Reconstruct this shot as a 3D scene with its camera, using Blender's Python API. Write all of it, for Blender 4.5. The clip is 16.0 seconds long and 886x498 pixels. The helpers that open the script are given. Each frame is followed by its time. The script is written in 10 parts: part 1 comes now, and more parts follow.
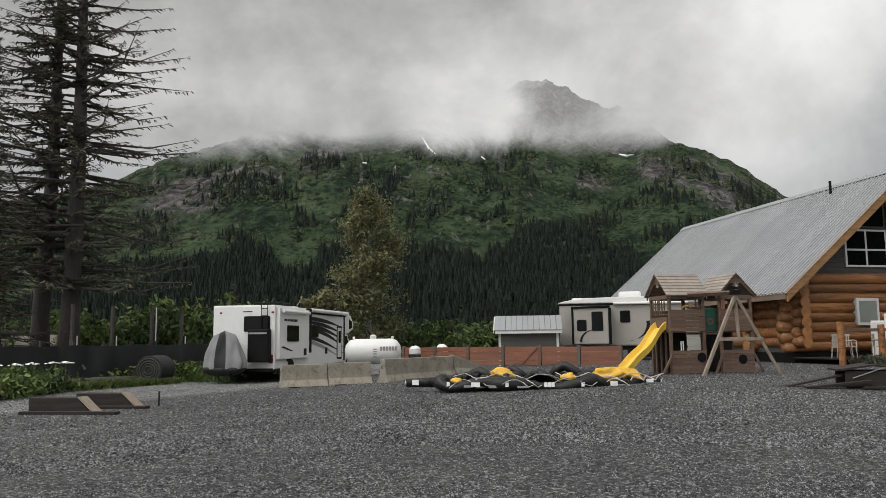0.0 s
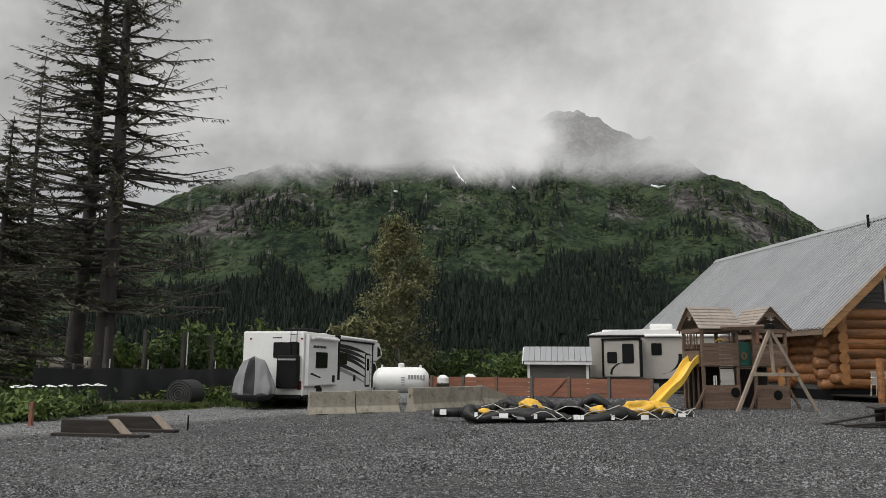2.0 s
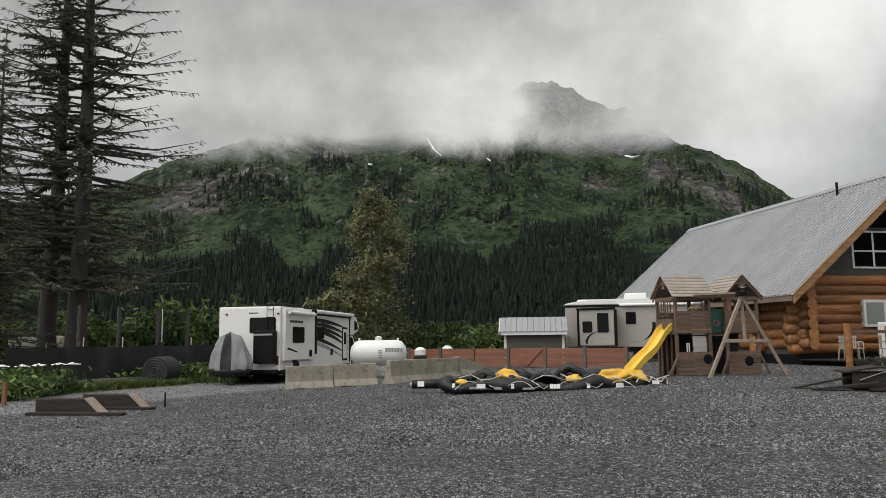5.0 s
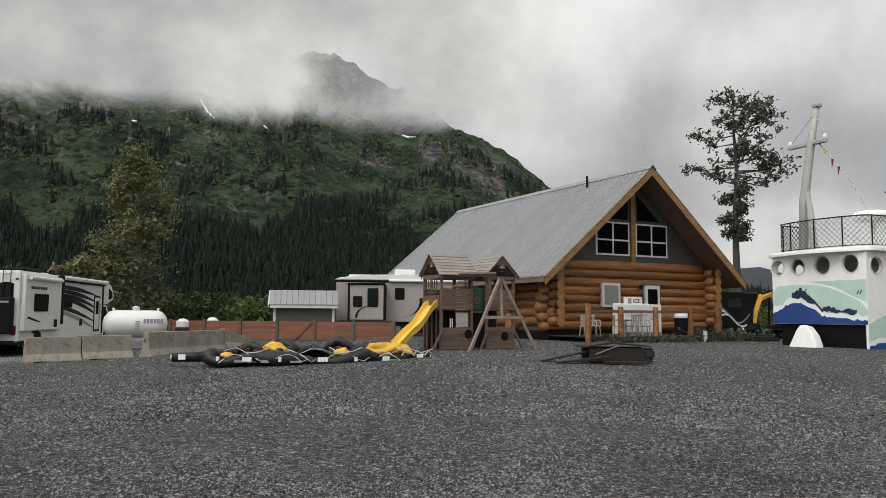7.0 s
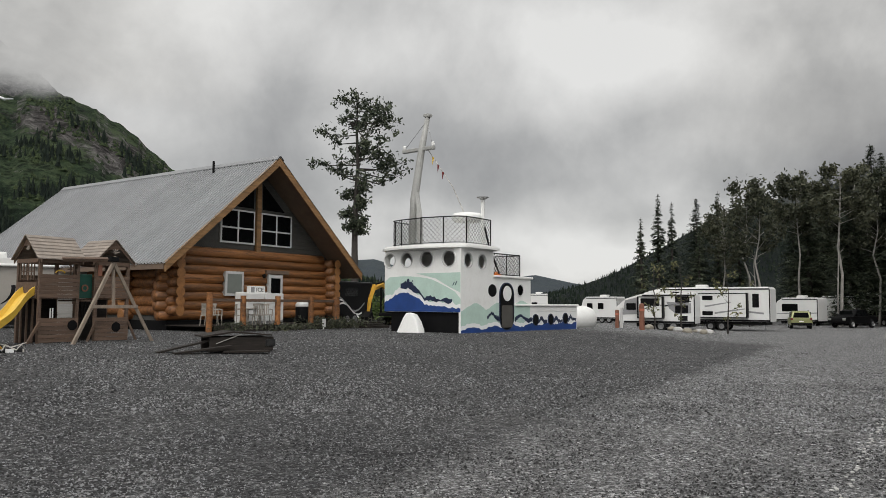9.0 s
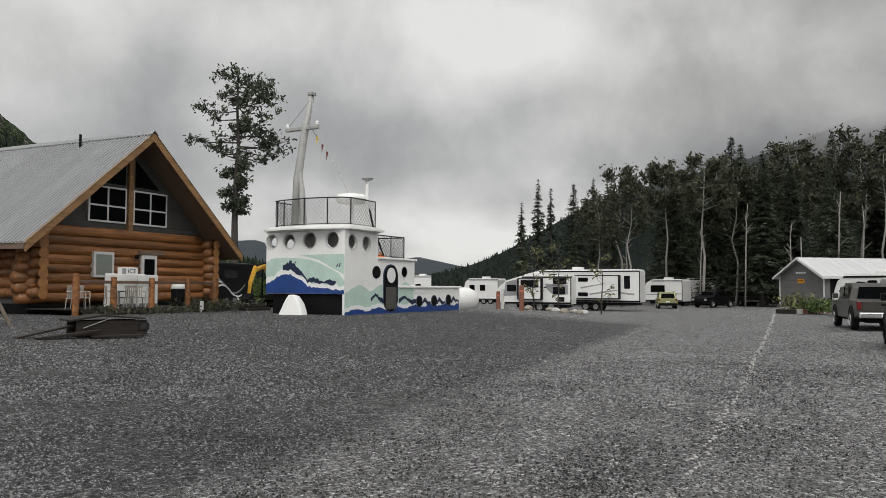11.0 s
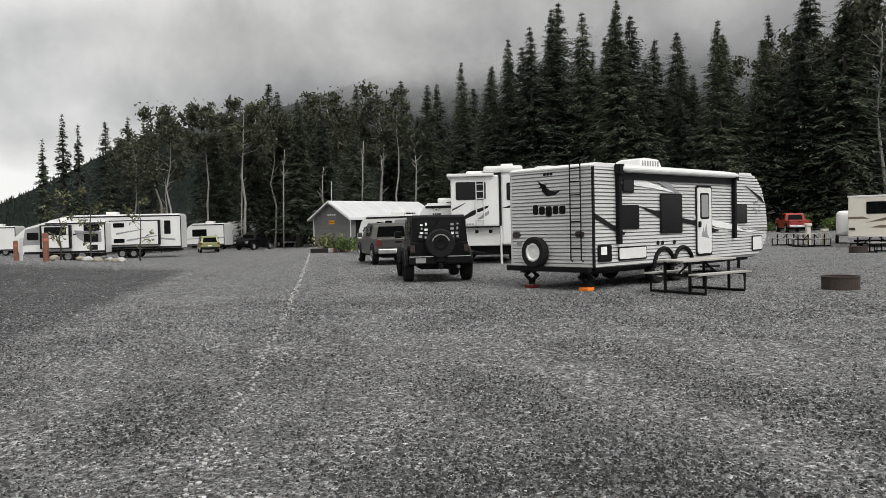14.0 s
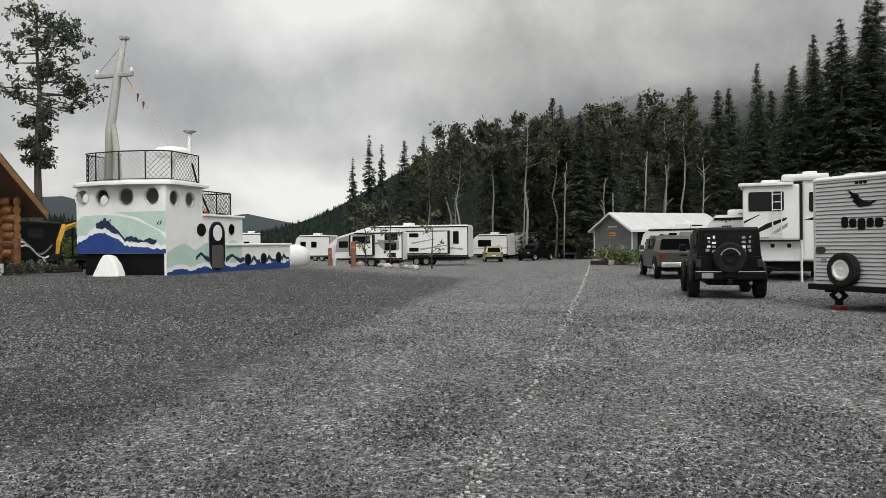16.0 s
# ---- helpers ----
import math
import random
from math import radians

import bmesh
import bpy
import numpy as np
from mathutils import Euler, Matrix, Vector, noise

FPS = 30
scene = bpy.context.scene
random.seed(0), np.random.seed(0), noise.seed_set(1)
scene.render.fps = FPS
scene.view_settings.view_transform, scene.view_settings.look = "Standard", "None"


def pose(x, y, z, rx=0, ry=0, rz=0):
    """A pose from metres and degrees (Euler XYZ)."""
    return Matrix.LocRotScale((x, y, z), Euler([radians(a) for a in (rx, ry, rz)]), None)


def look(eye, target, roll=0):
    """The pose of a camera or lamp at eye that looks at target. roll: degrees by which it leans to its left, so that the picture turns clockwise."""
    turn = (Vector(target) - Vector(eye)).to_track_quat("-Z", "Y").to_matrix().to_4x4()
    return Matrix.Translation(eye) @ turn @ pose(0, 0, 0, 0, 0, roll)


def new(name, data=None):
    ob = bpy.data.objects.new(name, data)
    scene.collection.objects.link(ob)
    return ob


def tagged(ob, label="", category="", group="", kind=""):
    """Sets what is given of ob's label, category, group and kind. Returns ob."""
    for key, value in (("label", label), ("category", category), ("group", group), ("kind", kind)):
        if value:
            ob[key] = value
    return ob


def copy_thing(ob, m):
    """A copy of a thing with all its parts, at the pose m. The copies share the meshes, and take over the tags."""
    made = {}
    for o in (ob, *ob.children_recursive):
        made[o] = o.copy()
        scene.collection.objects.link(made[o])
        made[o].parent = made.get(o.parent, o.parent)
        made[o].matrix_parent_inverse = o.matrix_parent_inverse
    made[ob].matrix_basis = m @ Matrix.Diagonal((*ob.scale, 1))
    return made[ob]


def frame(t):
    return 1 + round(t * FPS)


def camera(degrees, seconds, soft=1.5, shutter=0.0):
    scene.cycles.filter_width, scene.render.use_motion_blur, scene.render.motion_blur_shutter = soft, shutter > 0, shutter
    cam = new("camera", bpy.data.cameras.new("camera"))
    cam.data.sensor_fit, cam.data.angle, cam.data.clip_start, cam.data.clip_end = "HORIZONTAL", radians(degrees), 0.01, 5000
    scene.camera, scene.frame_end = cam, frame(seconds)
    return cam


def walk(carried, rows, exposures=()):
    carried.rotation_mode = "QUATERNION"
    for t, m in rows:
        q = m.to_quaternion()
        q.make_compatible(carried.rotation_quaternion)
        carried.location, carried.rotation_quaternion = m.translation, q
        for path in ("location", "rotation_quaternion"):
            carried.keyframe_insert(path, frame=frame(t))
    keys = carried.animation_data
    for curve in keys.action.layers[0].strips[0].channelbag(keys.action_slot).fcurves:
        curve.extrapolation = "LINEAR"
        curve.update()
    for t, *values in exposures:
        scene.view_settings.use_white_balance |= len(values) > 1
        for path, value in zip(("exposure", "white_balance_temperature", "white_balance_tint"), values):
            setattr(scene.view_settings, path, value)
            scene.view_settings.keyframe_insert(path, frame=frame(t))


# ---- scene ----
cam = camera(60.47, 16.0, 0.6)
PATH = (
    (0.0, 0.37, 6.80, 0.69),
    (0.5, 3.24, 8.62, 0.42),
    (1.0, 3.35, 9.25, -0.38),
    (1.5, 3.36, 9.11, -0.69),
    (2.0, 2.48, 8.98, -0.39),
    (2.5, 1.07, 9.10, -0.08),
    (3.0, 1.01, 9.11, 0.63),
    (3.5, 1.11, 9.14, 1.19),
    (3.7, 1.12, 9.18, 1.15),
    (6.0, -1.07, 5.24, -1.03),
    (6.5, -7.23, 5.18, -0.62),
    (7.0, -16.34, 4.91, -0.39),
    (7.5, -24.47, 4.79, -0.83),
    (8.0, -32.80, 4.56, -0.68),
    (8.5, -38.94, 4.52, -0.42),
    (9.0, -44.14, 4.24, -0.29),
    (9.2, -45.67, 4.26, -0.59),
    (11.3, -56.53, 2.27, 0.02),
    (11.5, -59.87, 2.04, 0.24),
    (12.0, -67.24, 1.05, 0.46),
    (12.5, -74.80, 0.04, 0.58),
    (13.0, -82.49, -0.81, 1.05),
    (13.5, -86.91, -1.52, 1.10),
    (14.0, -86.37, -1.65, 1.28),
    (14.5, -80.74, -1.47, 1.52),
    (15.0, -75.52, -1.22, 1.49),
    (15.5, -69.92, -0.86, 0.90),
    (16.0, -65.47, -0.43, 0.57),
)
EYE = (0.0, 0.0, 1.6)
walk(cam, [(t, pose(*EYE, 90 + p, r, y)) for t, y, p, r in PATH], ((0.0, 0.12), (3.5, 0.08), (6.2, 0.2), (7.4, -0.04), (8.5, -0.12), (11.5, -0.1), (14.0, 0.15), (16.0, 0.05)))

# ---- light: an overcast day ----
EYE_V = Vector(EYE)


def link(nt, a, b):
    nt.links.new(a, b)


def node(nt, kind, **values):
    n = nt.nodes.new(kind)
    for k, v in values.items():
        if k in n.inputs:
            n.inputs[k].default_value = v
    return n


def ramp(nt, stops, fac=None):
    n = nt.nodes.new("ShaderNodeValToRGB")
    e = n.color_ramp.elements
    while len(e) < len(stops):
        e.new(0.5)
    for el, (p, c) in zip(e, stops):
        el.position = p
        el.color = (*c, 1) if len(c) == 3 else c
    if fac is not None:
        link(nt, fac, n.inputs[0])
    return n.outputs[0]


def mth(nt, op, a, b=None, clamp=False):
    n = nt.nodes.new("ShaderNodeMath")
    n.operation, n.use_clamp = op, clamp
    for i, v in enumerate((a, b)):
        if v is None:
            continue
        if isinstance(v, (int, float)):
            n.inputs[i].default_value = v
        else:
            link(nt, v, n.inputs[i])
    return n.outputs[0]


def vmath(nt, op, a, b=None):
    n = nt.nodes.new("ShaderNodeVectorMath")
    n.operation = op
    for i, v in enumerate((a, b)):
        if v is None:
            continue
        if isinstance(v, (tuple, Vector)):
            n.inputs[i].default_value = v
        else:
            link(nt, v, n.inputs[i])
    return n.outputs["Value"] if op in ("DOT_PRODUCT", "LENGTH") else n.outputs[0]


def mixc(nt, fac, a, b, blend="MIX"):
    n = nt.nodes.new("ShaderNodeMix")
    n.data_type, n.blend_type = "RGBA", blend
    for i, v in ((0, fac), (6, a), (7, b)):
        if isinstance(v, (int, float)):
            n.inputs[i].default_value = v
        elif isinstance(v, tuple):
            n.inputs[i].default_value = (*v, 1)
        else:
            link(nt, v, n.inputs[i])
    return n.outputs[2]


def fbm(nt, vec, scale, detail=6, rough=0.55, distortion=0.0):
    n = node(nt, "ShaderNodeTexNoise", Scale=scale, Detail=detail, Roughness=rough, Distortion=distortion)
    link(nt, vec, n.inputs["Vector"])
    return n.outputs[0]


# The tone of the cloud cover by direction: used by the world and by the cloud bank on the mountain.
cloud_tone = bpy.data.node_groups.new("cloud_tone", "ShaderNodeTree")
cloud_tone.interface.new_socket("Way", in_out="INPUT", socket_type="NodeSocketVector")
cloud_tone.interface.new_socket("Color", in_out="OUTPUT", socket_type="NodeSocketColor")
nt = cloud_tone
gi, go = nt.nodes.new("NodeGroupInput"), nt.nodes.new("NodeGroupOutput")
sep = nt.nodes.new("ShaderNodeSeparateXYZ")
link(nt, gi.outputs[0], sep.inputs[0])
up = mth(nt, "ADD", mth(nt, "ABSOLUTE", sep.outputs[2]), 0.22)
comb = nt.nodes.new("ShaderNodeCombineXYZ")
link(nt, mth(nt, "DIVIDE", sep.outputs[0], up), comb.inputs[0])
link(nt, mth(nt, "DIVIDE", sep.outputs[1], up), comb.inputs[1])
big = fbm(nt, comb.outputs[0], 0.75, 2, 0.4, 0.0)
fine = fbm(nt, gi.outputs[0], 4.0, 6, 0.55, 0.15)
tone = mth(nt, "ADD", mth(nt, "MULTIPLY", big, 0.62), mth(nt, "MULTIPLY", fine, 0.38))
# the cover is thicker over the wooded mountain to the east
thick = mth(nt, "MAXIMUM", mth(nt, "SUBTRACT", vmath(nt, "DOT_PRODUCT", gi.outputs[0], (0.97, -0.2, 0.14)), 0.82), 0.0)
tone = mth(nt, "SUBTRACT", tone, mth(nt, "MULTIPLY", thick, 1.08))
# thinner cover over the open valley, thicker where the cloud leans on the main mountain
thin = mth(nt, "MAXIMUM", mth(nt, "SUBTRACT", vmath(nt, "DOT_PRODUCT", gi.outputs[0], (0.66, 0.73, 0.2)), 0.86), 0.0)
tone = mth(nt, "ADD", tone, mth(nt, "MULTIPLY", thin, 0.22))
lean = mth(nt, "MAXIMUM", mth(nt, "SUBTRACT", vmath(nt, "DOT_PRODUCT", gi.outputs[0], (0.0, 0.94, 0.34)), 0.92), 0.0)
tone = mth(nt, "SUBTRACT", tone, mth(nt, "MULTIPLY", lean, 0.45))
tone = mth(nt, "ADD", tone, mth(nt, "MULTIPLY", mth(nt, "SUBTRACT", fbm(nt, gi.outputs[0], 9.0, 7, 0.6, 0.4), 0.5), 0.08))
link(nt, ramp(nt, [(0.30, (0.2, 0.2, 0.205)), (0.38, (0.31, 0.31, 0.312)), (0.46, (0.47, 0.47, 0.464)), (0.53, (0.66, 0.656, 0.642)), (0.61, (0.86, 0.855, 0.835))], tone), go.inputs[0])

SUN_EL, SUN_AZ = radians(50), radians(238)      # azimuth clockwise from north (+y)
world = bpy.data.worlds.new("world")
scene.world = world
world.use_nodes = True
nt = world.node_tree
nt.nodes.clear()
out = nt.nodes.new("ShaderNodeOutputWorld")
bg = nt.nodes.new("ShaderNodeBackground")
tc = nt.nodes.new("ShaderNodeTexCoord")
sky = nt.nodes.new("ShaderNodeTexSky")
sky.sky_type, sky.sun_disc, sky.sun_elevation, sky.sun_rotation = "NISHITA", False, SUN_EL, SUN_AZ
ct = nt.nodes.new("ShaderNodeGroup")
ct.node_tree = cloud_tone
link(nt, tc.outputs["Generated"], ct.inputs[0])
sz = nt.nodes.new("ShaderNodeSeparateXYZ")
link(nt, tc.outputs["Generated"], sz.inputs[0])
# an overcast sky is brighter towards the zenith
gain = mth(nt, "ADD", mth(nt, "MULTIPLY", mth(nt, "MAXIMUM", mth(nt, "SUBTRACT", sz.outputs[2], 0.42), 0.0), 1.2), 1.0)
to_sun = (math.sin(SUN_AZ) * math.cos(SUN_EL), math.cos(SUN_AZ) * math.cos(SUN_EL), math.sin(SUN_EL))
veiled = mth(nt, "POWER", mth(nt, "MAXIMUM", vmath(nt, "DOT_PRODUCT", tc.outputs["Generated"], to_sun), 0.0), 1.5)
gain = mth(nt, "ADD", gain, mth(nt, "MULTIPLY", veiled, 1.5))
lit = vmath(nt, "SCALE", ct.outputs[0])
link(nt, gain, lit.node.inputs["Scale"])
skyc = vmath(nt, "SCALE", sky.outputs[0])
skyc.node.inputs["Scale"].default_value = 0.1
link(nt, mixc(nt, 0.05, lit, skyc), bg.inputs[0])
bg.inputs[1].default_value = 1.0
link(nt, bg.outputs[0], out.inputs[0])

sun_data = bpy.data.lights.new("sun", "SUN")
sun_data.energy, sun_data.angle, sun_data.color = 1.4, radians(25), (1.0, 0.97, 0.93)
sun = new("sun", sun_data)
sun.matrix_world = look((0, 0, 50), Vector((0, 0, 50)) - Vector((math.sin(SUN_AZ) * math.cos(SUN_EL), math.cos(SUN_AZ) * math.cos(SUN_EL), math.sin(SUN_EL))))

# ---- materials ----


def mat(name, col, rough=0.6, metal=0.0, var=0.18, scale=3.0, bump=0.0, bscale=40.0, dirt=0.0, dirt_col=(0.1, 0.085, 0.065), stretch=(1, 1, 1), spec=0.5, rand=0.0):
    """A surface with grain at two scales, stains and fine relief. stretch: scales of the grain along the axes."""
    m = bpy.data.materials.new(name)
    m.use_nodes = True
    nt = m.node_tree
    b = nt.nodes["Principled BSDF"]
    tc = nt.nodes.new("ShaderNodeTexCoord")
    co = vmath(nt, "MULTIPLY", tc.outputs["Object"], tuple(stretch))
    n1 = fbm(nt, co, scale, 5, 0.6)
    n2 = fbm(nt, co, scale * 9, 4, 0.6)
    k = mth(nt, "ADD", mth(nt, "MULTIPLY", n1, 0.6), mth(nt, "MULTIPLY", n2, 0.4))
    lo = tuple(c * (1 - var * 1.6) for c in col)
    hi = tuple(min(1, c * (1 + var * 1.6)) for c in col)
    c = ramp(nt, [(0.3, lo), (0.7, hi)], k)
    if rand:
        oi = nt.nodes.new("ShaderNodeObjectInfo")
        f = mth(nt, "ADD", mth(nt, "MULTIPLY", oi.outputs["Random"], 2 * rand), 1 - rand)
        s = vmath(nt, "SCALE", c)
        link(nt, f, s.node.inputs["Scale"])
        c = s
    if dirt:
        d = fbm(nt, co, scale * 1.7, 6, 0.7, 0.4)
        c = mixc(nt, mth(nt, "MULTIPLY", ramp(nt, [(0.5, (0, 0, 0)), (0.68, (1, 1, 1))], d), dirt), c, dirt_col)
    link(nt, c, b.inputs["Base Color"])
    link(nt, mth(nt, "ADD", mth(nt, "MULTIPLY", n2, 0.25), rough - 0.12, True), b.inputs["Roughness"])
    b.inputs["Metallic"].default_value = metal
    b.inputs["Specular IOR Level"].default_value = spec
    if bump:
        bn = node(nt, "ShaderNodeBump", Strength=bump, Distance=0.02)
        link(nt, fbm(nt, co, bscale, 5, 0.65), bn.inputs["Height"])
        link(nt, bn.outputs[0], b.inputs["Normal"])
    return m


def leaf_mat(name, a, b_, c_, rough=0.6):
    """Leaves and needles: three greens by island, with a little light through them."""
    m = bpy.data.materials.new(name)
    m.use_nodes = True
    nt = m.node_tree
    b = nt.nodes["Principled BSDF"]
    g = nt.nodes.new("ShaderNodeNewGeometry")
    tc = nt.nodes.new("ShaderNodeTexCoord")
    oi = nt.nodes.new("ShaderNodeObjectInfo")
    n1 = fbm(nt, tc.outputs["Object"], 0.5, 3)
    k = mth(nt, "ADD", mth(nt, "MULTIPLY", g.outputs["Random Per Island"], 0.55), mth(nt, "MULTIPLY", n1, 0.45))
    k = mth(nt, "ADD", k, mth(nt, "MULTIPLY", mth(nt, "SUBTRACT", oi.outputs["Random"], 0.5), 0.3))
    col = ramp(nt, [(0.2, a), (0.5, b_), (0.8, c_)], k)
    link(nt, col, b.inputs["Base Color"])
    b.inputs["Roughness"].default_value = rough
    b.inputs["Specular IOR Level"].default_value = 0.25
    tr = nt.nodes.new("ShaderNodeBsdfTranslucent")
    link(nt, col, tr.inputs[0])
    mx = nt.nodes.new("ShaderNodeMixShader")
    mx.inputs[0].default_value = 0.25
    link(nt, b.outputs[0], mx.inputs[1])
    link(nt, tr.outputs[0], mx.inputs[2])
    link(nt, mx.outputs[0], nt.nodes["Material Output"].inputs[0])
    return m


def ground_mat():
    m = bpy.data.materials.new("gravel_ground")
    m.use_nodes = True
    nt = m.node_tree
    b = nt.nodes["Principled BSDF"]
    pos = nt.nodes.new("ShaderNodeNewGeometry").outputs["Position"]
    sp = nt.nodes.new("ShaderNodeSeparateXYZ")
    link(nt, pos, sp.inputs[0])
    X, Y = sp.outputs[0], sp.outputs[1]
    wob = mth(nt, "MULTIPLY", mth(nt, "SUBTRACT", fbm(nt, pos, 0.35, 7, 0.7), 0.5), 1.5)
    vor = node(nt, "ShaderNodeTexVoronoi", Scale=32.0, Randomness=1.0)
    link(nt, pos, vor.inputs["Vector"])
    vor2 = node(nt, "ShaderNodeTexVoronoi", Scale=14.0, Randomness=1.0)
    link(nt, pos, vor2.inputs["Vector"])
    cs = nt.nodes.new("ShaderNodeSeparateColor")
    link(nt, vor.outputs["Color"], cs.inputs[0])
    cs2 = nt.nodes.new("ShaderNodeSeparateColor")
    link(nt, vor2.outputs["Color"], cs2.inputs[0])
    st = mth(nt, "ADD", mth(nt, "MULTIPLY", cs.outputs[0], 0.6), mth(nt, "MULTIPLY", cs2.outputs[1], 0.4))
    patch = fbm(nt, pos, 0.22, 6, 0.62)
    mid = fbm(nt, pos, 1.6, 6, 0.65)
    darkc = ramp(nt, [(0.1, (0.008, 0.008, 0.0085)), (0.5, (0.038, 0.038, 0.039)), (0.8, (0.105, 0.104, 0.103)), (1.0, (0.24, 0.237, 0.23))], st)
    roadc = ramp(nt, [(0.1, (0.05, 0.0495, 0.049)), (0.5, (0.135, 0.134, 0.132)), (0.8, (0.25, 0.248, 0.245)), (1.0, (0.42, 0.415, 0.405))], st)
    # the heap of loose dark gravel north of the drive
    edge = mth(nt, "SUBTRACT", mth(nt, "ADD", Y, wob), mth(nt, "ADD", mth(nt, "MULTIPLY", X, 0.28), 3.8))
    heap = mth(nt, "MULTIPLY", edge, 1.6, True)
    heap = mth(nt, "MULTIPLY", heap, mth(nt, "MULTIPLY", mth(nt, "SUBTRACT", mth(nt, "ADD", 34.0, wob), X), 0.3, True), True)
    # the packed lane to the west
    lane = mth(nt, "SUBTRACT", mth(nt, "ADD", mth(nt, "MULTIPLY", mth(nt, "ADD", Y, wob), 0.45), -18.0), X)
    lane = mth(nt, "MULTIPLY", lane, 0.9, True)
    near = mth(nt, "MULTIPLY", mth(nt, "SUBTRACT", mth(nt, "ADD", 3.2, wob), X), 0.4, True)
    heap = mth(nt, "MAXIMUM", heap, near)
    heap = mth(nt, "MULTIPLY", heap, mth(nt, "SUBTRACT", 1.0, lane))
    c = mixc(nt, heap, roadc, darkc)
    c = mixc(nt, mth(nt, "MULTIPLY", ramp(nt, [(0.45, (0, 0, 0)), (0.7, (1, 1, 1))], patch), 0.22), c, (0.15, 0.147, 0.14))
    c = mixc(nt, ramp(nt, [(0.35, (0.45, 0.45, 0.45)), (0.55, (0, 0, 0))], mid), c, (0.045, 0.044, 0.043))
    spk = ramp(nt, [(0.34, (0.1, 0.1, 0.1)), (0.46, (0.6, 0.6, 0.61)), (0.54, (1.2, 1.21, 1.23)), (0.66, (2.5, 2.53, 2.58))], fbm(nt, pos, 20.0, 3, 0.9))
    c = mixc(nt, 1.0, c, spk, "MULTIPLY")
    # far off: low green scrub and soil
    dist = vmath(nt, "LENGTH", pos)
    far = mth(nt, "MULTIPLY", mth(nt, "SUBTRACT", dist, 110.0), 0.02, True)
    c = mixc(nt, far, c, (0.035, 0.05, 0.02))
    link(nt, c, b.inputs["Base Color"])
    b.inputs["Roughness"].default_value = 0.93
    b.inputs["Specular IOR Level"].default_value = 0.3
    bn = node(nt, "ShaderNodeBump", Strength=0.9, Distance=0.025)
    h = mth(nt, "ADD", mth(nt, "MULTIPLY", vor.outputs["Distance"], -0.7), mth(nt, "MULTIPLY", vor2.outputs["Distance"], -0.8))
    link(nt, mth(nt, "ADD", h, mth(nt, "MULTIPLY", mid, 0.8)), bn.inputs["Height"])
    link(nt, bn.outputs[0], b.inputs["Normal"])
    return m


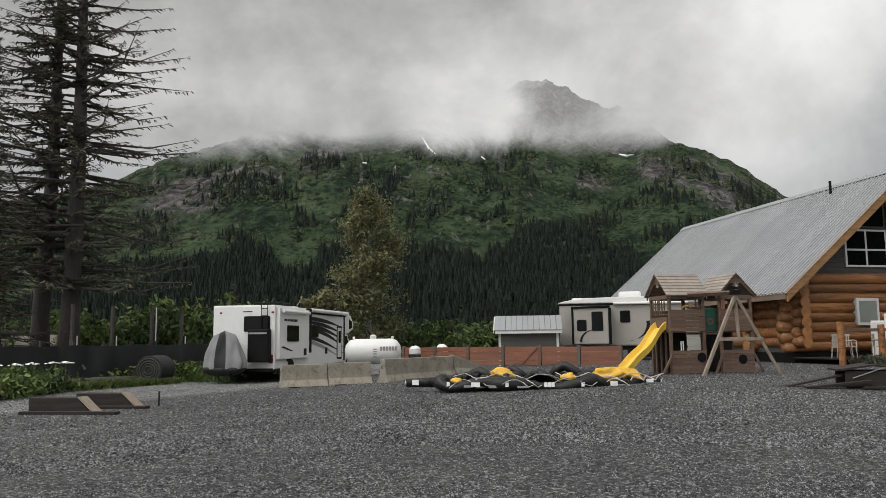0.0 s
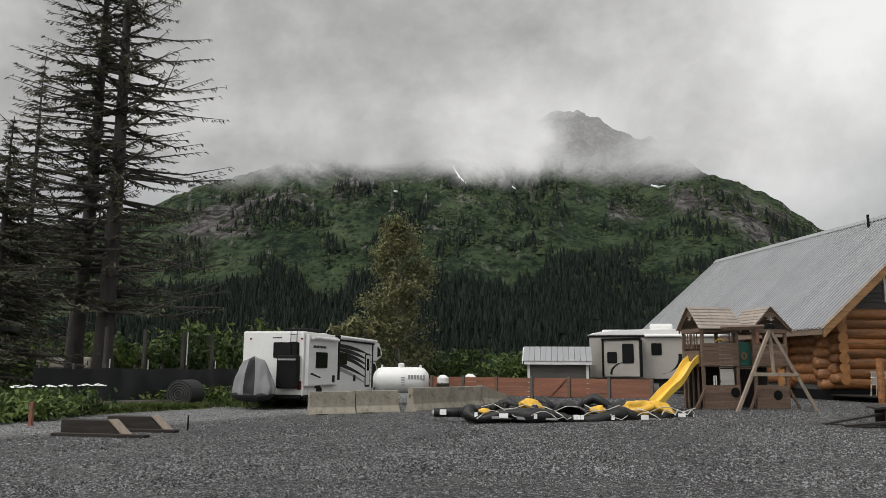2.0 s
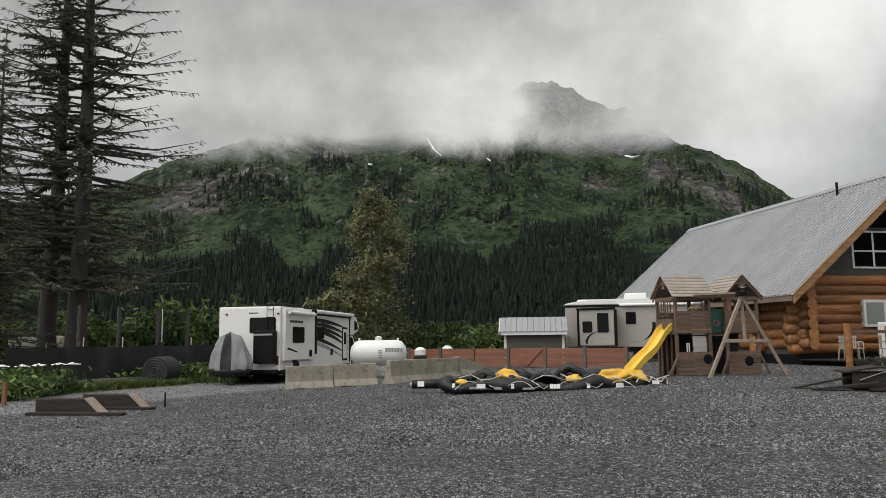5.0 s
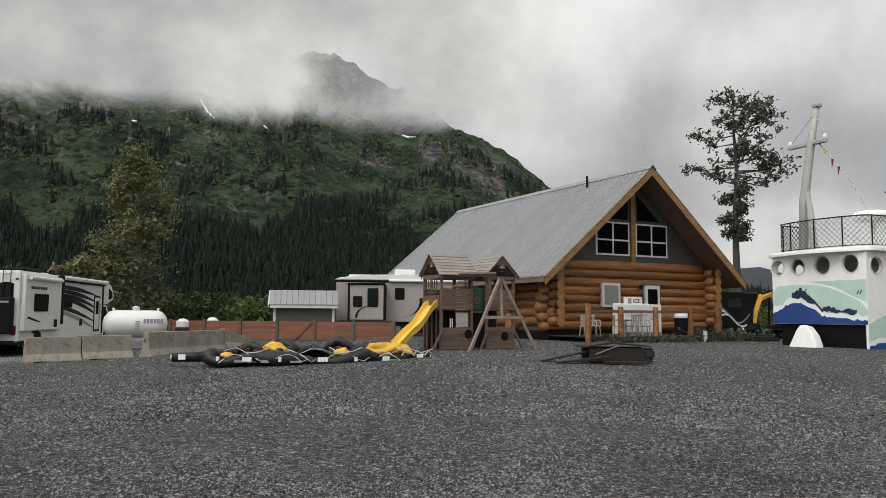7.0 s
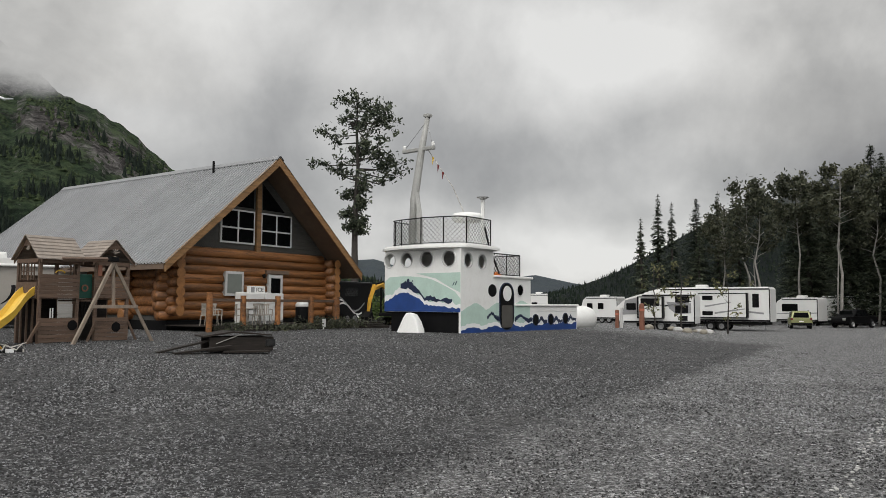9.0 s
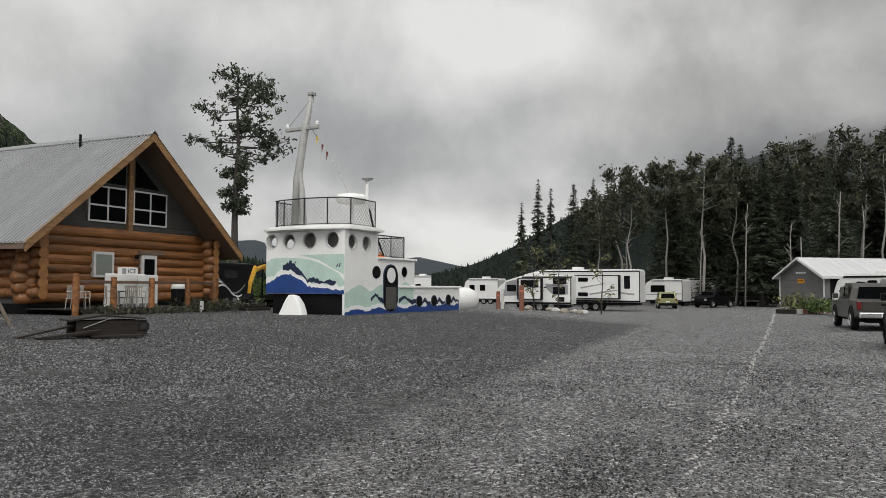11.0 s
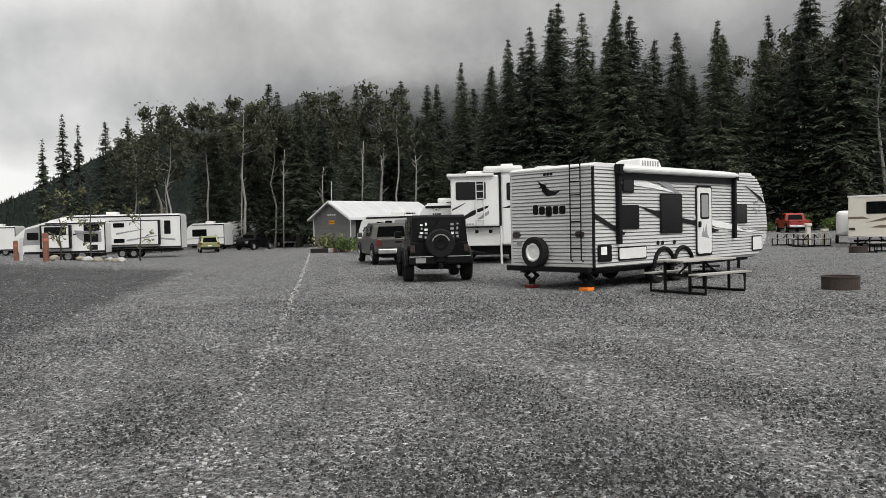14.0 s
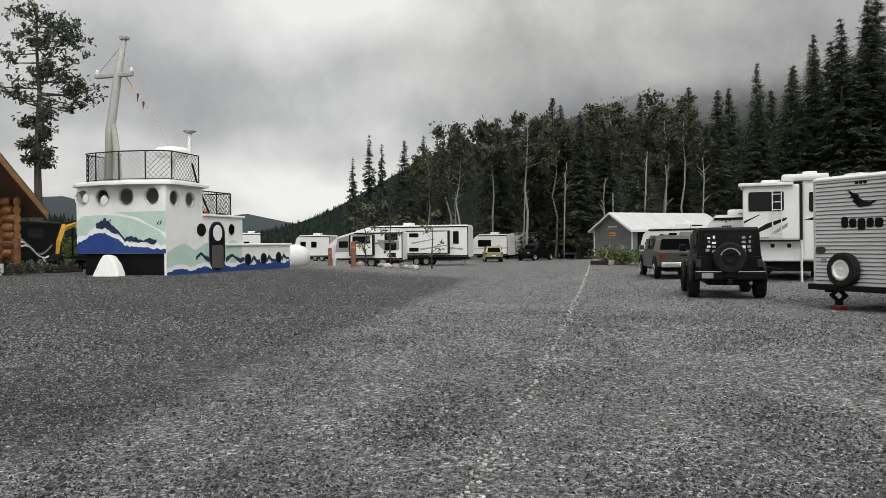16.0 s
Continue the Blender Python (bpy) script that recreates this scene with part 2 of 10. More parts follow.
def mountain_mat(name, rock_el, haze, crags=(), wooded=0.0):
    """Alpine slope: dark wood low down, brush and meadow above, rock where it is steep or high. haze: share of
    blue-grey distance haze put into the colour.
    """
    m = bpy.data.materials.new(name)
    m.use_nodes = True
    nt = m.node_tree
    b = nt.nodes["Principled BSDF"]
    g = nt.nodes.new("ShaderNodeNewGeometry")
    pos = g.outputs["Position"]
    sp = nt.nodes.new("ShaderNodeSeparateXYZ")
    link(nt, pos, sp.inputs[0])
    sn = nt.nodes.new("ShaderNodeSeparateXYZ")
    link(nt, g.outputs["True Normal"], sn.inputs[0])
    n1 = fbm(nt, pos, 0.009, 8, 0.62)
    n2 = fbm(nt, pos, 0.04, 12, 0.78, 0.3)
    vert = vmath(nt, "MULTIPLY", pos, (1.0, 1.0, 0.45))
    n3 = fbm(nt, vert, 0.035, 12, 0.78, 0.8)
    green = ramp(nt, [(0.39, (0.009, 0.017, 0.011)), (0.455, (0.026, 0.045, 0.025)), (0.51, (0.06, 0.092, 0.047)), (0.6, (0.112, 0.148, 0.078))], mth(nt, "ADD", mth(nt, "MULTIPLY", n1, 0.5), mth(nt, "MULTIPLY", n2, 0.5)))
    for sc, lo, hi, amt in ((0.05, 0.25, 0.5, 0.85), (0.12, 0.25, 0.55, 0.7)):
        vo = node(nt, "ShaderNodeTexVoronoi", Scale=sc, Randomness=1.0)
        link(nt, vmath(nt, "ADD", pos, vmath(nt, "SCALE", n2)), vo.inputs["Vector"])
        bush = ramp(nt, [(lo, (1, 1, 1)), (hi, (0, 0, 0))], vo.outputs["Distance"])
        gate = ramp(nt, [(0.46, (0, 0, 0)), (0.54, (1, 1, 1))], fbm(nt, pos, sc * 0.25, 6, 0.65))
        green = mixc(nt, mth(nt, "MULTIPLY", mth(nt, "MULTIPLY", bush, gate), amt), green, (0.010, 0.017, 0.011))
    rock = ramp(nt, [(0.36, (0.014, 0.0135, 0.0135)), (0.47, (0.075, 0.07, 0.068)), (0.54, (0.17, 0.16, 0.155)), (0.64, (0.3, 0.285, 0.275))], n3)
    high = mth(nt, "MULTIPLY", mth(nt, "SUBTRACT", mth(nt, "ADD", sp.outputs[2], mth(nt, "MULTIPLY", n2, 260.0)), rock_el + 130.0), 0.02, True)
    steep = mth(nt, "MULTIPLY", mth(nt, "SUBTRACT", mth(nt, "ADD", 0.70, mth(nt, "MULTIPLY", mth(nt, "SUBTRACT", n3, 0.5), 0.7)), sn.outputs[2]), 9.0, True)
    bare = mth(nt, "MAXIMUM", high, steep)
    for spot_at, size in crags:
        dd = vmath(nt, "LENGTH", vmath(nt, "MULTIPLY", vmath(nt, "SUBTRACT", pos, spot_at), (1.0, 0.35, 1.3)))
        dd = mth(nt, "ADD", dd, mth(nt, "MULTIPLY", mth(nt, "SUBTRACT", n2, 0.5), size * 3.0))
        bare = mth(nt, "MAXIMUM", bare, mth(nt, "MULTIPLY", mth(nt, "SUBTRACT", size, dd), 3.0 / size, True))
    c = mixc(nt, bare, green, rock)
    c = mixc(nt, wooded, c, (0.009, 0.014, 0.012))
    # haze of the distance, painted into the base colour as blue-grey
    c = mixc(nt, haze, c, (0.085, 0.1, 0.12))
    link(nt, c, b.inputs["Base Color"])
    b.inputs["Roughness"].default_value = 0.95
    b.inputs["Specular IOR Level"].default_value = 0.1
    bn = node(nt, "ShaderNodeBump", Strength=1.0, Distance=22.0)
    link(nt, mth(nt, "ADD", n3, n2), bn.inputs["Height"])
    link(nt, bn.outputs[0], b.inputs["Normal"])
    return m


def cloud_mat(name, low, soft, wisp, gap=None, seed=0.0, shade=0.9, middle=(-0.28, 0.96, 0.0)):
    """Cloud: takes the tone of the cover behind it; thins out below the elevation low (sine), in wisps."""
    m = bpy.data.materials.new(name)
    m.use_nodes = True
    nt = m.node_tree
    nt.nodes.clear()
    o = nt.nodes.new("ShaderNodeOutputMaterial")
    pos = nt.nodes.new("ShaderNodeNewGeometry").outputs["Position"]
    way = vmath(nt, "NORMALIZE", vmath(nt, "SUBTRACT", pos, tuple(EYE_V)))
    ct = nt.nodes.new("ShaderNodeGroup")
    ct.node_tree = cloud_tone
    link(nt, way, ct.inputs[0])
    sp = nt.nodes.new("ShaderNodeSeparateXYZ")
    link(nt, way, sp.inputs[0])
    sway = vmath(nt, "ADD", way, (seed, seed * 0.7, 0.0))
    st = vmath(nt, "MULTIPLY", sway, (1.0, 1.0, 1.7))
    n1 = fbm(nt, st, 7.0, 8, 0.62, 0.5)
    n2 = fbm(nt, sway, 2.6, 3, 0.5)
    e = mth(nt, "ADD", sp.outputs[2], mth(nt, "MULTIPLY", mth(nt, "SUBTRACT", n1, 0.5), wisp))
    e = mth(nt, "ADD", e, mth(nt, "MULTIPLY", mth(nt, "SUBTRACT", n2, 0.5), wisp * 0.6))
    a = nt.nodes.new("ShaderNodeMapRange")
    a.interpolation_type = "SMOOTHSTEP"
    link(nt, e, a.inputs[0])
    a.inputs[1].default_value, a.inputs[2].default_value = low - soft, low + soft
    alpha = a.outputs[0]
    if gap:
        way0, width, keep = gap
        dd = vmath(nt, "LENGTH", vmath(nt, "SUBTRACT", way, tuple(way0)))
        dd = mth(nt, "ADD", dd, mth(nt, "MULTIPLY", mth(nt, "SUBTRACT", n1, 0.5), width * 1.6))
        gm = nt.nodes.new("ShaderNodeMapRange")
        gm.interpolation_type = "SMOOTHSTEP"
        link(nt, dd, gm.inputs[0])
        gm.inputs[1].default_value, gm.inputs[2].default_value = width * 0.25, width
        gm.inputs[3].default_value = keep
        alpha = mth(nt, "MULTIPLY", alpha, gm.outputs[0])
    # the bank thins out towards both its ends
    ends = mth(nt, "MULTIPLY", mth(nt, "SUBTRACT", vmath(nt, "DOT_PRODUCT", vmath(nt, "NORMALIZE", vmath(nt, "MULTIPLY", way, (1.0, 1.0, 0.0))), middle), 0.68), 8.0, True)
    alpha = mth(nt, "MULTIPLY", alpha, ends)
    em = nt.nodes.new("ShaderNodeEmission")
    dull = ramp(nt, [(0.35, (shade, shade, shade)), (0.65, (shade + 0.14, shade + 0.14, shade + 0.135))], n1)
    mid_bank = mth(nt, "MULTIPLY", mth(nt, "SUBTRACT", vmath(nt, "DOT_PRODUCT", way, (-0.17, 0.94, 0.28)), 0.76), 7.0, True)
    link(nt, mixc(nt, mid_bank, ct.outputs[0], mixc(nt, 1.0, ct.outputs[0], dull, "MULTIPLY")), em.inputs[0])
    tr = nt.nodes.new("ShaderNodeBsdfTransparent")
    mx = nt.nodes.new("ShaderNodeMixShader")
    link(nt, alpha, mx.inputs[0])
    link(nt, tr.outputs[0], mx.inputs[1])
    link(nt, em.outputs[0], mx.inputs[2])
    link(nt, mx.outputs[0], o.inputs[0])
    return m


M_GROUND = ground_mat()
M_WHITE = mat("white_gelcoat", (0.68, 0.68, 0.665), 0.35, var=0.04, scale=0.8, dirt=0.12, dirt_col=(0.5, 0.47, 0.42))
M_RVGREY = mat("taupe_gelcoat", (0.32, 0.3, 0.27), 0.4, var=0.05, scale=0.8, dirt=0.1)
M_CREAM = mat("cream_gelcoat", (0.66, 0.62, 0.54), 0.4, var=0.04, scale=0.8, dirt=0.12, dirt_col=(0.4, 0.36, 0.3))
M_ALU = mat("corrugated_aluminium_siding", (0.46, 0.46, 0.455), 0.38, var=0.06, scale=0.7, dirt=0.15, dirt_col=(0.42, 0.41, 0.39))
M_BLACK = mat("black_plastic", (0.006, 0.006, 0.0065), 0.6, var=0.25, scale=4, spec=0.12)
M_TYRE = mat("tyre_rubber", (0.011, 0.011, 0.011), 0.85, var=0.3, scale=6, bump=0.3, dirt=0.3, dirt_col=(0.04, 0.038, 0.036), spec=0.2)
M_CHROME = mat("bright_metal", (0.62, 0.62, 0.62), 0.3, metal=0.9, var=0.1, scale=5)
M_ROOFW = mat("pale_painted_roof_sheet", (0.5, 0.505, 0.51), 0.45, var=0.06, scale=0.8, dirt=0.2, dirt_col=(0.33, 0.33, 0.32), rand=0.06)
M_STEEL = mat("dull_steel", (0.3, 0.3, 0.3), 0.5, metal=0.6, var=0.2, scale=5, dirt=0.3)
M_GLASSD = mat("dark_tinted_glass", (0.004, 0.0045, 0.005), 0.12, var=0.2, scale=1.0, spec=0.18)
M_DECALD = mat("dark_decal", (0.011, 0.011, 0.012), 0.55, var=0.1, spec=0.12)
M_DECALG = mat("grey_decal", (0.25, 0.25, 0.255), 0.4, var=0.06)
M_DECALW = mat("white_decal", (0.78, 0.78, 0.77), 0.4, var=0.03)
M_RED = mat("red_lens", (0.13, 0.008, 0.007), 0.3, var=0.1)
M_ORANGE = mat("orange_plastic", (0.8, 0.2, 0.02), 0.5, var=0.1)
M_AMBER = mat("amber_lens", (0.75, 0.3, 0.02), 0.3, var=0.1)
M_LOG = mat("honey_stained_log", (0.235, 0.097, 0.03), 0.5, var=0.5, scale=1.6, bump=0.4, bscale=10, stretch=(0.25, 3, 3), dirt=0.85, dirt_col=(0.05, 0.02, 0.009), rand=0.25)
M_LOGEND = mat("cut_log_end", (0.29, 0.13, 0.042), 0.6, var=0.3, scale=3, bump=0.3, dirt=0.3, dirt_col=(0.2, 0.09, 0.03), rand=0.15)
M_FASCIA = mat("varnished_fascia", (0.25, 0.135, 0.055), 0.55, var=0.3, scale=2, stretch=(0.3, 4, 4), bump=0.2)
M_SOFFIT = mat("brown_soffit_board", (0.15, 0.105, 0.075), 0.65, var=0.15, scale=2)
M_SIDING = mat("charcoal_gable_siding", (0.052, 0.05, 0.045), 0.65, var=0.15, scale=2, bump=0.15)
M_METALROOF = mat("galvanised_roof_sheet", (0.25, 0.255, 0.262), 0.42, metal=0.25, var=0.07, scale=0.5, dirt=0.12, dirt_col=(0.24, 0.24, 0.24), rand=0.05)
M_PLAYWOOD = mat("weathered_cedar", (0.118, 0.074, 0.05), 0.75, var=0.25, scale=3, bump=0.3, stretch=(0.4, 3, 3), dirt=0.35, dirt_col=(0.16, 0.14, 0.12), rand=0.18)
M_PLAYROOF = mat("faded_shingle_board", (0.25, 0.212, 0.18), 0.8, var=0.2, scale=3, bump=0.25, dirt=0.3, dirt_col=(0.2, 0.19, 0.17), rand=0.12)
M_SWING = mat("grey_swing_timber", (0.26, 0.21, 0.165), 0.75, var=0.22, scale=3, bump=0.3, stretch=(3, 3, 0.4), dirt=0.3)
M_YELLOW = mat("faded_yellow_slide", (0.68, 0.44, 0.06), 0.4, var=0.1, scale=2, dirt=0.15, dirt_col=(0.45, 0.33, 0.12))
M_FENCE = mat("redwood_fence_board", (0.19, 0.075, 0.042), 0.7, var=0.25, scale=2, bump=0.25, stretch=(0.3, 3, 3), dirt=0.3, dirt_col=(0.1, 0.05, 0.035), rand=0.15)
M_CONCRETE = mat("weathered_concrete", (0.25, 0.228, 0.185), 0.9, var=0.2, scale=2.2, bump=0.4, bscale=25, dirt=0.75, dirt_col=(0.09, 0.078, 0.058))
M_TIMBERD = mat("dark_wet_timber", (0.02, 0.016, 0.0135), 0.75, var=0.35, scale=3, bump=0.4, stretch=(0.4, 3, 3), dirt=0.3, dirt_col=(0.06, 0.05, 0.04), spec=0.3)
M_RUBBER = mat("black_raft_rubber", (0.007, 0.007, 0.0075), 0.45, var=0.3, scale=3, bump=0.6, bscale=10, spec=0.3, dirt=0.3, dirt_col=(0.08, 0.078, 0.075))
M_RAFTY = mat("yellow_raft_cloth", (0.62, 0.36, 0.03), 0.6, var=0.25, scale=4, bump=0.4, bscale=9)
M_ROPE = mat("dirty_white_rope", (0.45, 0.43, 0.4), 0.85, var=0.2, scale=8)
M_NAVY = mat("navy_wave_paint", (0.014, 0.05, 0.2), 0.4, var=0.15, scale=2)
M_MINT = mat("mint_wave_paint", (0.46, 0.6, 0.53), 0.4, var=0.08, scale=2)
M_DARKNAVY = mat("ink_blue_paint", (0.012, 0.022, 0.055), 0.4, var=0.15, scale=2)
M_BOATW = mat("white_boat_paint", (0.8, 0.8, 0.78), 0.42, var=0.04, scale=1.2, dirt=0.16, dirt_col=(0.5, 0.48, 0.42))
M_BARK = mat("grey_spruce_bark", (0.05, 0.044, 0.039), 0.9, var=0.3, scale=4, bump=0.8, bscale=14, stretch=(2, 2, 0.5))
M_BARKP = mat("pale_cottonwood_bark", (0.24, 0.228, 0.21), 0.9, var=0.25, scale=3, bump=0.5, bscale=10, stretch=(2, 2, 0.6))
M_NEEDLE = leaf_mat("spruce_needles", (0.02, 0.028, 0.02), (0.054, 0.067, 0.046), (0.12, 0.137, 0.088))
M_NEEDLEL = leaf_mat("near_spruce_needles", (0.026, 0.03, 0.02), (0.064, 0.067, 0.043), (0.13, 0.127, 0.078))
M_LEAFC = leaf_mat("cottonwood_leaves", (0.05, 0.058, 0.028), (0.132, 0.137, 0.064), (0.25, 0.238, 0.118))
M_LEAFS = leaf_mat("shrub_leaves", (0.02, 0.036, 0.012), (0.07, 0.11, 0.03), (0.15, 0.2, 0.06))
M_LEAFG = leaf_mat("greyish_cottonwood_leaves", (0.024, 0.028, 0.019), (0.052, 0.058, 0.037), (0.1, 0.103, 0.066))
M_GRASS = leaf_mat("grass_blades", (0.03, 0.05, 0.012), (0.07, 0.11, 0.025), (0.15, 0.17, 0.06))
M_FARWOOD = leaf_mat("distant_conifers", (0.009, 0.015, 0.012), (0.018, 0.028, 0.02), (0.034, 0.047, 0.03), 0.9)
M_SNOW = mat("old_snow", (0.75, 0.76, 0.78), 0.8, var=0.08, scale=0.05)
M_STONE = leaf_mat("loose_dark_stone", (0.008, 0.008, 0.0085), (0.043, 0.0435, 0.045), (0.29, 0.292, 0.297), 0.85)
M_STONEL = leaf_mat("loose_pale_stone", (0.025, 0.025, 0.025), (0.11, 0.111, 0.113), (0.38, 0.383, 0.39), 0.85)
M_CHALK = mat("white_marking_stone", (0.42, 0.415, 0.4), 0.9, var=0.25, scale=20, bump=0.3, rand=0.2)
M_PAINTGREY = mat("grey_wall_paint", (0.13, 0.13, 0.128), 0.7, var=0.1, scale=2)
M_SHEDDK = mat("dark_shed_siding", (0.075, 0.07, 0.062), 0.7, var=0.12, scale=2, rand=0.1)
M_TRIMW = mat("white_trim_paint", (0.6, 0.6, 0.59), 0.5, var=0.05, scale=2, dirt=0.1)
M_CARBLACK = mat("black_car_paint", (0.004, 0.004, 0.0045), 0.35, var=0.2, scale=2, spec=0.12)
M_CARGREY = mat("grey_green_car_paint", (0.062, 0.06, 0.054), 0.32, metal=0.35, var=0.1, scale=2)
M_CARRED = mat("red_car_paint", (0.26, 0.025, 0.016), 0.3, var=0.1, scale=2)
M_CARGOLD = mat("yellow_green_car_paint", (0.24, 0.25, 0.11), 0.3, metal=0.2, var=0.1, scale=2)
M_MACHINE = mat("yellow_machine_paint", (0.62, 0.34, 0.035), 0.45, var=0.15, scale=3, dirt=0.4, dirt_col=(0.16, 0.12, 0.08))
M_RUST = mat("rusty_steel", (0.035, 0.025, 0.021), 0.85, var=0.3, scale=5, bump=0.3)
M_FABRIC = mat("black_ground_cloth", (0.01, 0.0105, 0.0125), 0.7, var=0.3, scale=1.2, bump=0.5, bscale=3)
M_MAST = mat("dulled_mast_paint", (0.34, 0.34, 0.325), 0.5, var=0.12, scale=2, dirt=0.35, dirt_col=(0.2, 0.19, 0.17))
M_MAT = mat("old_rubber_mat", (0.05, 0.05, 0.047), 0.85, var=0.3, scale=4, bump=0.4)
M_TARP = mat("grey_cover_cloth", (0.2, 0.2, 0.205), 0.8, var=0.1, scale=3, bump=0.5, bscale=5)
M_GREENP = mat("green_plastic", (0.01, 0.07, 0.05), 0.5, var=0.2, scale=3)
M_PINK = mat("salmon_post_paint", (0.4, 0.12, 0.07), 0.7, var=0.15, scale=3)
M_RUBLE = mat("terracotta_post", (0.19, 0.08, 0.05), 0.8, var=0.2, scale=3)
M_TABLEG = mat("weathered_grey_board", (0.32, 0.31, 0.29), 0.8, var=0.15, scale=3, bump=0.2, stretch=(0.4, 3, 3), rand=0.1)
M_CHAIR = mat("tan_resin", (0.34, 0.31, 0.27), 0.6, var=0.1, scale=4)
M_CURTAIN = mat("green_grey_blind", (0.2, 0.22, 0.2), 0.8, var=0.06)

# ---- mesh helpers ----


def part(name, bm, material, parent=None, label="", smooth=False):
    """Links a bmesh as one mesh object under a thing or a part."""
    me = bpy.data.meshes.new(name)
    bmesh.ops.recalc_face_normals(bm, faces=bm.faces)
    if smooth:
        for f in bm.faces:
            f.smooth = True
    bm.to_mesh(me)
    bm.free()
    me.materials.append(material)
    ob = new(name, me)
    ob.parent = parent
    if label:
        tagged(ob, label)
    return ob


def raw(name, verts, faces, material, parent=None, smooth=False):
    """A mesh from arrays; faces is an (n, k) array."""
    me = bpy.data.meshes.new(name)
    verts, faces = np.asarray(verts, dtype=np.float32), np.asarray(faces, dtype=np.int32)
    n, k = faces.shape
    me.vertices.add(len(verts))
    me.vertices.foreach_set("co", verts.ravel())
    me.loops.add(n * k)
    me.loops.foreach_set("vertex_index", faces.ravel())
    me.polygons.add(n)
    me.polygons.foreach_set("loop_start", np.arange(n, dtype=np.int32) * k)
    me.polygons.foreach_set("use_smooth", np.full(n, smooth))
    me.update(calc_edges=True)
    me.validate()
    me.materials.append(material)
    ob = new(name, me)
    ob.parent = parent
    return ob


def thing(name, m, label, category, group="", kind=""):
    e = new(name)
    e.empty_display_size = 0.3
    e.matrix_world = m
    return tagged(e, label, category, group, kind)


def box(x0, x1, y0, y1, z0, z1, bevel=0.0, bm=None, m=None, seg=2):
    own = bmesh.new()
    bmesh.ops.create_cube(own, size=1.0)
    for v in own.verts:
        v.co = Vector(((x0 + x1) / 2 + v.co.x * (x1 - x0), (y0 + y1) / 2 + v.co.y * (y1 - y0), (z0 + z1) / 2 + v.co.z * (z1 - z0)))
    if bevel:
        bmesh.ops.bevel(own, geom=list(own.edges), offset=bevel, segments=seg, affect="EDGES", profile=0.6)
    return merge(own, bm, m)


def merge(own, bm=None, m=None):
    if m is not None:
        bmesh.ops.transform(own, matrix=m, verts=own.verts)
    if bm is None:
        return own
    me = bpy.data.meshes.new("tmp")
    own.to_mesh(me)
    own.free()
    bm.from_mesh(me)
    bpy.data.meshes.remove(me)
    return bm


def prism(pts, a, b, plane="xz", bevel=0.0, bm=None, m=None, seg=2):
    """A polygon (in the plane named) drawn out along the third axis from a to b."""
    own = bmesh.new()
    place = {"xz": lambda p, q, d: (p, d, q), "yz": lambda p, q, d: (d, p, q), "xy": lambda p, q, d: (p, q, d)}[plane]
    lo = [own.verts.new(place(p, q, a)) for p, q in pts]
    hi = [own.verts.new(place(p, q, b)) for p, q in pts]
    own.faces.new(lo)
    own.faces.new(hi)
    n = len(pts)
    for i in range(n):
        own.faces.new((lo[i], lo[(i + 1) % n], hi[(i + 1) % n], hi[i]))
    bmesh.ops.recalc_face_normals(own, faces=own.faces)
    if bevel:
        bmesh.ops.bevel(own, geom=list(own.edges), offset=bevel, segments=seg, affect="EDGES", profile=0.6)
    return merge(own, bm, m)


def rounded(x0, x1, z0, z1, r, n=4):
    """The outline of a rectangle with round corners."""
    r = min(r, (x1 - x0) / 2.01, (z1 - z0) / 2.01)
    pts = []
    for cx, cz, a0 in ((x1 - r, z1 - r, 0), (x0 + r, z1 - r, 90), (x0 + r, z0 + r, 180), (x1 - r, z0 + r, 270)):
        for i in range(n + 1):
            a = radians(a0 + 90 * i / n)
            pts.append((cx + r * math.cos(a), cz + r * math.sin(a)))
    return pts


def cyl(p0, p1, r0, r1=None, seg=12, bm=None, ends=True):
    """A round bar from p0 to p1."""
    r1 = r0 if r1 is None else r1
    own = bmesh.new()
    p0, p1 = Vector(p0), Vector(p1)
    d = p1 - p0
    q = d.to_track_quat("Z", "Y").to_matrix().to_4x4()
    bmesh.ops.create_cone(own, cap_ends=ends, segments=seg, radius1=r0, radius2=max(r1, 1e-4), depth=d.length)
    bmesh.ops.transform(own, matrix=Matrix.Translation((p0 + p1) / 2) @ q, verts=own.verts)
    return merge(own, bm)


def tube(pts, r, seg=8, bm=None, closed=False):
    """A round bar along a line of points; r may be a list."""
    own = bmesh.new()
    pts = [Vector(p) for p in pts]
    n = len(pts)
    rs = r if isinstance(r, (list, tuple)) else [r] * n
    rings, side = [], Vector((0.13, 0.29, 0.95))
    for i, p in enumerate(pts):
        a, b = pts[(i - 1) % n] if closed or i else p, pts[(i + 1) % n] if closed or i < n - 1 else p
        d = (b - a).normalized()
        side = (side - d * side.dot(d))
        side = side.normalized() if side.length > 1e-4 else d.orthogonal().normalized()
        other = d.cross(side)
        rings.append([own.verts.new(p + (side * math.cos(2 * math.pi * k / seg) + other * math.sin(2 * math.pi * k / seg)) * rs[i]) for k in range(seg)])
    for i in range(n if closed else n - 1):
        r0, r1 = rings[i], rings[(i + 1) % n]
        for k in range(seg):
            own.faces.new((r0[k], r0[(k + 1) % seg], r1[(k + 1) % seg], r1[k]))
    if not closed:
        own.faces.new(rings[0])
        own.faces.new(rings[-1])
    return merge(own, bm)


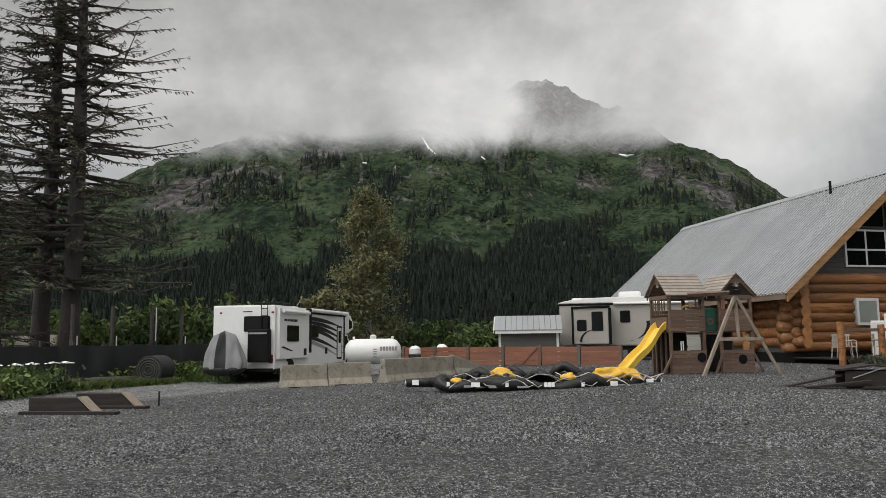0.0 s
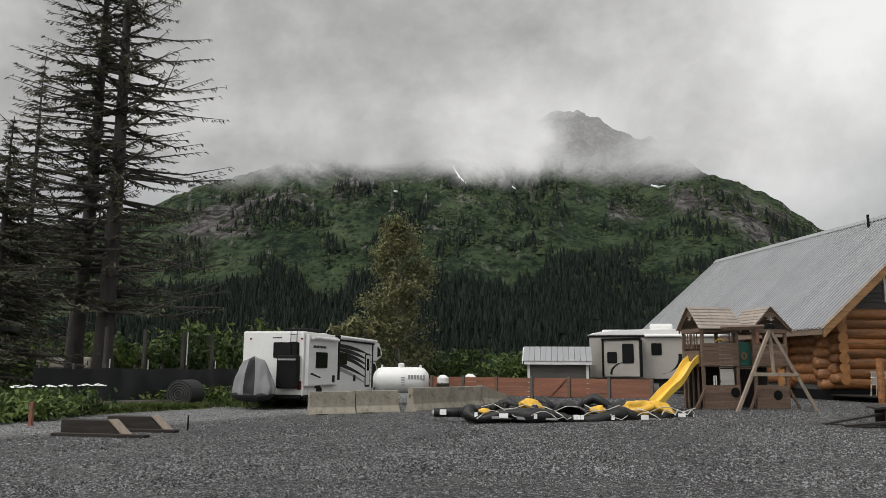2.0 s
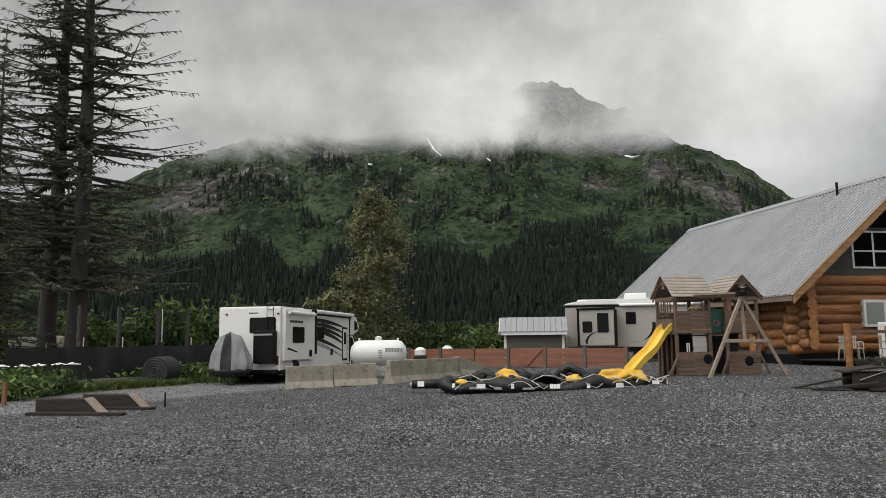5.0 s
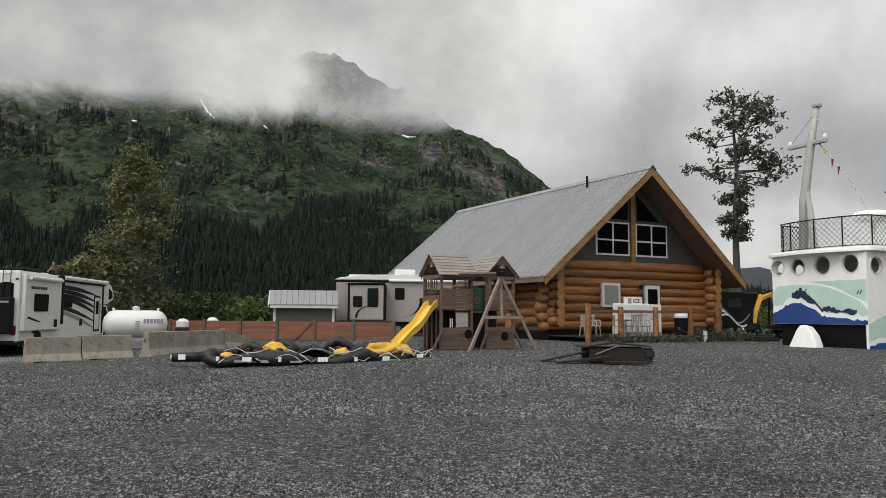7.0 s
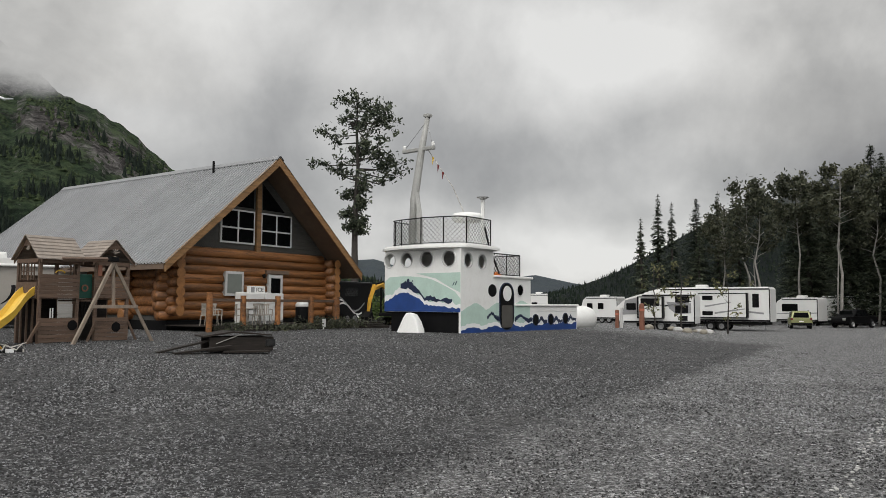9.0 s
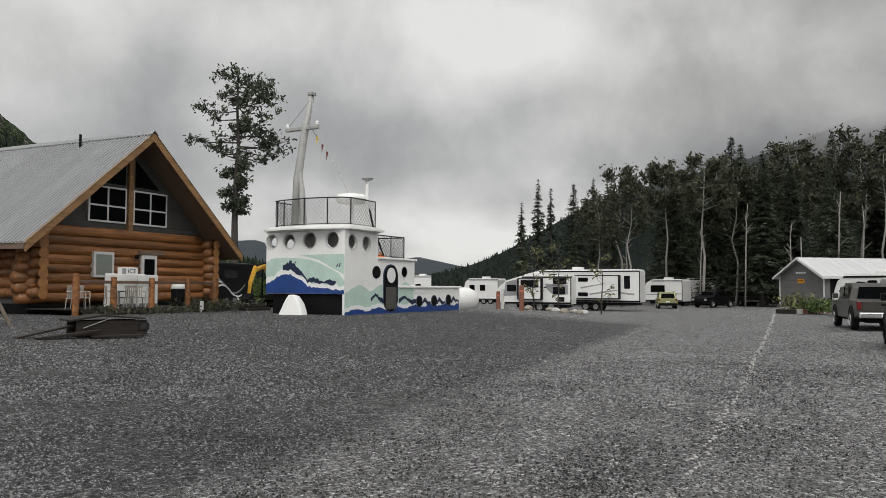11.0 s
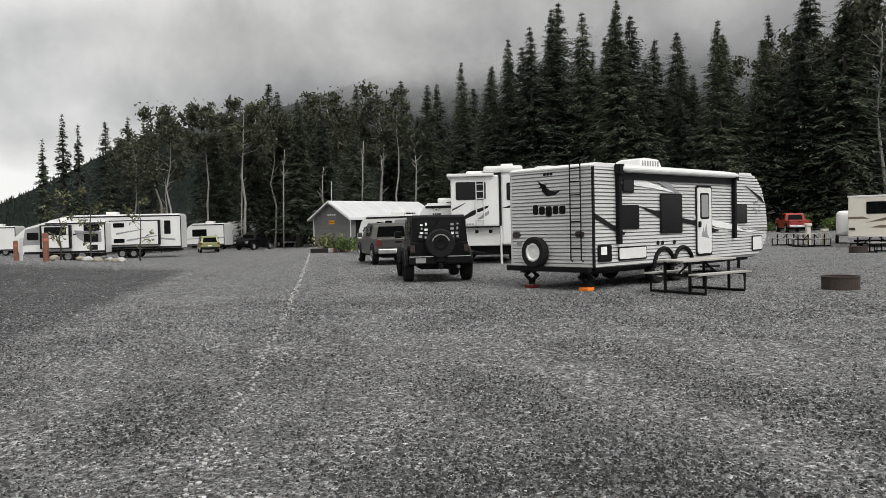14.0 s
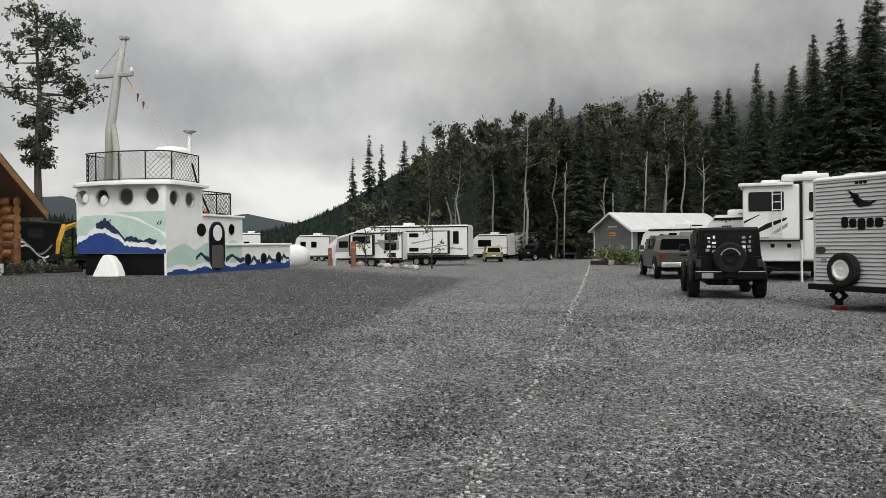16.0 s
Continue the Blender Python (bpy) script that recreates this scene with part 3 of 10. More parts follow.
def lathe(prof, seg=24, bm=None, m=None, ring=False):
    """A turned body: (radius, height) pairs round the z axis. ring: closed on itself, like a tyre, with a hole in the middle."""
    own = bmesh.new()
    rings = [[own.verts.new((r * math.cos(2 * math.pi * k / seg), r * math.sin(2 * math.pi * k / seg), z)) for k in range(seg)] for r, z in prof]
    for a, b in zip(rings, rings[1:] + (rings[:1] if ring else [])):
        for k in range(seg):
            own.faces.new((a[k], a[(k + 1) % seg], b[(k + 1) % seg], b[k]))
    if not ring:
        own.faces.new(rings[0])
        own.faces.new(rings[-1])
    return merge(own, bm, m)


def words(name, text, size, m, material, parent, depth=0.004, squeeze=1.0):
    """Raised lettering as a mesh; m: pose with x along the line and y up the letters."""
    cu = bpy.data.curves.new(name, "FONT")
    cu.body, cu.size, cu.extrude, cu.align_x, cu.align_y = text, size, depth, "CENTER", "CENTER"
    tmp = bpy.data.objects.new("tmp", cu)
    scene.collection.objects.link(tmp)
    me = bpy.data.meshes.new_from_object(tmp.evaluated_get(bpy.context.evaluated_depsgraph_get()))
    bpy.data.objects.remove(tmp)
    me.transform(m @ Matrix.Diagonal((squeeze, 1, 1, 1)))
    me.materials.clear()
    me.materials.append(material)
    ob = new(name, me)
    ob.parent = parent
    return ob


def smooth_step(x, a, b):
    t = np.clip((np.asarray(x, dtype=float) - a) / (b - a), 0, 1)
    return t * t * (3 - 2 * t)


def ground_z(x, y):
    """The height of the ground: a heap of gravel with the house and the boat on it, a gentle rise and fall far off."""
    x, y = np.asarray(x, dtype=float), np.asarray(y, dtype=float)
    z = 0.47 * smooth_step(y - (4 + 0.28 * x), 0, 12) * smooth_step(x, -7, 8) * (1 - smooth_step(x, 36, 48)) * (1 - smooth_step(y, 80, 120))
    z = z + 0.1 * smooth_step(x, 8, 16) * (1 - smooth_step(y, 2, 10))
    z = z + 0.35 * smooth_step(x, 45, 75) * (1 - smooth_step(y, 12, 20)) - 0.35 * smooth_step(x, 38, 60) * smooth_step(y, 13, 21)
    return z


def gz(x, y):
    return float(ground_z(x, y))


def spot(x, y, turn=0.0, dz=0.0):
    return pose(x, y, gz(x, y) + dz, 0, 0, turn)


# ---- ground, mountains, clouds ----
near = np.arange(-70, 130.1, 1.0)
g = 1.28 ** np.arange(1, 17)
lines_x = np.concatenate([-70 - 4 * g[::-1] * 1.0, near, 130 + 4 * g])
near_y = np.arange(-60, 110.1, 1.0)
lines_y = np.concatenate([-60 - 4 * g[::-1], near_y, 110 + 4 * g])
lines_x[0], lines_x[-1], lines_y[0], lines_y[-1] = -4000, 4000, -4000, 4000
gx, gy = np.meshgrid(lines_x, lines_y)
rng = np.random.default_rng(3)
bumps = 0.012 * rng.uniform(-0.6, 0.6, gx.shape) * (np.abs(gx) < 120) * (np.abs(gy) < 120)
gv = np.stack([gx, gy, ground_z(gx, gy) + bumps], -1).reshape(-1, 3)
nx, ny = len(lines_x), len(lines_y)
ii = (np.arange(ny - 1)[:, None] * nx + np.arange(nx - 1)[None, :]).ravel()
ground = raw("ground", gv, np.stack([ii, ii + 1, ii + nx + 1, ii + nx], 1), M_GROUND, smooth=True)
tagged(ground, "dark grey crushed gravel yard with a paler packed drive", "ground", kind="structure")


def profile(az, knots):
    a = np.array([k[0] for k in knots])
    e = np.array([k[1] for k in knots])
    o = np.argsort(a)
    return np.interp(az, a[o], e[o])


def fractal(x, y, scale, octaves=5, seed=0.0):
    """Ridged noise on arrays."""
    h, amp, tot = np.zeros_like(x), 1.0, 0.0
    for o in range(octaves):
        f = scale * 2 ** o
        h += amp * np.vectorize(lambda p, q: noise.noise((p * f + seed, q * f - seed, seed)))(x, y)
        tot += amp
        amp *= 0.5
    return h / tot


def mountain(name, knots, r0, r1, r2, material, label, nu=220, nr=70, rough=0.12, seed=0.0, power=1.0, jag=0.0):
    """A mountain seen from the yard: it rises from r0 to its crest at r1 and falls away to r2. knots: azimuth (to the left of north), elevation of the crest."""
    az0, az1 = min(k[0] for k in knots), max(k[0] for k in knots)
    az = np.linspace(az0, az1, nu)
    s = np.linspace(0, 1.25, nr)
    A, S = np.meshgrid(az, s)
    R = r0 + (r1 - r0) * S
    crest = np.tan(np.radians(profile(az, knots))) * r1
    crest = crest * (1 + jag * np.array([noise.noise((a * 0.9, seed, 0.0)) + 0.6 * noise.noise((a * 2.3, seed, 4.0)) + 0.3 * noise.noise((a * 5.7, seed, 8.0)) for a in az]))
    X, Y = -np.sin(np.radians(A)) * R, np.cos(np.radians(A)) * R
    n = fractal(X, Y, 1 / (r1 * 0.22), 6, seed)
    rise = np.where(S <= 1, np.clip(S, 0, 1) ** power, 1 - (S - 1) * 1.6)
    H = crest[None, :] * (rise + rough * n * np.sin(np.pi * np.clip(S, 0, 1)) + rough * 0.12 * n)
    H = np.where(S == 0, -5, H)
    v = np.stack([X, Y, H], -1).reshape(-1, 3)
    i = (np.arange(nr - 1)[:, None] * nu + np.arange(nu - 1)[None, :]).ravel()
    ob = raw(name, v, np.stack([i, i + nu, i + nu + 1, i + 1], 1), material, smooth=True)
    tagged(ob, label, "mountain", kind="structure")
    return X, Y, H, S, A


MAIN = [(62, 3), (50, 5), (38, 8), (30, 9.5), (24.8, 10.9), (21, 12.9), (14, 15.4), (8, 17), (0, 18), (-6, 16.5), (-11, 14.2), (-12.7, 13.6), (-14.2, 13.5), (-15, 14.1), (-17, 14.1), (-19.2, 13.2), (-21.7, 11.8), (-24.4, 9.5), (-30, 5.8), (-35, 3.4), (-40, 1.6), (-44, 0.4)]
PEAK = [(12, 9), (2, 15), (-3, 18.6), (-5.5, 18.9), (-8.2, 19.1), (-10, 18.2), (-12.5, 16.7), (-13.2, 17.0), (-15.1, 15.8), (-17, 14), (-24, 8)]
EAST = [(-46, 0.2), (-51, 0.8), (-54, 1.5), (-56.6, 2.4), (-58.5, 3.4), (-62.1, 5.4), (-65.7, 7.0), (-70, 8.0), (-75, 9.2), (-82, 11.5), (-90, 13.5), (-100, 14.5), (-108, 14), (-116, 14.5), (-130, 12), (-150, 6)]
FAR = [(-28, 1), (-36, 3.3), (-39, 3.5), (-43, 2.2), (-48, 1.9), (-51, 2.35), (-54, 1.7), (-60, 0.8)]
FOOT, CREST = 850, 1500


def slope_at(az, el):
    """About where the main mountain's face shows at this azimuth and elevation."""
    crest = math.tan(radians(float(profile(np.array([az]), MAIN)[0]))) * CREST
    t = math.tan(radians(el))
    q = min(1.0, FOOT * t / (crest - (CREST - FOOT) * t)) if crest > (CREST - FOOT) * t else 1.0
    r = FOOT + (CREST - FOOT) * q
    return (-math.sin(radians(az)) * r, math.cos(radians(az)) * r, crest * q)


M_MAIN = mountain_mat("green_alpine_slope", 360, 0.0, ((slope_at(18.6, 11.0), 92), (slope_at(15.2, 12.0), 62), (slope_at(-20.6, 10.4), 85), (slope_at(-17.2, 12.0), 70), (slope_at(9.5, 13.6), 55), (slope_at(-11.0, 11.6), 36)))
main_grid = mountain("mountain_main", MAIN, FOOT, CREST, 1900, M_MAIN, "green mountain with conifer wood below and rock above", 420, 120, 0.13, 3.1, jag=0.02)
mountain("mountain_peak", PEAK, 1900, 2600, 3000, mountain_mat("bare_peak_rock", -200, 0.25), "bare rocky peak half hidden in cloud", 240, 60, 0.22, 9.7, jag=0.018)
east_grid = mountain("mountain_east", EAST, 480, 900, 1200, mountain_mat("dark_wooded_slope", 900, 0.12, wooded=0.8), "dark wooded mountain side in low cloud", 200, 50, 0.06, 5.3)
mountain("mountain_far", FAR, 2200, 3400, 3600, mountain_mat("far_hazed_slope", 3000, 0.85), "distant mountain across the valley, coloured blue-grey for haze", 80, 20, 0.06, 1.3)


def cloud_sheet(name, az0, az1, r, z0, z1, material, label):
    n = 48
    a = np.radians(np.linspace(az0, az1, n))
    zs = np.linspace(z0, z1, 6)
    A, Z = np.meshgrid(a, zs)
    v = np.stack([-np.sin(A) * r, np.cos(A) * r, Z], -1).reshape(-1, 3)
    i = (np.arange(5)[:, None] * n + np.arange(n - 1)[None, :]).ravel()
    ob = raw(name, v, np.stack([i, i + 1, i + n + 1, i + n], 1), material, smooth=True)
    tagged(ob, label, "cloud", kind="structure")
    ob.visible_shadow = False


def way_of(az, el):
    a, e = radians(az), radians(el)
    return (-math.sin(a) * math.cos(e), math.cos(a) * math.cos(e), math.sin(e))


cloud_sheet("backdrop_cloud_bank", 66, -33, 640, 95, 420, cloud_mat("cloud_bank", 0.247, 0.018, 0.08, (way_of(-9.4, 17.9), 0.085, 0.38), 0.0, 0.78), "grey cloud lying on the mountain top")
cloud_sheet("backdrop_cloud_east", -55, -150, 560, 40, 420, cloud_mat("cloud_east", 0.165, 0.05, 0.1, None, 4.0, 0.9, (0.966, -0.259, 0.0)), "grey cloud hanging on the wooded slope")

# ---- log house ----
HX, HY, HT = 19.5, 31.4, 12.0
HZ = 0.47


def log_bar(bm, p0, p1, r, seg=12, rs=None):
    """A hand-peeled log with a slight taper and bulges."""
    p0, p1 = Vector(p0), Vector(p1)
    n = max(3, int((p1 - p0).length / 0.7))
    pts, rad = [], []
    for i in range(n + 1):
        t = i / n
        pts.append(p0.lerp(p1, t) + Vector((0, 0, rs.uniform(-0.012, 0.012))))
        rad.append(r * rs.uniform(0.95, 1.05))
    return tube(pts, rad, seg, bm)


def log_house():
    rs = random.Random(4)
    h = thing("log_house", pose(HX, HY, HZ, 0, 0, HT), "honey-coloured log house with a grey metal roof and charcoal gable", "house")
    W, D, Y0 = 4.95, 15.6, 1.5           # half width, depth of the walls, set-back under the gable
    n, R = 8, 0.235
    # log courses of the front and the side walls
    for i in range(n):
        z = 0.42 + R + i * 0.405
        spans = [(-W - 0.45 - rs.uniform(0, .2), W + 0.45 + rs.uniform(0, .2))]
        if i >= 6:
            spans = [(-5.0 + 0.4 * (i - 6), 5.0 - 0.4 * (i - 6))]
        if 1.15 < z < 2.6:
            spans = [(spans[0][0], -2.1), (-1.05, 0.55), (1.55, spans[0][1])] if z > 1.5 else [(spans[0][0], 0.55), (1.55, spans[0][1])]
        elif z <= 1.15:
            spans = [(spans[0][0], 0.55), (1.55, spans[0][1])] if z > 0.5 else spans
        for a, b in spans:
            part("log", log_bar(None, (a, Y0, z), (b, Y0, z), R * rs.uniform(0.96, 1.06), 12, rs), M_LOG, h, smooth=True)
        zs = z + 0.2
        if i == n - 1:
            continue
        part("log", log_bar(None, (-W, Y0 - 0.5 - rs.uniform(0, .35), zs), (-W, Y0 + D, zs), R * rs.uniform(0.96, 1.06), 12, rs), M_LOG, h, smooth=True)
        part("log", log_bar(None, (W, Y0 - 0.5 - rs.uniform(0, .35), zs), (W, Y0 + D, zs), R * rs.uniform(0.96, 1.06), 12, rs), M_LOG, h, smooth=True)
        # cross wall butts on the long side
        yb = Y0 + 2.55
        if i < 5:
            e = -W - 0.5 - rs.uniform(0, .3)
            part("log_butt", log_bar(None, (-W + 0.3, yb, z), (e, yb, z), R * 1.02, 12, rs), M_LOG, h, smooth=True)
            part("log_end", cyl((e + 0.005, yb, z), (e - 0.008, yb, z), R * 0.97, seg=14), M_LOGEND, h)
        for sx in (-1, 1):
            part("log_end", cyl((sx * W, Y0 - 0.5 - 0.36, zs), (sx * W, Y0 - 0.5 - 0.375, zs), R * 0.97, seg=14), M_LOGEND, h)
    # inner core behind the logs, closing the gaps
    part("wall_core", box(-W + 0.1, W - 0.1, Y0 + 0.06, Y0 + 0.14, 0.3, 3.4), M_SIDING, h)
    part("wall_core", box(-W - 0.05, -W + 0.05, Y0 + 0.1, Y0 + D, 0.3, 3.6), M_SIDING, h)
    part("wall_core", box(W - 0.05, W + 0.05, Y0 + 0.1, Y0 + D, 0.3, 3.6), M_SIDING, h)
    part("back_wall", prism([(-W, 0), (W, 0), (W, 3.9), (0, 7.9), (-W, 3.9)], Y0 + D, Y0 + D + 0.2), M_SIDING, h)
    part("foundation", box(-W - 0.1, W + 0.1, Y0 - 0.12, Y0 + D, -0.3, 0.42), M_BLACK, h)
    # roof: two slabs under ribbed sheets
    ridge, eave, half, L = 8.18, 2.86, 6.2, 18.7
    sl = (ridge - eave) / half
    for sx in (-1, 1):
        part("roof_deck", prism([(0, ridge - 0.26), (sx * half, eave - 0.26), (sx * half, eave - 0.02), (0, ridge - 0.02)], 0.06, L - 0.06), M_SOFFIT, h)
        part("barge_board", prism([(0, ridge - 0.42), (sx * (half + 0.02), eave - 0.42), (sx * (half + 0.02), eave + 0.0), (0, ridge + 0.0)], -0.02, 0.055, bevel=0.01), M_FASCIA, h, "varnished timber barge board")
        part("eave_board", box(min(sx * half, sx * (half + 0.05)), max(sx * half, sx * (half + 0.05)), 0.06, L, eave - 0.3, eave - 0.02), M_SOFFIT, h)
        # ribbed sheets, 0.9 m wide
        k = 0
        y = -0.05
        while y < L - 0.01:
            y1 = min(y + 0.913, L + 0.05)
            prof = []
            m = 4
            for j in range(m):
                a = y + (y1 - y) * j / m
                w = (y1 - y) / m
                prof += [(a, 0.0), (a + w * 0.62, 0.0), (a + w * 0.68, 0.05), (a + w * 0.92, 0.05)]
            prof += [(y1 - 0.003, 0.0)]
            bm = bmesh.new()
            lo = [bm.verts.new((sx * 0.0, p, ridge + q)) for p, q in prof]
            hi = [bm.verts.new((sx * (half + 0.09), p, eave - 0.09 * sl + q)) for p, q in prof]
            for j in range(len(prof) - 1):
                bm.faces.new((lo[j], lo[j + 1], hi[j + 1], hi[j]))
            part("roof_sheet", bm, M_METALROOF, h)
            y = y1
    part("ridge_cap", prism([(-0.22, ridge - 0.14), (0, ridge + 0.06), (0.22, ridge - 0.14), (0.22, ridge - 0.1), (0, ridge + 0.1), (-0.22, ridge - 0.1)], -0.06, L + 0.06), M_METALROOF, h)
    part("vent_pipe", cyl((-0.5, 4.2, ridge - 0.6), (-0.5, 4.2, ridge + 0.16), 0.06), M_BLACK, h)
    # gable filled with dark boards
    gy = Y0 - 0.02
    i = 0
    z = 3.42
    while z < 7.6:
        z1 = min(z + 0.19, 7.8)
        hw = (ridge - 0.3 - z1) / sl
        hw0 = (ridge - 0.3 - z) / sl
        if hw0 > 0.05:
            part("siding_board", prism([(-hw0, z), (hw0, z), (max(hw, 0.02), z1 - 0.008), (-max(hw, 0.02), z1 - 0.008)], gy, gy + 0.1 + 0.0), M_SIDING, h)
        z = z1
    part("king_post", box(-0.14, 0.14, gy - 0.16, gy - 0.01, 3.4, 7.55, 0.02), M_FASCIA, h, "honey-coloured gable post")
    # gable windows: two pairs of lights with a raked pane over them
    for sx in (-1, 1):
        w = part("gable_window", prism([(sx * 0.2, 4.0), (sx * 2.28, 4.0), (sx * 2.28, 5.62), (sx * 0.2, 5.62)], gy - 0.075, gy - 0.004), M_TRIMW, h, "white two-light gable window")
        for j in range(2):
            x0 = sx * (0.28 + j * 1.0)
            x1 = sx * (0.28 + j * 1.0 + 0.9)
            a, b = min(x0, x1), max(x0, x1)
            part("pane", box(a, b, gy - 0.082, gy - 0.06, 4.08, 4.7), M_GLASSD, w)
            part("pane", box(a, b, gy - 0.082, gy - 0.06, 4.78, 5.54), M_GLASSD, w)
        t = part("raked_window", prism([(sx * 0.2, 5.68), (sx * 1.98, 5.68), (sx * 0.2, 7.22)], gy - 0.07, gy - 0.004), M_SIDING, h, "dark-framed triangular gable window")
        part("pane", prism([(sx * 0.28, 5.76), (sx * 1.76, 5.76), (sx * 0.28, 7.04)], gy - 0.078, gy - 0.06), M_GLASSD, t)
    # lower window and door
    w = part("window", box(-2.12, -1.03, Y0 - 0.34, Y0 + 0.1, 1.52, 2.66, 0.01), M_TRIMW, h, "white-framed window with a drawn blind")
    part("pane", box(-2.0, -1.15, Y0 - 0.348, Y0 - 0.33, 1.64, 2.54), M_CURTAIN, w)
    part("lintel", box(0.4, 1.95, Y0 - 0.33, Y0 + 0.0, 2.62, 2.8, 0.02), M_SOFFIT, h)
    d = part("door", box(0.58, 1.52, Y0 - 0.3, Y0 + 0.1, 0.5, 2.6, 0.01), M_TRIMW, h, "white half-glazed door")
    part("pane", box(0.74, 1.36, Y0 - 0.308, Y0 - 0.29, 1.6, 2.42), M_GLASSD, d)
    part("handle", cyl((0.66, Y0 - 0.34, 1.45), (0.66, Y0 - 0.3, 1.45), 0.03), M_CHROME, d)
    part("wall_lamp", lathe([(0.03, 0), (0.09, 0.04), (0.1, 0.16), (0.04, 0.2)], 10, m=pose(0.25, Y0 - 0.34, 2.4)), M_BLACK, h)
    part("wall_lamp", lathe([(0.03, 0), (0.07, 0.04), (0.08, 0.14), (0.04, 0.18)], 10, m=pose(0.32, gy - 0.1, 3.42)), M_BLACK, h)
    part("wall_box", box(-2.1, -1.92, gy - 0.08, gy, 3.5, 3.7, 0.01), M_BLACK, h)
    for j in range(3):
        part("step", box(3.2, 4.6, -2.6 - 0.28 * j, -2.3 - 0.28 * j, 0.0, 0.32 - 0.1 * j, 0.01), M_TIMBERD, h)
    return h


log_house()


def hloc(x, y, z=0.0, turn=0.0):
    return pose(HX, HY, HZ, 0, 0, HT) @ pose(x, y, z, 0, 0, turn)


def porch_deck():
    d = thing("porch_deck", hloc(0, 0), "low timber porch deck with log posts and rails", "deck")
    for j in range(22):
        part("plank", box(-5.2, 3.2, -1.9 + j * 0.145, -1.762 + j * 0.145, 0.2, 0.24), M_TIMBERD, d)
    part("skirt", box(-5.2, 3.2, -1.95, -1.905, 0.0, 0.24), M_TIMBERD, d)
    xs = (-5.35, -3.6, -1.62, 0.48, 2.2)
    for i, x in enumerate(xs):
        r = 0.13 if i != 4 else 0.19
        bm = cyl((x, -1.75, -0.05), (x, -1.75, 1.5 if i else 1.62), r, r * 0.94, 12)
        part("post", bm, M_LOG, d, smooth=False)
    for a, b in zip(xs, xs[1:]):
        part("rail", box(a + 0.12, b - 0.12, -1.8, -1.7, 1.24, 1.36, 0.015), M_PLAYWOOD, d)
    return d


porch_deck()


def freezer(x, y, w, h):
    f = thing("ice_freezer", hloc(x, y, 0.24), "white ice storage freezer standing on the porch", "freezer", "freezers on the porch")
    part("body", box(-w / 2, w / 2, -0.4, 0.4, 0.0, h, 0.03), M_WHITE, f)
    part("lid", prism([(-0.42, h - 0.45), (-0.4, h - 0.42), (0.4, h + 0.0), (0.4, h + 0.05), (-0.42, h - 0.35)], -w / 2 + 0.03, w / 2 - 0.03, "yz", bevel=0.008), M_TRIMW, f)
    part("handle", box(-0.12, 0.12, -0.45, -0.41, h - 0.62, h - 0.57, 0.01), M_CHROME, f)
    part("base_grille", box(-w / 2 + 0.04, w / 2 - 0.04, -0.412, -0.396, 0.03, 0.16), M_STEEL, f)


freezer(-2.0, -0.35, 1.0, 1.4)
freezer(-0.85, -0.35, 1.1, 1.4)
ice = thing("ice_sign", hloc(-1.5, -0.2, 1.62), "white sign box with black ice lettering on a freezer", "sign")
part("box", box(-0.45, 0.45, -0.12, 0.12, 0.0, 0.34, 0.02), M_WHITE, ice)
words("lettering", "ICE", 0.26, pose(0.12, -0.126, 0.17, 90, 0, 0), M_BLACK, ice, squeeze=1.2)
part("louvre", box(-0.41, -0.2, -0.126, -0.118, 0.05, 0.29), M_DECALG, ice)


def porch_chair(m):
    c = thing("porch_chair", m, "pale tan plastic chair with open arms on the porch", "chair", "chairs on the porch")
    part("seat", prism([(-0.25, 0.42), (0.25, 0.4), (0.25, 0.43), (-0.25, 0.46)], -0.24, 0.24, "yz", bevel=0.008), M_CHAIR, c)
    back = part("backrest", box(-0.24, 0.24, 0.2, 0.23, 0.84, 0.92, 0.01), M_CHAIR, c)
    for j in range(6):
        part("slat", box(-0.22 + j * 0.078, -0.18 + j * 0.078, 0.2, 0.225, 0.44, 0.85, 0.004), M_CHAIR, back)
    for sx in (-1, 1):
        part("arm", tube([(sx * 0.26, 0.22, 0.68), (sx * 0.28, 0, 0.68), (sx * 0.27, -0.24, 0.66), (sx * 0.26, -0.27, 0.4)], 0.022, 6), M_CHAIR, c)
        for y in (-0.24, 0.22):
            part("leg", cyl((sx * 0.24, y, 0.44), (sx * 0.27, y * 1.15, 0), 0.022, 0.018, 8), M_CHAIR, c)


for x, y, a in ((-4.75, -1.0, 20), (-4.2, -0.6, -15), (-3.3, -1.3, 40), (-2.5, -1.35, 160), (-1.95, -1.3, -30)):
    porch_chair(hloc(x, y, 0.24, a))
pt = thing("patio_table", hloc(-2.9, -1.25, 0.24), "round pale tan plastic patio table on the porch", "table")
part("top", lathe([(0.02, 0.69), (0.4, 0.69), (0.42, 0.705), (0.41, 0.72), (0.02, 0.72)], 24), M_CHAIR, pt)
for a in range(4):
    part("leg", cyl((0.26 * math.cos(a * 1.57 + .8), 0.26 * math.sin(a * 1.57 + .8), 0.69), (0.33 * math.cos(a * 1.57 + .8), 0.33 * math.sin(a * 1.57 + .8), 0), 0.02), M_CHAIR, pt)

# ---- tugboat playhouse ----
BX, BY, BT = 22.1, 21.74, 8.3
BZ = 0.42


def bloc(x, y, z=0.0, turn=0.0):
    return pose(BX, BY, BZ, 0, 0, BT) @ pose(x, y, z, 0, 0, turn)


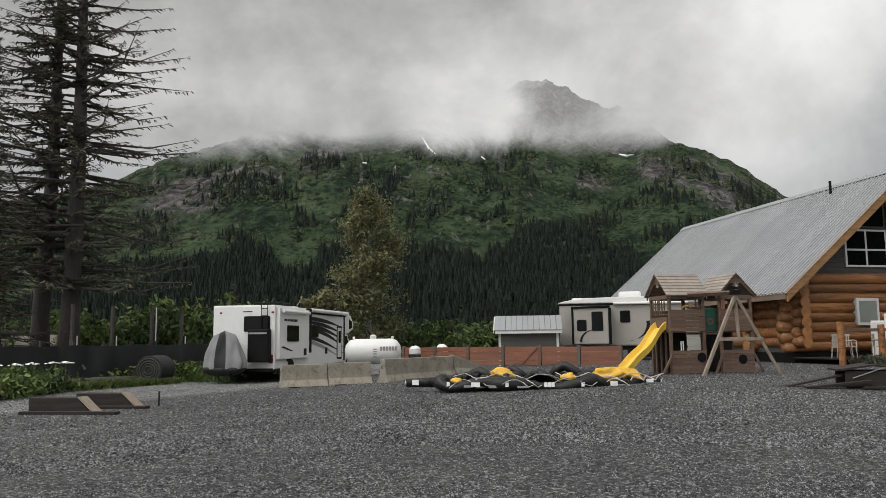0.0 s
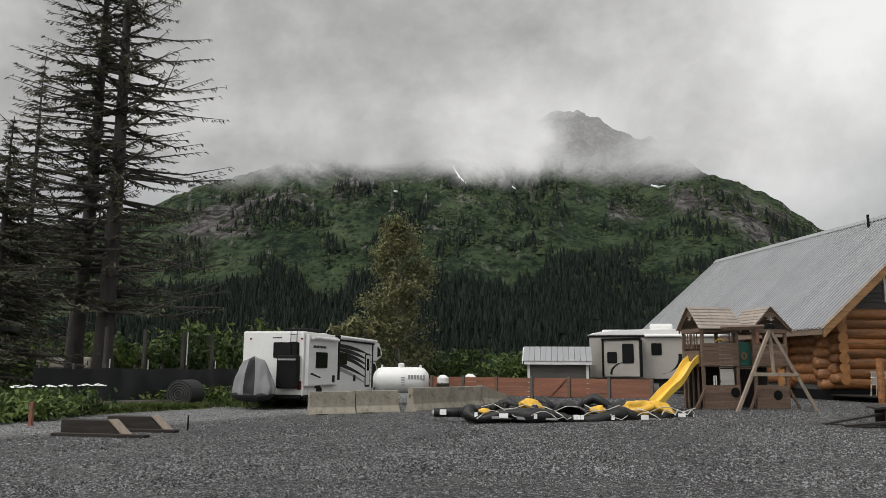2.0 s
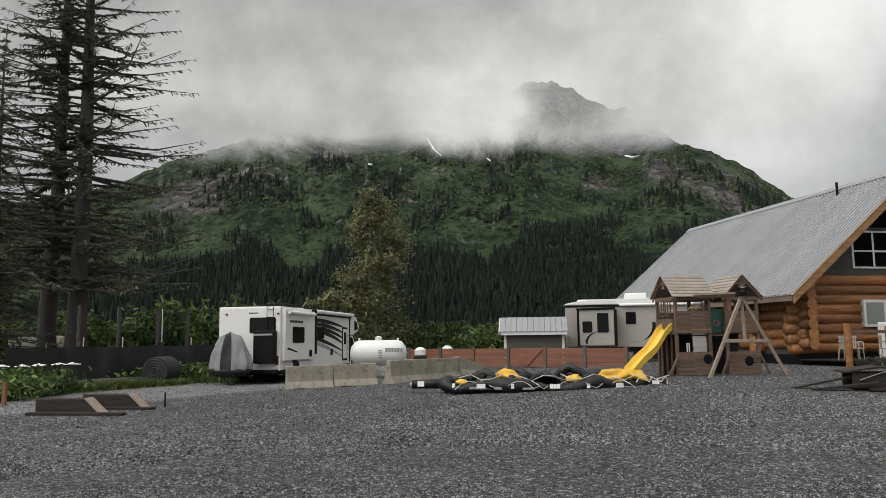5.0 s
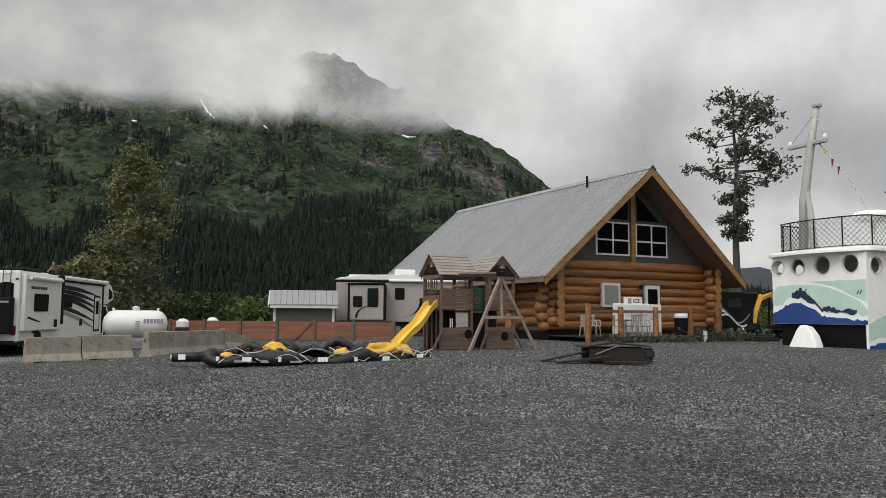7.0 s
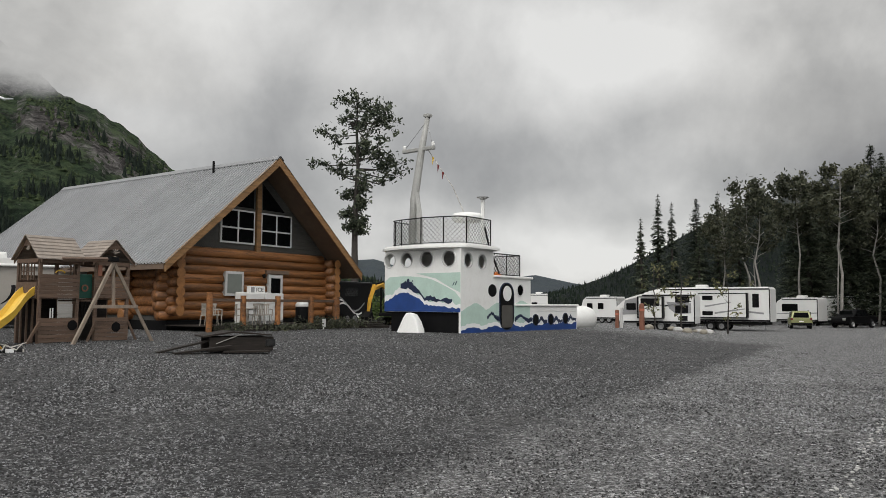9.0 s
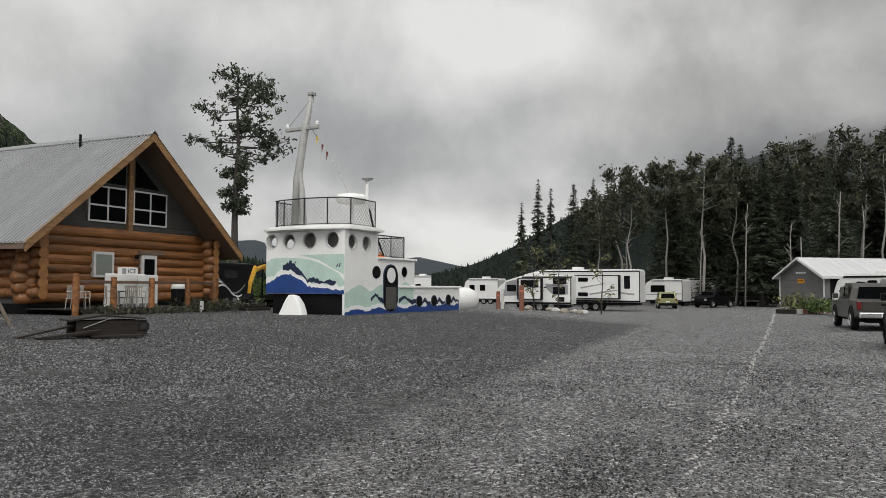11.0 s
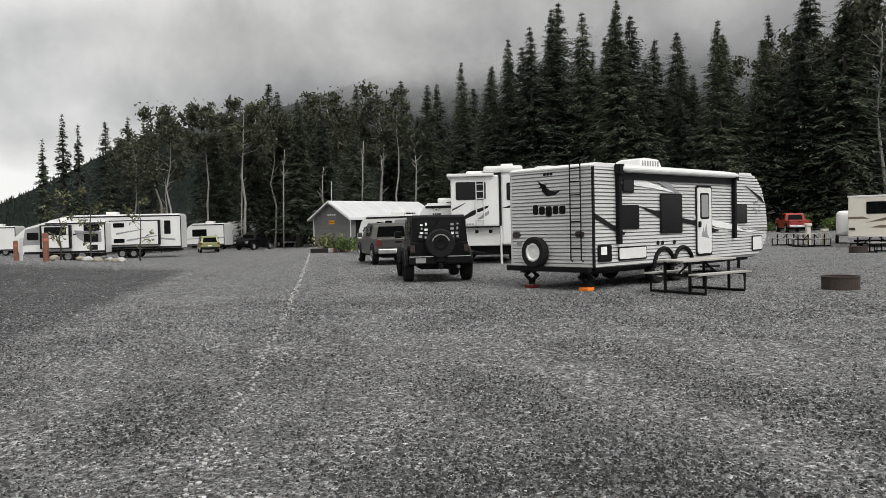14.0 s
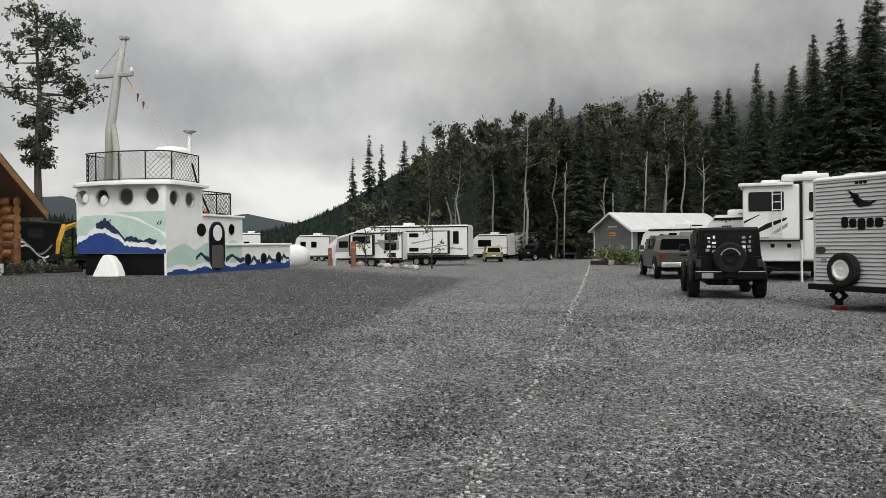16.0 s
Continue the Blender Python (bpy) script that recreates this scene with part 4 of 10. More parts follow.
def ring_disc(cx, cz, r, y0, y1, hole=0.0, seg=20, sx=1.0):
    """A disc, or a ring, standing in the x-z plane."""
    bm = bmesh.new()
    o = [(cx + sx * r * math.cos(2 * math.pi * k / seg), cz + r * math.sin(2 * math.pi * k / seg)) for k in range(seg)]
    if not hole:
        return prism(o, y0, y1, bm=bm)
    i = [(cx + sx * hole * math.cos(2 * math.pi * k / seg), cz + hole * math.sin(2 * math.pi * k / seg)) for k in range(seg)]
    q = [[bm.verts.new((x, y, z)) for x, z in pts] for pts, y in ((o, y0), (i, y0), (i, y1), (o, y1))]
    for k in range(seg):
        n = (k + 1) % seg
        for a in range(4):
            A, B = q[a], q[(a + 1) % 4]
            bm.faces.new((A[k], A[n], B[n], B[k]))
    return bm


TOFRONT = Matrix(((0, 1, 0, 0), (-1, 0, 0, 0), (0, 0, 1, 0), (0, 0, 0, 1)))  # x-z plane figures on to the front wall (x=0), x -> -y


def holed_wall(x0, x1, z0, z1, holes, y0, y1, seg=20):
    """A wall in the x-z plane with round, or slot-shaped, openings right through it. holes: (cx, cz, rx, rz)."""
    bm = bmesh.new()
    cols = sorted(holes)
    edges = [x0] + [(a[0] + a[2] + b[0] - b[2]) / 2 for a, b in zip(cols, cols[1:])] + [x1]
    for k, (cx, cz, rx, rz) in enumerate(cols):
        a, b = edges[k], edges[k + 1]
        ring, rect = [], []
        for s in range(seg):
            t = 2 * math.pi * (s + 0.5) / seg
            c, d = math.cos(t), math.sin(t)
            ring.append((cx + rx * c, cz + rz * d))
            f = min(((b - cx) if c > 0 else (a - cx)) / c if abs(c) > 1e-6 else 1e9, ((z1 - cz) if d > 0 else (z0 - cz)) / d if abs(d) > 1e-6 else 1e9)
            rect.append((cx + f * c, cz + f * d))
        corners = [(b, z1), (a, z1), (a, z0), (b, z0)]
        for y in (y0, y1):
            rv = [bm.verts.new((p, y, q)) for p, q in ring]
            ov = [bm.verts.new((p, y, q)) for p, q in rect]
            cv = [bm.verts.new((p, y, q)) for p, q in corners]
            for s in range(seg):
                n = (s + 1) % seg
                bm.faces.new((rv[s], rv[n], ov[n], ov[s]))
                p, q = rect[s], rect[n]
                for ci, c in enumerate(corners):
                    # a corner between two rays that meet different sides
                    if (abs(p[0] - c[0]) < 1e-5) != (abs(q[0] - c[0]) < 1e-5) and (abs(p[1] - c[1]) < 1e-5) != (abs(q[1] - c[1]) < 1e-5):
                        bm.faces.new((ov[s], ov[n], cv[ci]))
            if y == y0:
                first = rv
            else:
                for s in range(seg):
                    n = (s + 1) % seg
                    bm.faces.new((first[s], first[n], rv[n], rv[s]))
    bmesh.ops.remove_doubles(bm, verts=bm.verts, dist=1e-5)
    return bm


def wave_crest(x0, x1, z0, amp, n, rs, base):
    """A ragged wave band: its outline from x0 to x1, with the crest above base."""
    top = []
    for i in range(n + 1):
        t = i / n
        x = x0 + (x1 - x0) * t
        top.append((x, z0 + amp(t) + rs.uniform(-0.035, 0.045)))
    return [(x0, base)] + top + [(x1, base)]


def figure(name, outline, m, material, parent, y=-0.012, label=""):
    """A painted figure: a thin raised film on a wall."""
    bm = prism(outline, y, y + 0.008, bm=bmesh.new(), m=m)
    bmesh.ops.triangulate(bm, faces=[f for f in bm.faces if len(f.verts) > 4])
    return part(name, bm, material, parent, label)


def tugboat():
    rs = random.Random(8)
    b = thing("tugboat_playhouse", bloc(0, 0), "white tugboat playhouse painted with blue waves, on gravel", "boat")
    I = Matrix.Identity(4)
    W = 4.15
    # wheelhouse, walls with round openings
    side_holes = [(0.52, 3.05, 0.29, 0.29), (1.53, 3.04, 0.29, 0.29)]
    wall = part("wheelhouse_wall", holed_wall(0.0, 2.4, 2.55, 3.52, side_holes, 0.0, 0.09), M_BOATW, b, "white wheelhouse side with portholes")
    part("wheelhouse_wall", holed_wall(0.0, 2.4, 2.55, 3.52, side_holes, W - 0.09, W), M_BOATW, b)
    fh = [(-3.87, 3.2, 0.3, 0.3), (-2.9, 3.2, 0.3, 0.3), (-1.8, 3.2, 0.33, 0.33), (-0.62, 3.14, 0.32, 0.32)]
    bm = holed_wall(-W, 0.0, 2.55, 3.52, [(c + 0.0, 3.12, rx, rz) for c, z, rx, rz in fh], 0.0, 0.09)
    bmesh.ops.transform(bm, matrix=Matrix(((0, 1, 0, 0), (-1, 0, 0, 0), (0, 0, 1, 0), (0, 0, 0, 1))), verts=bm.verts)
    part("front_wall", bm, M_BOATW, b, "white curved-top front with round windows")
    for c, z, rx, rz in fh:
        rb = ring_disc(c, 3.12, rx + 0.045, -0.02, 0.0, rx, 22)
        bmesh.ops.transform(rb, matrix=TOFRONT, verts=rb.verts)
        part("porthole_rim", rb, M_TRIMW, b)
    for c, z, rx, rz in side_holes:
        part("porthole_rim", ring_disc(c, z, rx + 0.045, -0.02, 0.0, rx, 22), M_TRIMW, b)
    bm = box(0.0, 2.4, 0.0, W, 0.9, 2.55, 0.0)
    part("hull_front", bm, M_BOATW, b)
    part("wheelhouse_back", box(2.31, 2.4, 0.09, W - 0.09, 2.55, 3.52), M_BOATW, b)
    part("wheelhouse_floor", box(0.1, 2.3, 0.1, W - 0.1, 2.552, 2.6), M_TIMBERD, b)
    # roof with a brim that bows out over the front
    def brim(out_by, z0, z1, side):
        bm = bmesh.new()
        ring = [(2.5, -side), (0.25, -side)] + [(0.1 - (0.32 + out_by) * math.sin(math.pi * k / 16) ** 0.8, -side + (W + 2 * side) * k / 16) for k in range(17)] + [(0.25, W + side), (2.5, W + side)]
        low = [bm.verts.new((x, y, z0)) for x, y in ring]
        top = [bm.verts.new((x, y, z1)) for x, y in ring]
        bm.faces.new(low)
        bm.faces.new(top[::-1])
        for k in range(len(ring)):
            q = (k + 1) % len(ring)
            bm.faces.new((low[k], top[k], top[q], low[q]))
        return bm
    part("wheelhouse_roof", brim(0.0, 3.52, 3.74, 0.1), M_BOATW, b)
    part("roof_brim", brim(0.3, 3.56, 3.65, 0.26), M_BOATW, b, "white brim bowed over the front windows")
    part("skid", box(0.12, 2.3, 0.1, W - 0.3, -0.1, 0.9), M_BLACK, b, "black skid under the bow")
    # long side of the hull, aft house and stern
    part("hull_side", box(0.0, 10.05, 0.0, 0.1, -0.08, 0.898), M_BOATW, b)
    lows = [(5.91, 0.52, 0.24, 0.24), (7.33, 0.53, 0.24, 0.24), (8.79, 0.56, 0.24, 0.24)]
    dh = [(3.43, 1.12, 0.5, 0.95)]
    part("cabin_wall", box(2.4, 5.5, 0.0, W - 0.1, 0.9, 2.4, 0.02), M_BOATW, b)
    part("cabin_roof", box(2.38, 5.62, -0.08, W, 2.4, 2.5, 0.03), M_BOATW, b)
    part("stern_house", box(5.5, 10.05, 0.0, W - 0.2, 0.9, 1.16, 0.02), M_BOATW, b)
    part("stern_deck", box(4.1, 10.15, -0.07, W - 0.1, 1.16, 1.26, 0.03), M_BOATW, b)
    part("stern_end", box(9.95, 10.05, 0.1, W - 0.2, -0.08, 0.898), M_BOATW, b)
    part("far_side", box(2.4, 9.95, W - 0.3, W - 0.2, -0.08, 0.898), M_BOATW, b)
    for c, z, rx, rz in lows:
        part("porthole_glass", ring_disc(c, z, rx, -0.022, 0.0), M_BLACK, b)
        part("porthole_rim", ring_disc(c, z, rx + 0.04, -0.03, 0.0, rx, 20), M_DARKNAVY, b)
    d = part("door", prism(rounded(2.9, 3.96, 0.14, 2.14, 0.5, 6), -0.035, 0.0), M_BLACK, b, "dark grey round-topped door")
    part("door_frame", prism(rounded(2.83, 4.03, 0.1, 2.2, 0.55, 6), -0.02, 0.0), M_DARKNAVY, b)
    part("door_panel", prism(rounded(3.0, 3.86, 0.22, 1.2, 0.1, 4), -0.045, 0.0), M_SHEDDK, d)
    part("door_window", ring_disc(3.43, 1.72, 0.34, -0.05, 0.0, 0.0, 20, 1.0), M_DECALW, d)
    part("porthole_glass", ring_disc(2.3, 1.83, 0.27, -0.02, 0.0, 0, 20, 1.15), M_BLACK, b)
    part("porthole_glass", ring_disc(4.55, 1.88, 0.24, -0.02, 0.0, 0, 20), M_GLASSD, b)
    part("porthole_rim", ring_disc(4.55, 1.88, 0.29, -0.03, 0.0, 0.24, 20), M_TRIMW, b)
    # painted waves on the front: figures drawn with x from the near corner (0) to the far one (-W)
    F = TOFRONT
    mint = [(-W + 0.01, 2.2)] + [(-W + t * W, 2.42 - 0.32 * (t - 0.25) ** 2 * 3 - 0.75 * max(0, t - 0.62)) for t in [i / 14 for i in range(1, 14)]] + [(-0.01, 1.45), (-0.01, 0.92), (-W + 0.01, 0.92)]
    figure("mint_swell", mint, F, M_MINT, b, -0.006)
    figure("mint_sky", [(-2.35, 2.53), (-0.02, 2.53), (-0.02, 1.7), (-0.6, 1.95), (-1.3, 2.3)], F, M_MINT, b, -0.006)
    navy = wave_crest(-W + 0.01, -0.01, 1.3, lambda t: 0.42 * math.sin(min(1, t / 0.55) * math.pi) ** 1.3 if t < 0.55 else -0.1 - 0.18 * (t - 0.55) * 2, 40, rs, 0.91)
    foam = [(x - 0.0, z + (0.2 + 0.06 * math.sin(x * 9) if 0 < i < len(navy) - 1 else 0)) for i, (x, z) in enumerate(navy)]
    figure("foam", foam, F, M_DECALW, b, -0.012)
    figure("navy_wave", navy, F, M_NAVY, b, -0.018)
    top = navy[2:-2]
    upper = [(x, z + 0.3 + 0.07 * math.sin(x * 7) + rs.uniform(0, 0.09) + 0.22 * math.exp(-((x + 2.75) / 0.28) ** 2)) for x, z in top[8:-3]]
    crest = upper + [(x, z + 0.19 + 0.03 * math.sin(x * 11)) for x, z in reversed(top[8:-3])]
    figure("dark_crest", crest, F, M_DARKNAVY, b, -0.024)
    figure("mint_crest", [(-0.3, 2.0), (-0.22, 2.16), (-0.18, 2.16), (-0.25, 2.0)], F, M_DARKNAVY, b, -0.018)
    figure("mint_crest", [(-0.42, 2.0), (-0.34, 2.14), (-0.3, 2.14), (-0.37, 2.0)], F, M_DARKNAVY, b, -0.018)
    for k in range(9):
        cx, cz = -2.75 + rs.uniform(-0.25, 0.3), 1.98 + rs.uniform(-0.12, 0.28)
        r = rs.uniform(0.03, 0.09)
        figure("spray", [(cx + r * rs.uniform(.5, 1.2) * math.cos(a), cz + r * rs.uniform(.5, 1.2) * math.sin(a)) for a in [j * 0.9 for j in range(7)]], F, M_DARKNAVY, b, -0.022)
    # waves along the side
    mint2 = wave_crest(0.01, 5.4, 0.95, lambda t: 0.28 * math.sin(t * 9) ** 2 + 0.2 * t, 24, rs, 0.0)
    figure("mint_swell", mint2, I, M_MINT, b, -0.006)
    navy2 = wave_crest(0.01, 9.95, 0.16, lambda t: 0.12 * math.sin(t * 20) ** 2 + 0.14 * t, 70, rs, -0.07)
    figure("foam", [(x, z + (0.17 if 0 < i < len(navy2) - 1 else 0)) for i, (x, z) in enumerate(navy2)], I, M_DECALW, b, -0.011)
    figure("navy_wave", navy2, I, M_NAVY, b, -0.0155)
    for a, e, z in ((1.9, 3.0, 0.72), (4.1, 5.6, 0.62), (6.2, 7.0, 0.5), (7.6, 8.5, 0.5), (9.1, 9.9, 0.55)):
        c = wave_crest(a, e, z, lambda t: 0.2 * math.exp(-((t - 0.3) / 0.2) ** 2), 16, rs, z - 0.1)
        c = c[1:-1] + [(x, q - 0.16 - 0.05 * math.sin(x * 5)) for x, q in reversed(c[1:-1])]
        figure("dark_crest", c, I, M_DARKNAVY, b, -0.018)

    # rails: posts, bars and lattice netting
    def railing(name, pts, z0, z1, posts):
        rl = part(name, tube([(x, y, z1) for x, y in pts], 0.025, 6), M_BLACK, b, "black rail with lattice netting")
        part("lower_bar", tube([(x, y, z0 + 0.06) for x, y in pts], 0.015, 6), M_BLACK, rl)
        for k in posts:
            x, y = pts[k]
            part("post", cyl((x, y, z0), (x, y, z1), 0.025, seg=8), M_BLACK, rl)
        bm = bmesh.new()
        dist = [0.0]
        for (x0, y0), (x1, y1) in zip(pts, pts[1:]):
            dist.append(dist[-1] + math.hypot(x1 - x0, y1 - y0))
        total = dist[-1]

        def on(s):
            s = min(max(s, 0), total)
            for k in range(len(pts) - 1):
                if s <= dist[k + 1] + 1e-6:
                    f = (s - dist[k]) / (dist[k + 1] - dist[k])
                    return pts[k][0] + f * (pts[k + 1][0] - pts[k][0]), pts[k][1] + f * (pts[k + 1][1] - pts[k][1])
            return pts[-1]
        hgt, step = z1 - z0 - 0.06, 0.2
        s = -hgt
        while s < total:
            for sg in (1, -1):
                line = []
                for q in range(7):
                    u = s + hgt * q / 6
                    if 0 <= u <= total:
                        x, y = on(u)
                        line.append((x, y, z0 + 0.06 + hgt * (q / 6 if sg > 0 else 1 - q / 6)))
                if len(line) > 1:
                    tube(line, 0.009, 4, bm)
            s += step
        part("netting", bm, M_BLACK, rl)

    arc = [(2.35, 0.12), (1.2, 0.06), (0.5, 0.08), (0.2, 0.3), (0.0, 0.9), (-0.14, 2.0), (0.0, 3.2), (0.2, 3.85), (0.6, 4.08), (2.3, 4.1)]
    railing("wheelhouse_rail", arc, 3.74, 4.88, (0, 2, 4, 5, 6, 8, 9))
    railing("cabin_rail", [(2.5, 0.12), (3.6, 0.1), (4.7, 0.1), (4.75, 3.6)], 2.5, 3.46, (0, 1, 2, 3))
    # mast
    mt = part("mast", tube([(1.5, 3.55, 3.64), (1.6, 3.5, 6.0), (1.85, 3.3, 8.3), (2.05, 3.1, 9.9)], [0.16, 0.19, 0.16, 0.11], 12), M_MAST, b, "white mast with a crossbar", smooth=True)
    part("mast_leg", tube([(1.3, 2.85, 3.64), (1.5, 3.12, 5.2), (1.62, 3.36, 6.3)], [0.15, 0.14, 0.1], 8), M_MAST, mt)
    part("crossbar", box(1.75, 1.95, 2.55, 4.4, 8.28, 8.44, 0.03), M_MAST, mt)
    part("mast_cap", box(1.9, 2.2, 2.95, 3.25, 9.88, 10.02, 0.02), M_MAST, mt)
    for y in (2.62, 4.32):
        part("lamp", lathe([(0.05, 0), (0.08, 0.04), (0.08, 0.16), (0.03, 0.2)], 10, m=pose(1.85, y, 8.44)), M_BOATW, mt)
        part("stay", tube([(1.85, y, 8.44), (2.0, 3.12, 9.7)], 0.014, 4), M_STEEL, mt)
    part("yellow_band", cyl((1.88, 3.26, 8.55), (1.91, 3.24, 8.8), 0.13, 0.125), M_YELLOW, mt)
    ropes = [(2.0, 3.0, 8.3), (2.15, 2.4, 7.4), (2.3, 1.8, 6.5), (2.4, 1.4, 5.6), (2.4, 1.2, 5.2)]
    st = part("signal_line", tube(ropes, 0.02, 4), M_ROPE, mt)
    for k, (f, c) in enumerate(((0.15, M_YELLOW), (0.36, M_RED), (0.55, M_RED))):
        p = Vector(ropes[0]).lerp(Vector(ropes[2]), f * 1.0)
        part("pennant", prism([(p.y, p.z), (p.y - 0.12, p.z - 0.1), (p.y - 0.02, p.z - 0.42)], p.x - 0.006, p.x + 0.006, "yz"), c, st)
    mt.matrix_basis = Matrix.Translation((0.0, 0.33, 0.0))
    # radar dome, horn, brace, light
    part("radar_leg", cyl((2.1, 1.2, 3.64), (2.1, 1.2, 5.0), 0.1), M_BOATW, b)
    part("radar_dome", lathe([(0.1, 4.9), (0.62, 4.98), (0.68, 5.1), (0.68, 5.22), (0.6, 5.34), (0.2, 5.4), (0.02, 5.4)], 24, m=pose(2.1, 1.2, -0.12)), M_BOATW, b, smooth=True)
    part("horn_post", cyl((2.3, 0.5, 3.64), (2.3, 0.5, 5.85), 0.09, 0.08), M_BOATW, b)
    part("horn", lathe([(0.02, 0), (0.06, 0.02), (0.26, 0.12), (0.26, 0.15), (0.05, 0.16)], 12, m=pose(2.3, 0.5, 5.78)), M_STEEL, b)
    part("brace", tube([(2.3, 0.4, 4.6), (2.6, 0.35, 3.7), (3.3, 0.3, 2.6)], 0.045, 6), M_BLACK, b)
    part("beacon", lathe([(0.16, 0), (0.16, 0.1), (0.12, 0.2), (0.03, 0.24)], 12, m=pose(4.2, 1.0, 2.5)), M_ORANGE, b)
    part("hatch_box", box(5.7, 7.4, 1.2, 2.9, 1.26, 1.62, 0.05), M_BOATW, b)
    part("hatch_box", box(6.4, 7.2, 1.6, 2.6, 1.62, 1.8, 0.05), M_BOATW, b)


tugboat()
# the white float that leans on the bow, and the tank past the stern
fl = thing("white_float", bloc(-0.75, 2.0), "white fibreglass float leaning by the boat", "float")
part("shell", prism([(-0.62, -0.06), (0.62, -0.06), (0.36, 0.62), (0.22, 0.84), (-0.05, 0.86), (-0.35, 0.55), (-0.55, 0.2)], -0.25, 0.2, "yz", bevel=0.07, m=pose(0, 0, 0, 0, 12, 0)), M_BOATW, fl, smooth=False)
tk = thing("white_tank", bloc(12.5, 1.4, -0.12), "white plastic tank lying past the stern", "tank")
part("shell", lathe([(0.02, -1.7), (0.5, -1.68), (0.66, -1.5), (0.7, 0.9), (0.62, 1.4), (0.35, 1.65), (0.02, 1.7)], 24, m=pose(0, 0, 0.62, 0, 90, 0)), M_BOATW, tk, smooth=True)
part("cradle", box(-1.2, 1.2, -0.4, 0.4, -0.1, 0.2), M_TIMBERD, tk)

# ---- corrugated travel trailer ----


def wheel(parent, x, y, r, w, side=-1, rim=M_STEEL, label=""):
    """A wheel with its tyre and rim; its axle along y."""
    prof = [(r * 0.55, -w / 2), (r * 0.92, -w / 2), (r, -w * 0.36), (r, w * 0.36), (r * 0.92, w / 2), (r * 0.55, w / 2)]
    wh = part("wheel", lathe(prof, 22, m=pose(x, y, r, 90, 0, 0), ring=True), M_TYRE, parent, label, smooth=False)
    part("rim", lathe([(0.02, 0.0), (r * 0.3, 0.012), (r * 0.36, 0.03), (r * 0.56, 0.02), (r * 0.6, 0.04), (r * 0.6, -0.05), (0.02, -0.05)], 18, m=pose(x, y + side * (w / 2 - 0.02), r, 90 if side < 0 else -90, 0, 0)), rim, wh)
    for k in range(5):
        a = k * 2 * math.pi / 5
        part("bolt", cyl((x + r * 0.24 * math.cos(a), y + side * (w / 2 + 0.015), r + r * 0.24 * math.sin(a)), (x + r * 0.24 * math.cos(a), y + side * (w / 2 - 0.02), r + r * 0.24 * math.sin(a)), r * 0.045, seg=6), M_BLACK, wh)
    return wh


def rv_window(parent, x0, x1, z0, z1, y=0.0, r=0.06, rim=M_BLACK, side=-1, glass=M_GLASSD):
    y0, y1 = (y - 0.018, y) if side < 0 else (y, y + 0.018)
    w = part("window", prism(rounded(x0, x1, z0, z1, r), y0, y1), rim, parent, "dark tinted window")
    y0, y1 = (y - 0.024, y - 0.01) if side < 0 else (y + 0.01, y + 0.024)
    part("pane", prism(rounded(x0 + 0.03, x1 - 0.03, z0 + 0.03, z1 - 0.03, r * 0.8), y0, y1), glass, w)
    return w


def rear_window(parent, y0, y1, z0, z1, x=0.0, r=0.06, glass=M_GLASSD):
    w = part("rear_window", prism(rounded(y0, y1, z0, z1, r), x - 0.018, x, "yz"), M_BLACK, parent, "dark rear window")
    part("pane", prism(rounded(y0 + 0.03, y1 - 0.03, z0 + 0.03, z1 - 0.03, r * 0.8), x - 0.024, x - 0.01, "yz"), glass, w)
    return w


def decal(parent, pts, material, y=0.0, name="stripe"):
    return part(name, prism(pts, y - 0.006, y), material, parent)


def rear_decal(parent, pts, material, x=0.0, name="stripe"):
    return part(name, prism(pts, x - 0.006, x, "yz"), material, parent)


def ladder(parent, y0, y1, z0, z1, x, hook=0.25):
    l = part("ladder", tube([(x - 0.02, y0, z0), (x - 0.09, y0, z0 + 0.05), (x - 0.09, y0, z1), (x + hook, y0, z1 + 0.12)], 0.016, 6), M_BLACK, parent, "black roof ladder")
    part("rail", tube([(x - 0.02, y1, z0), (x - 0.09, y1, z0 + 0.05), (x - 0.09, y1, z1), (x + hook, y1, z1 + 0.12)], 0.016, 6), M_BLACK, l)
    n = int((z1 - z0) / 0.3)
    for i in range(1, n + 1):
        z = z0 + (z1 - z0) * i / (n + 0.5)
        part("rung", cyl((x - 0.09, y0, z), (x - 0.09, y1, z), 0.014, seg=6), M_BLACK, l)


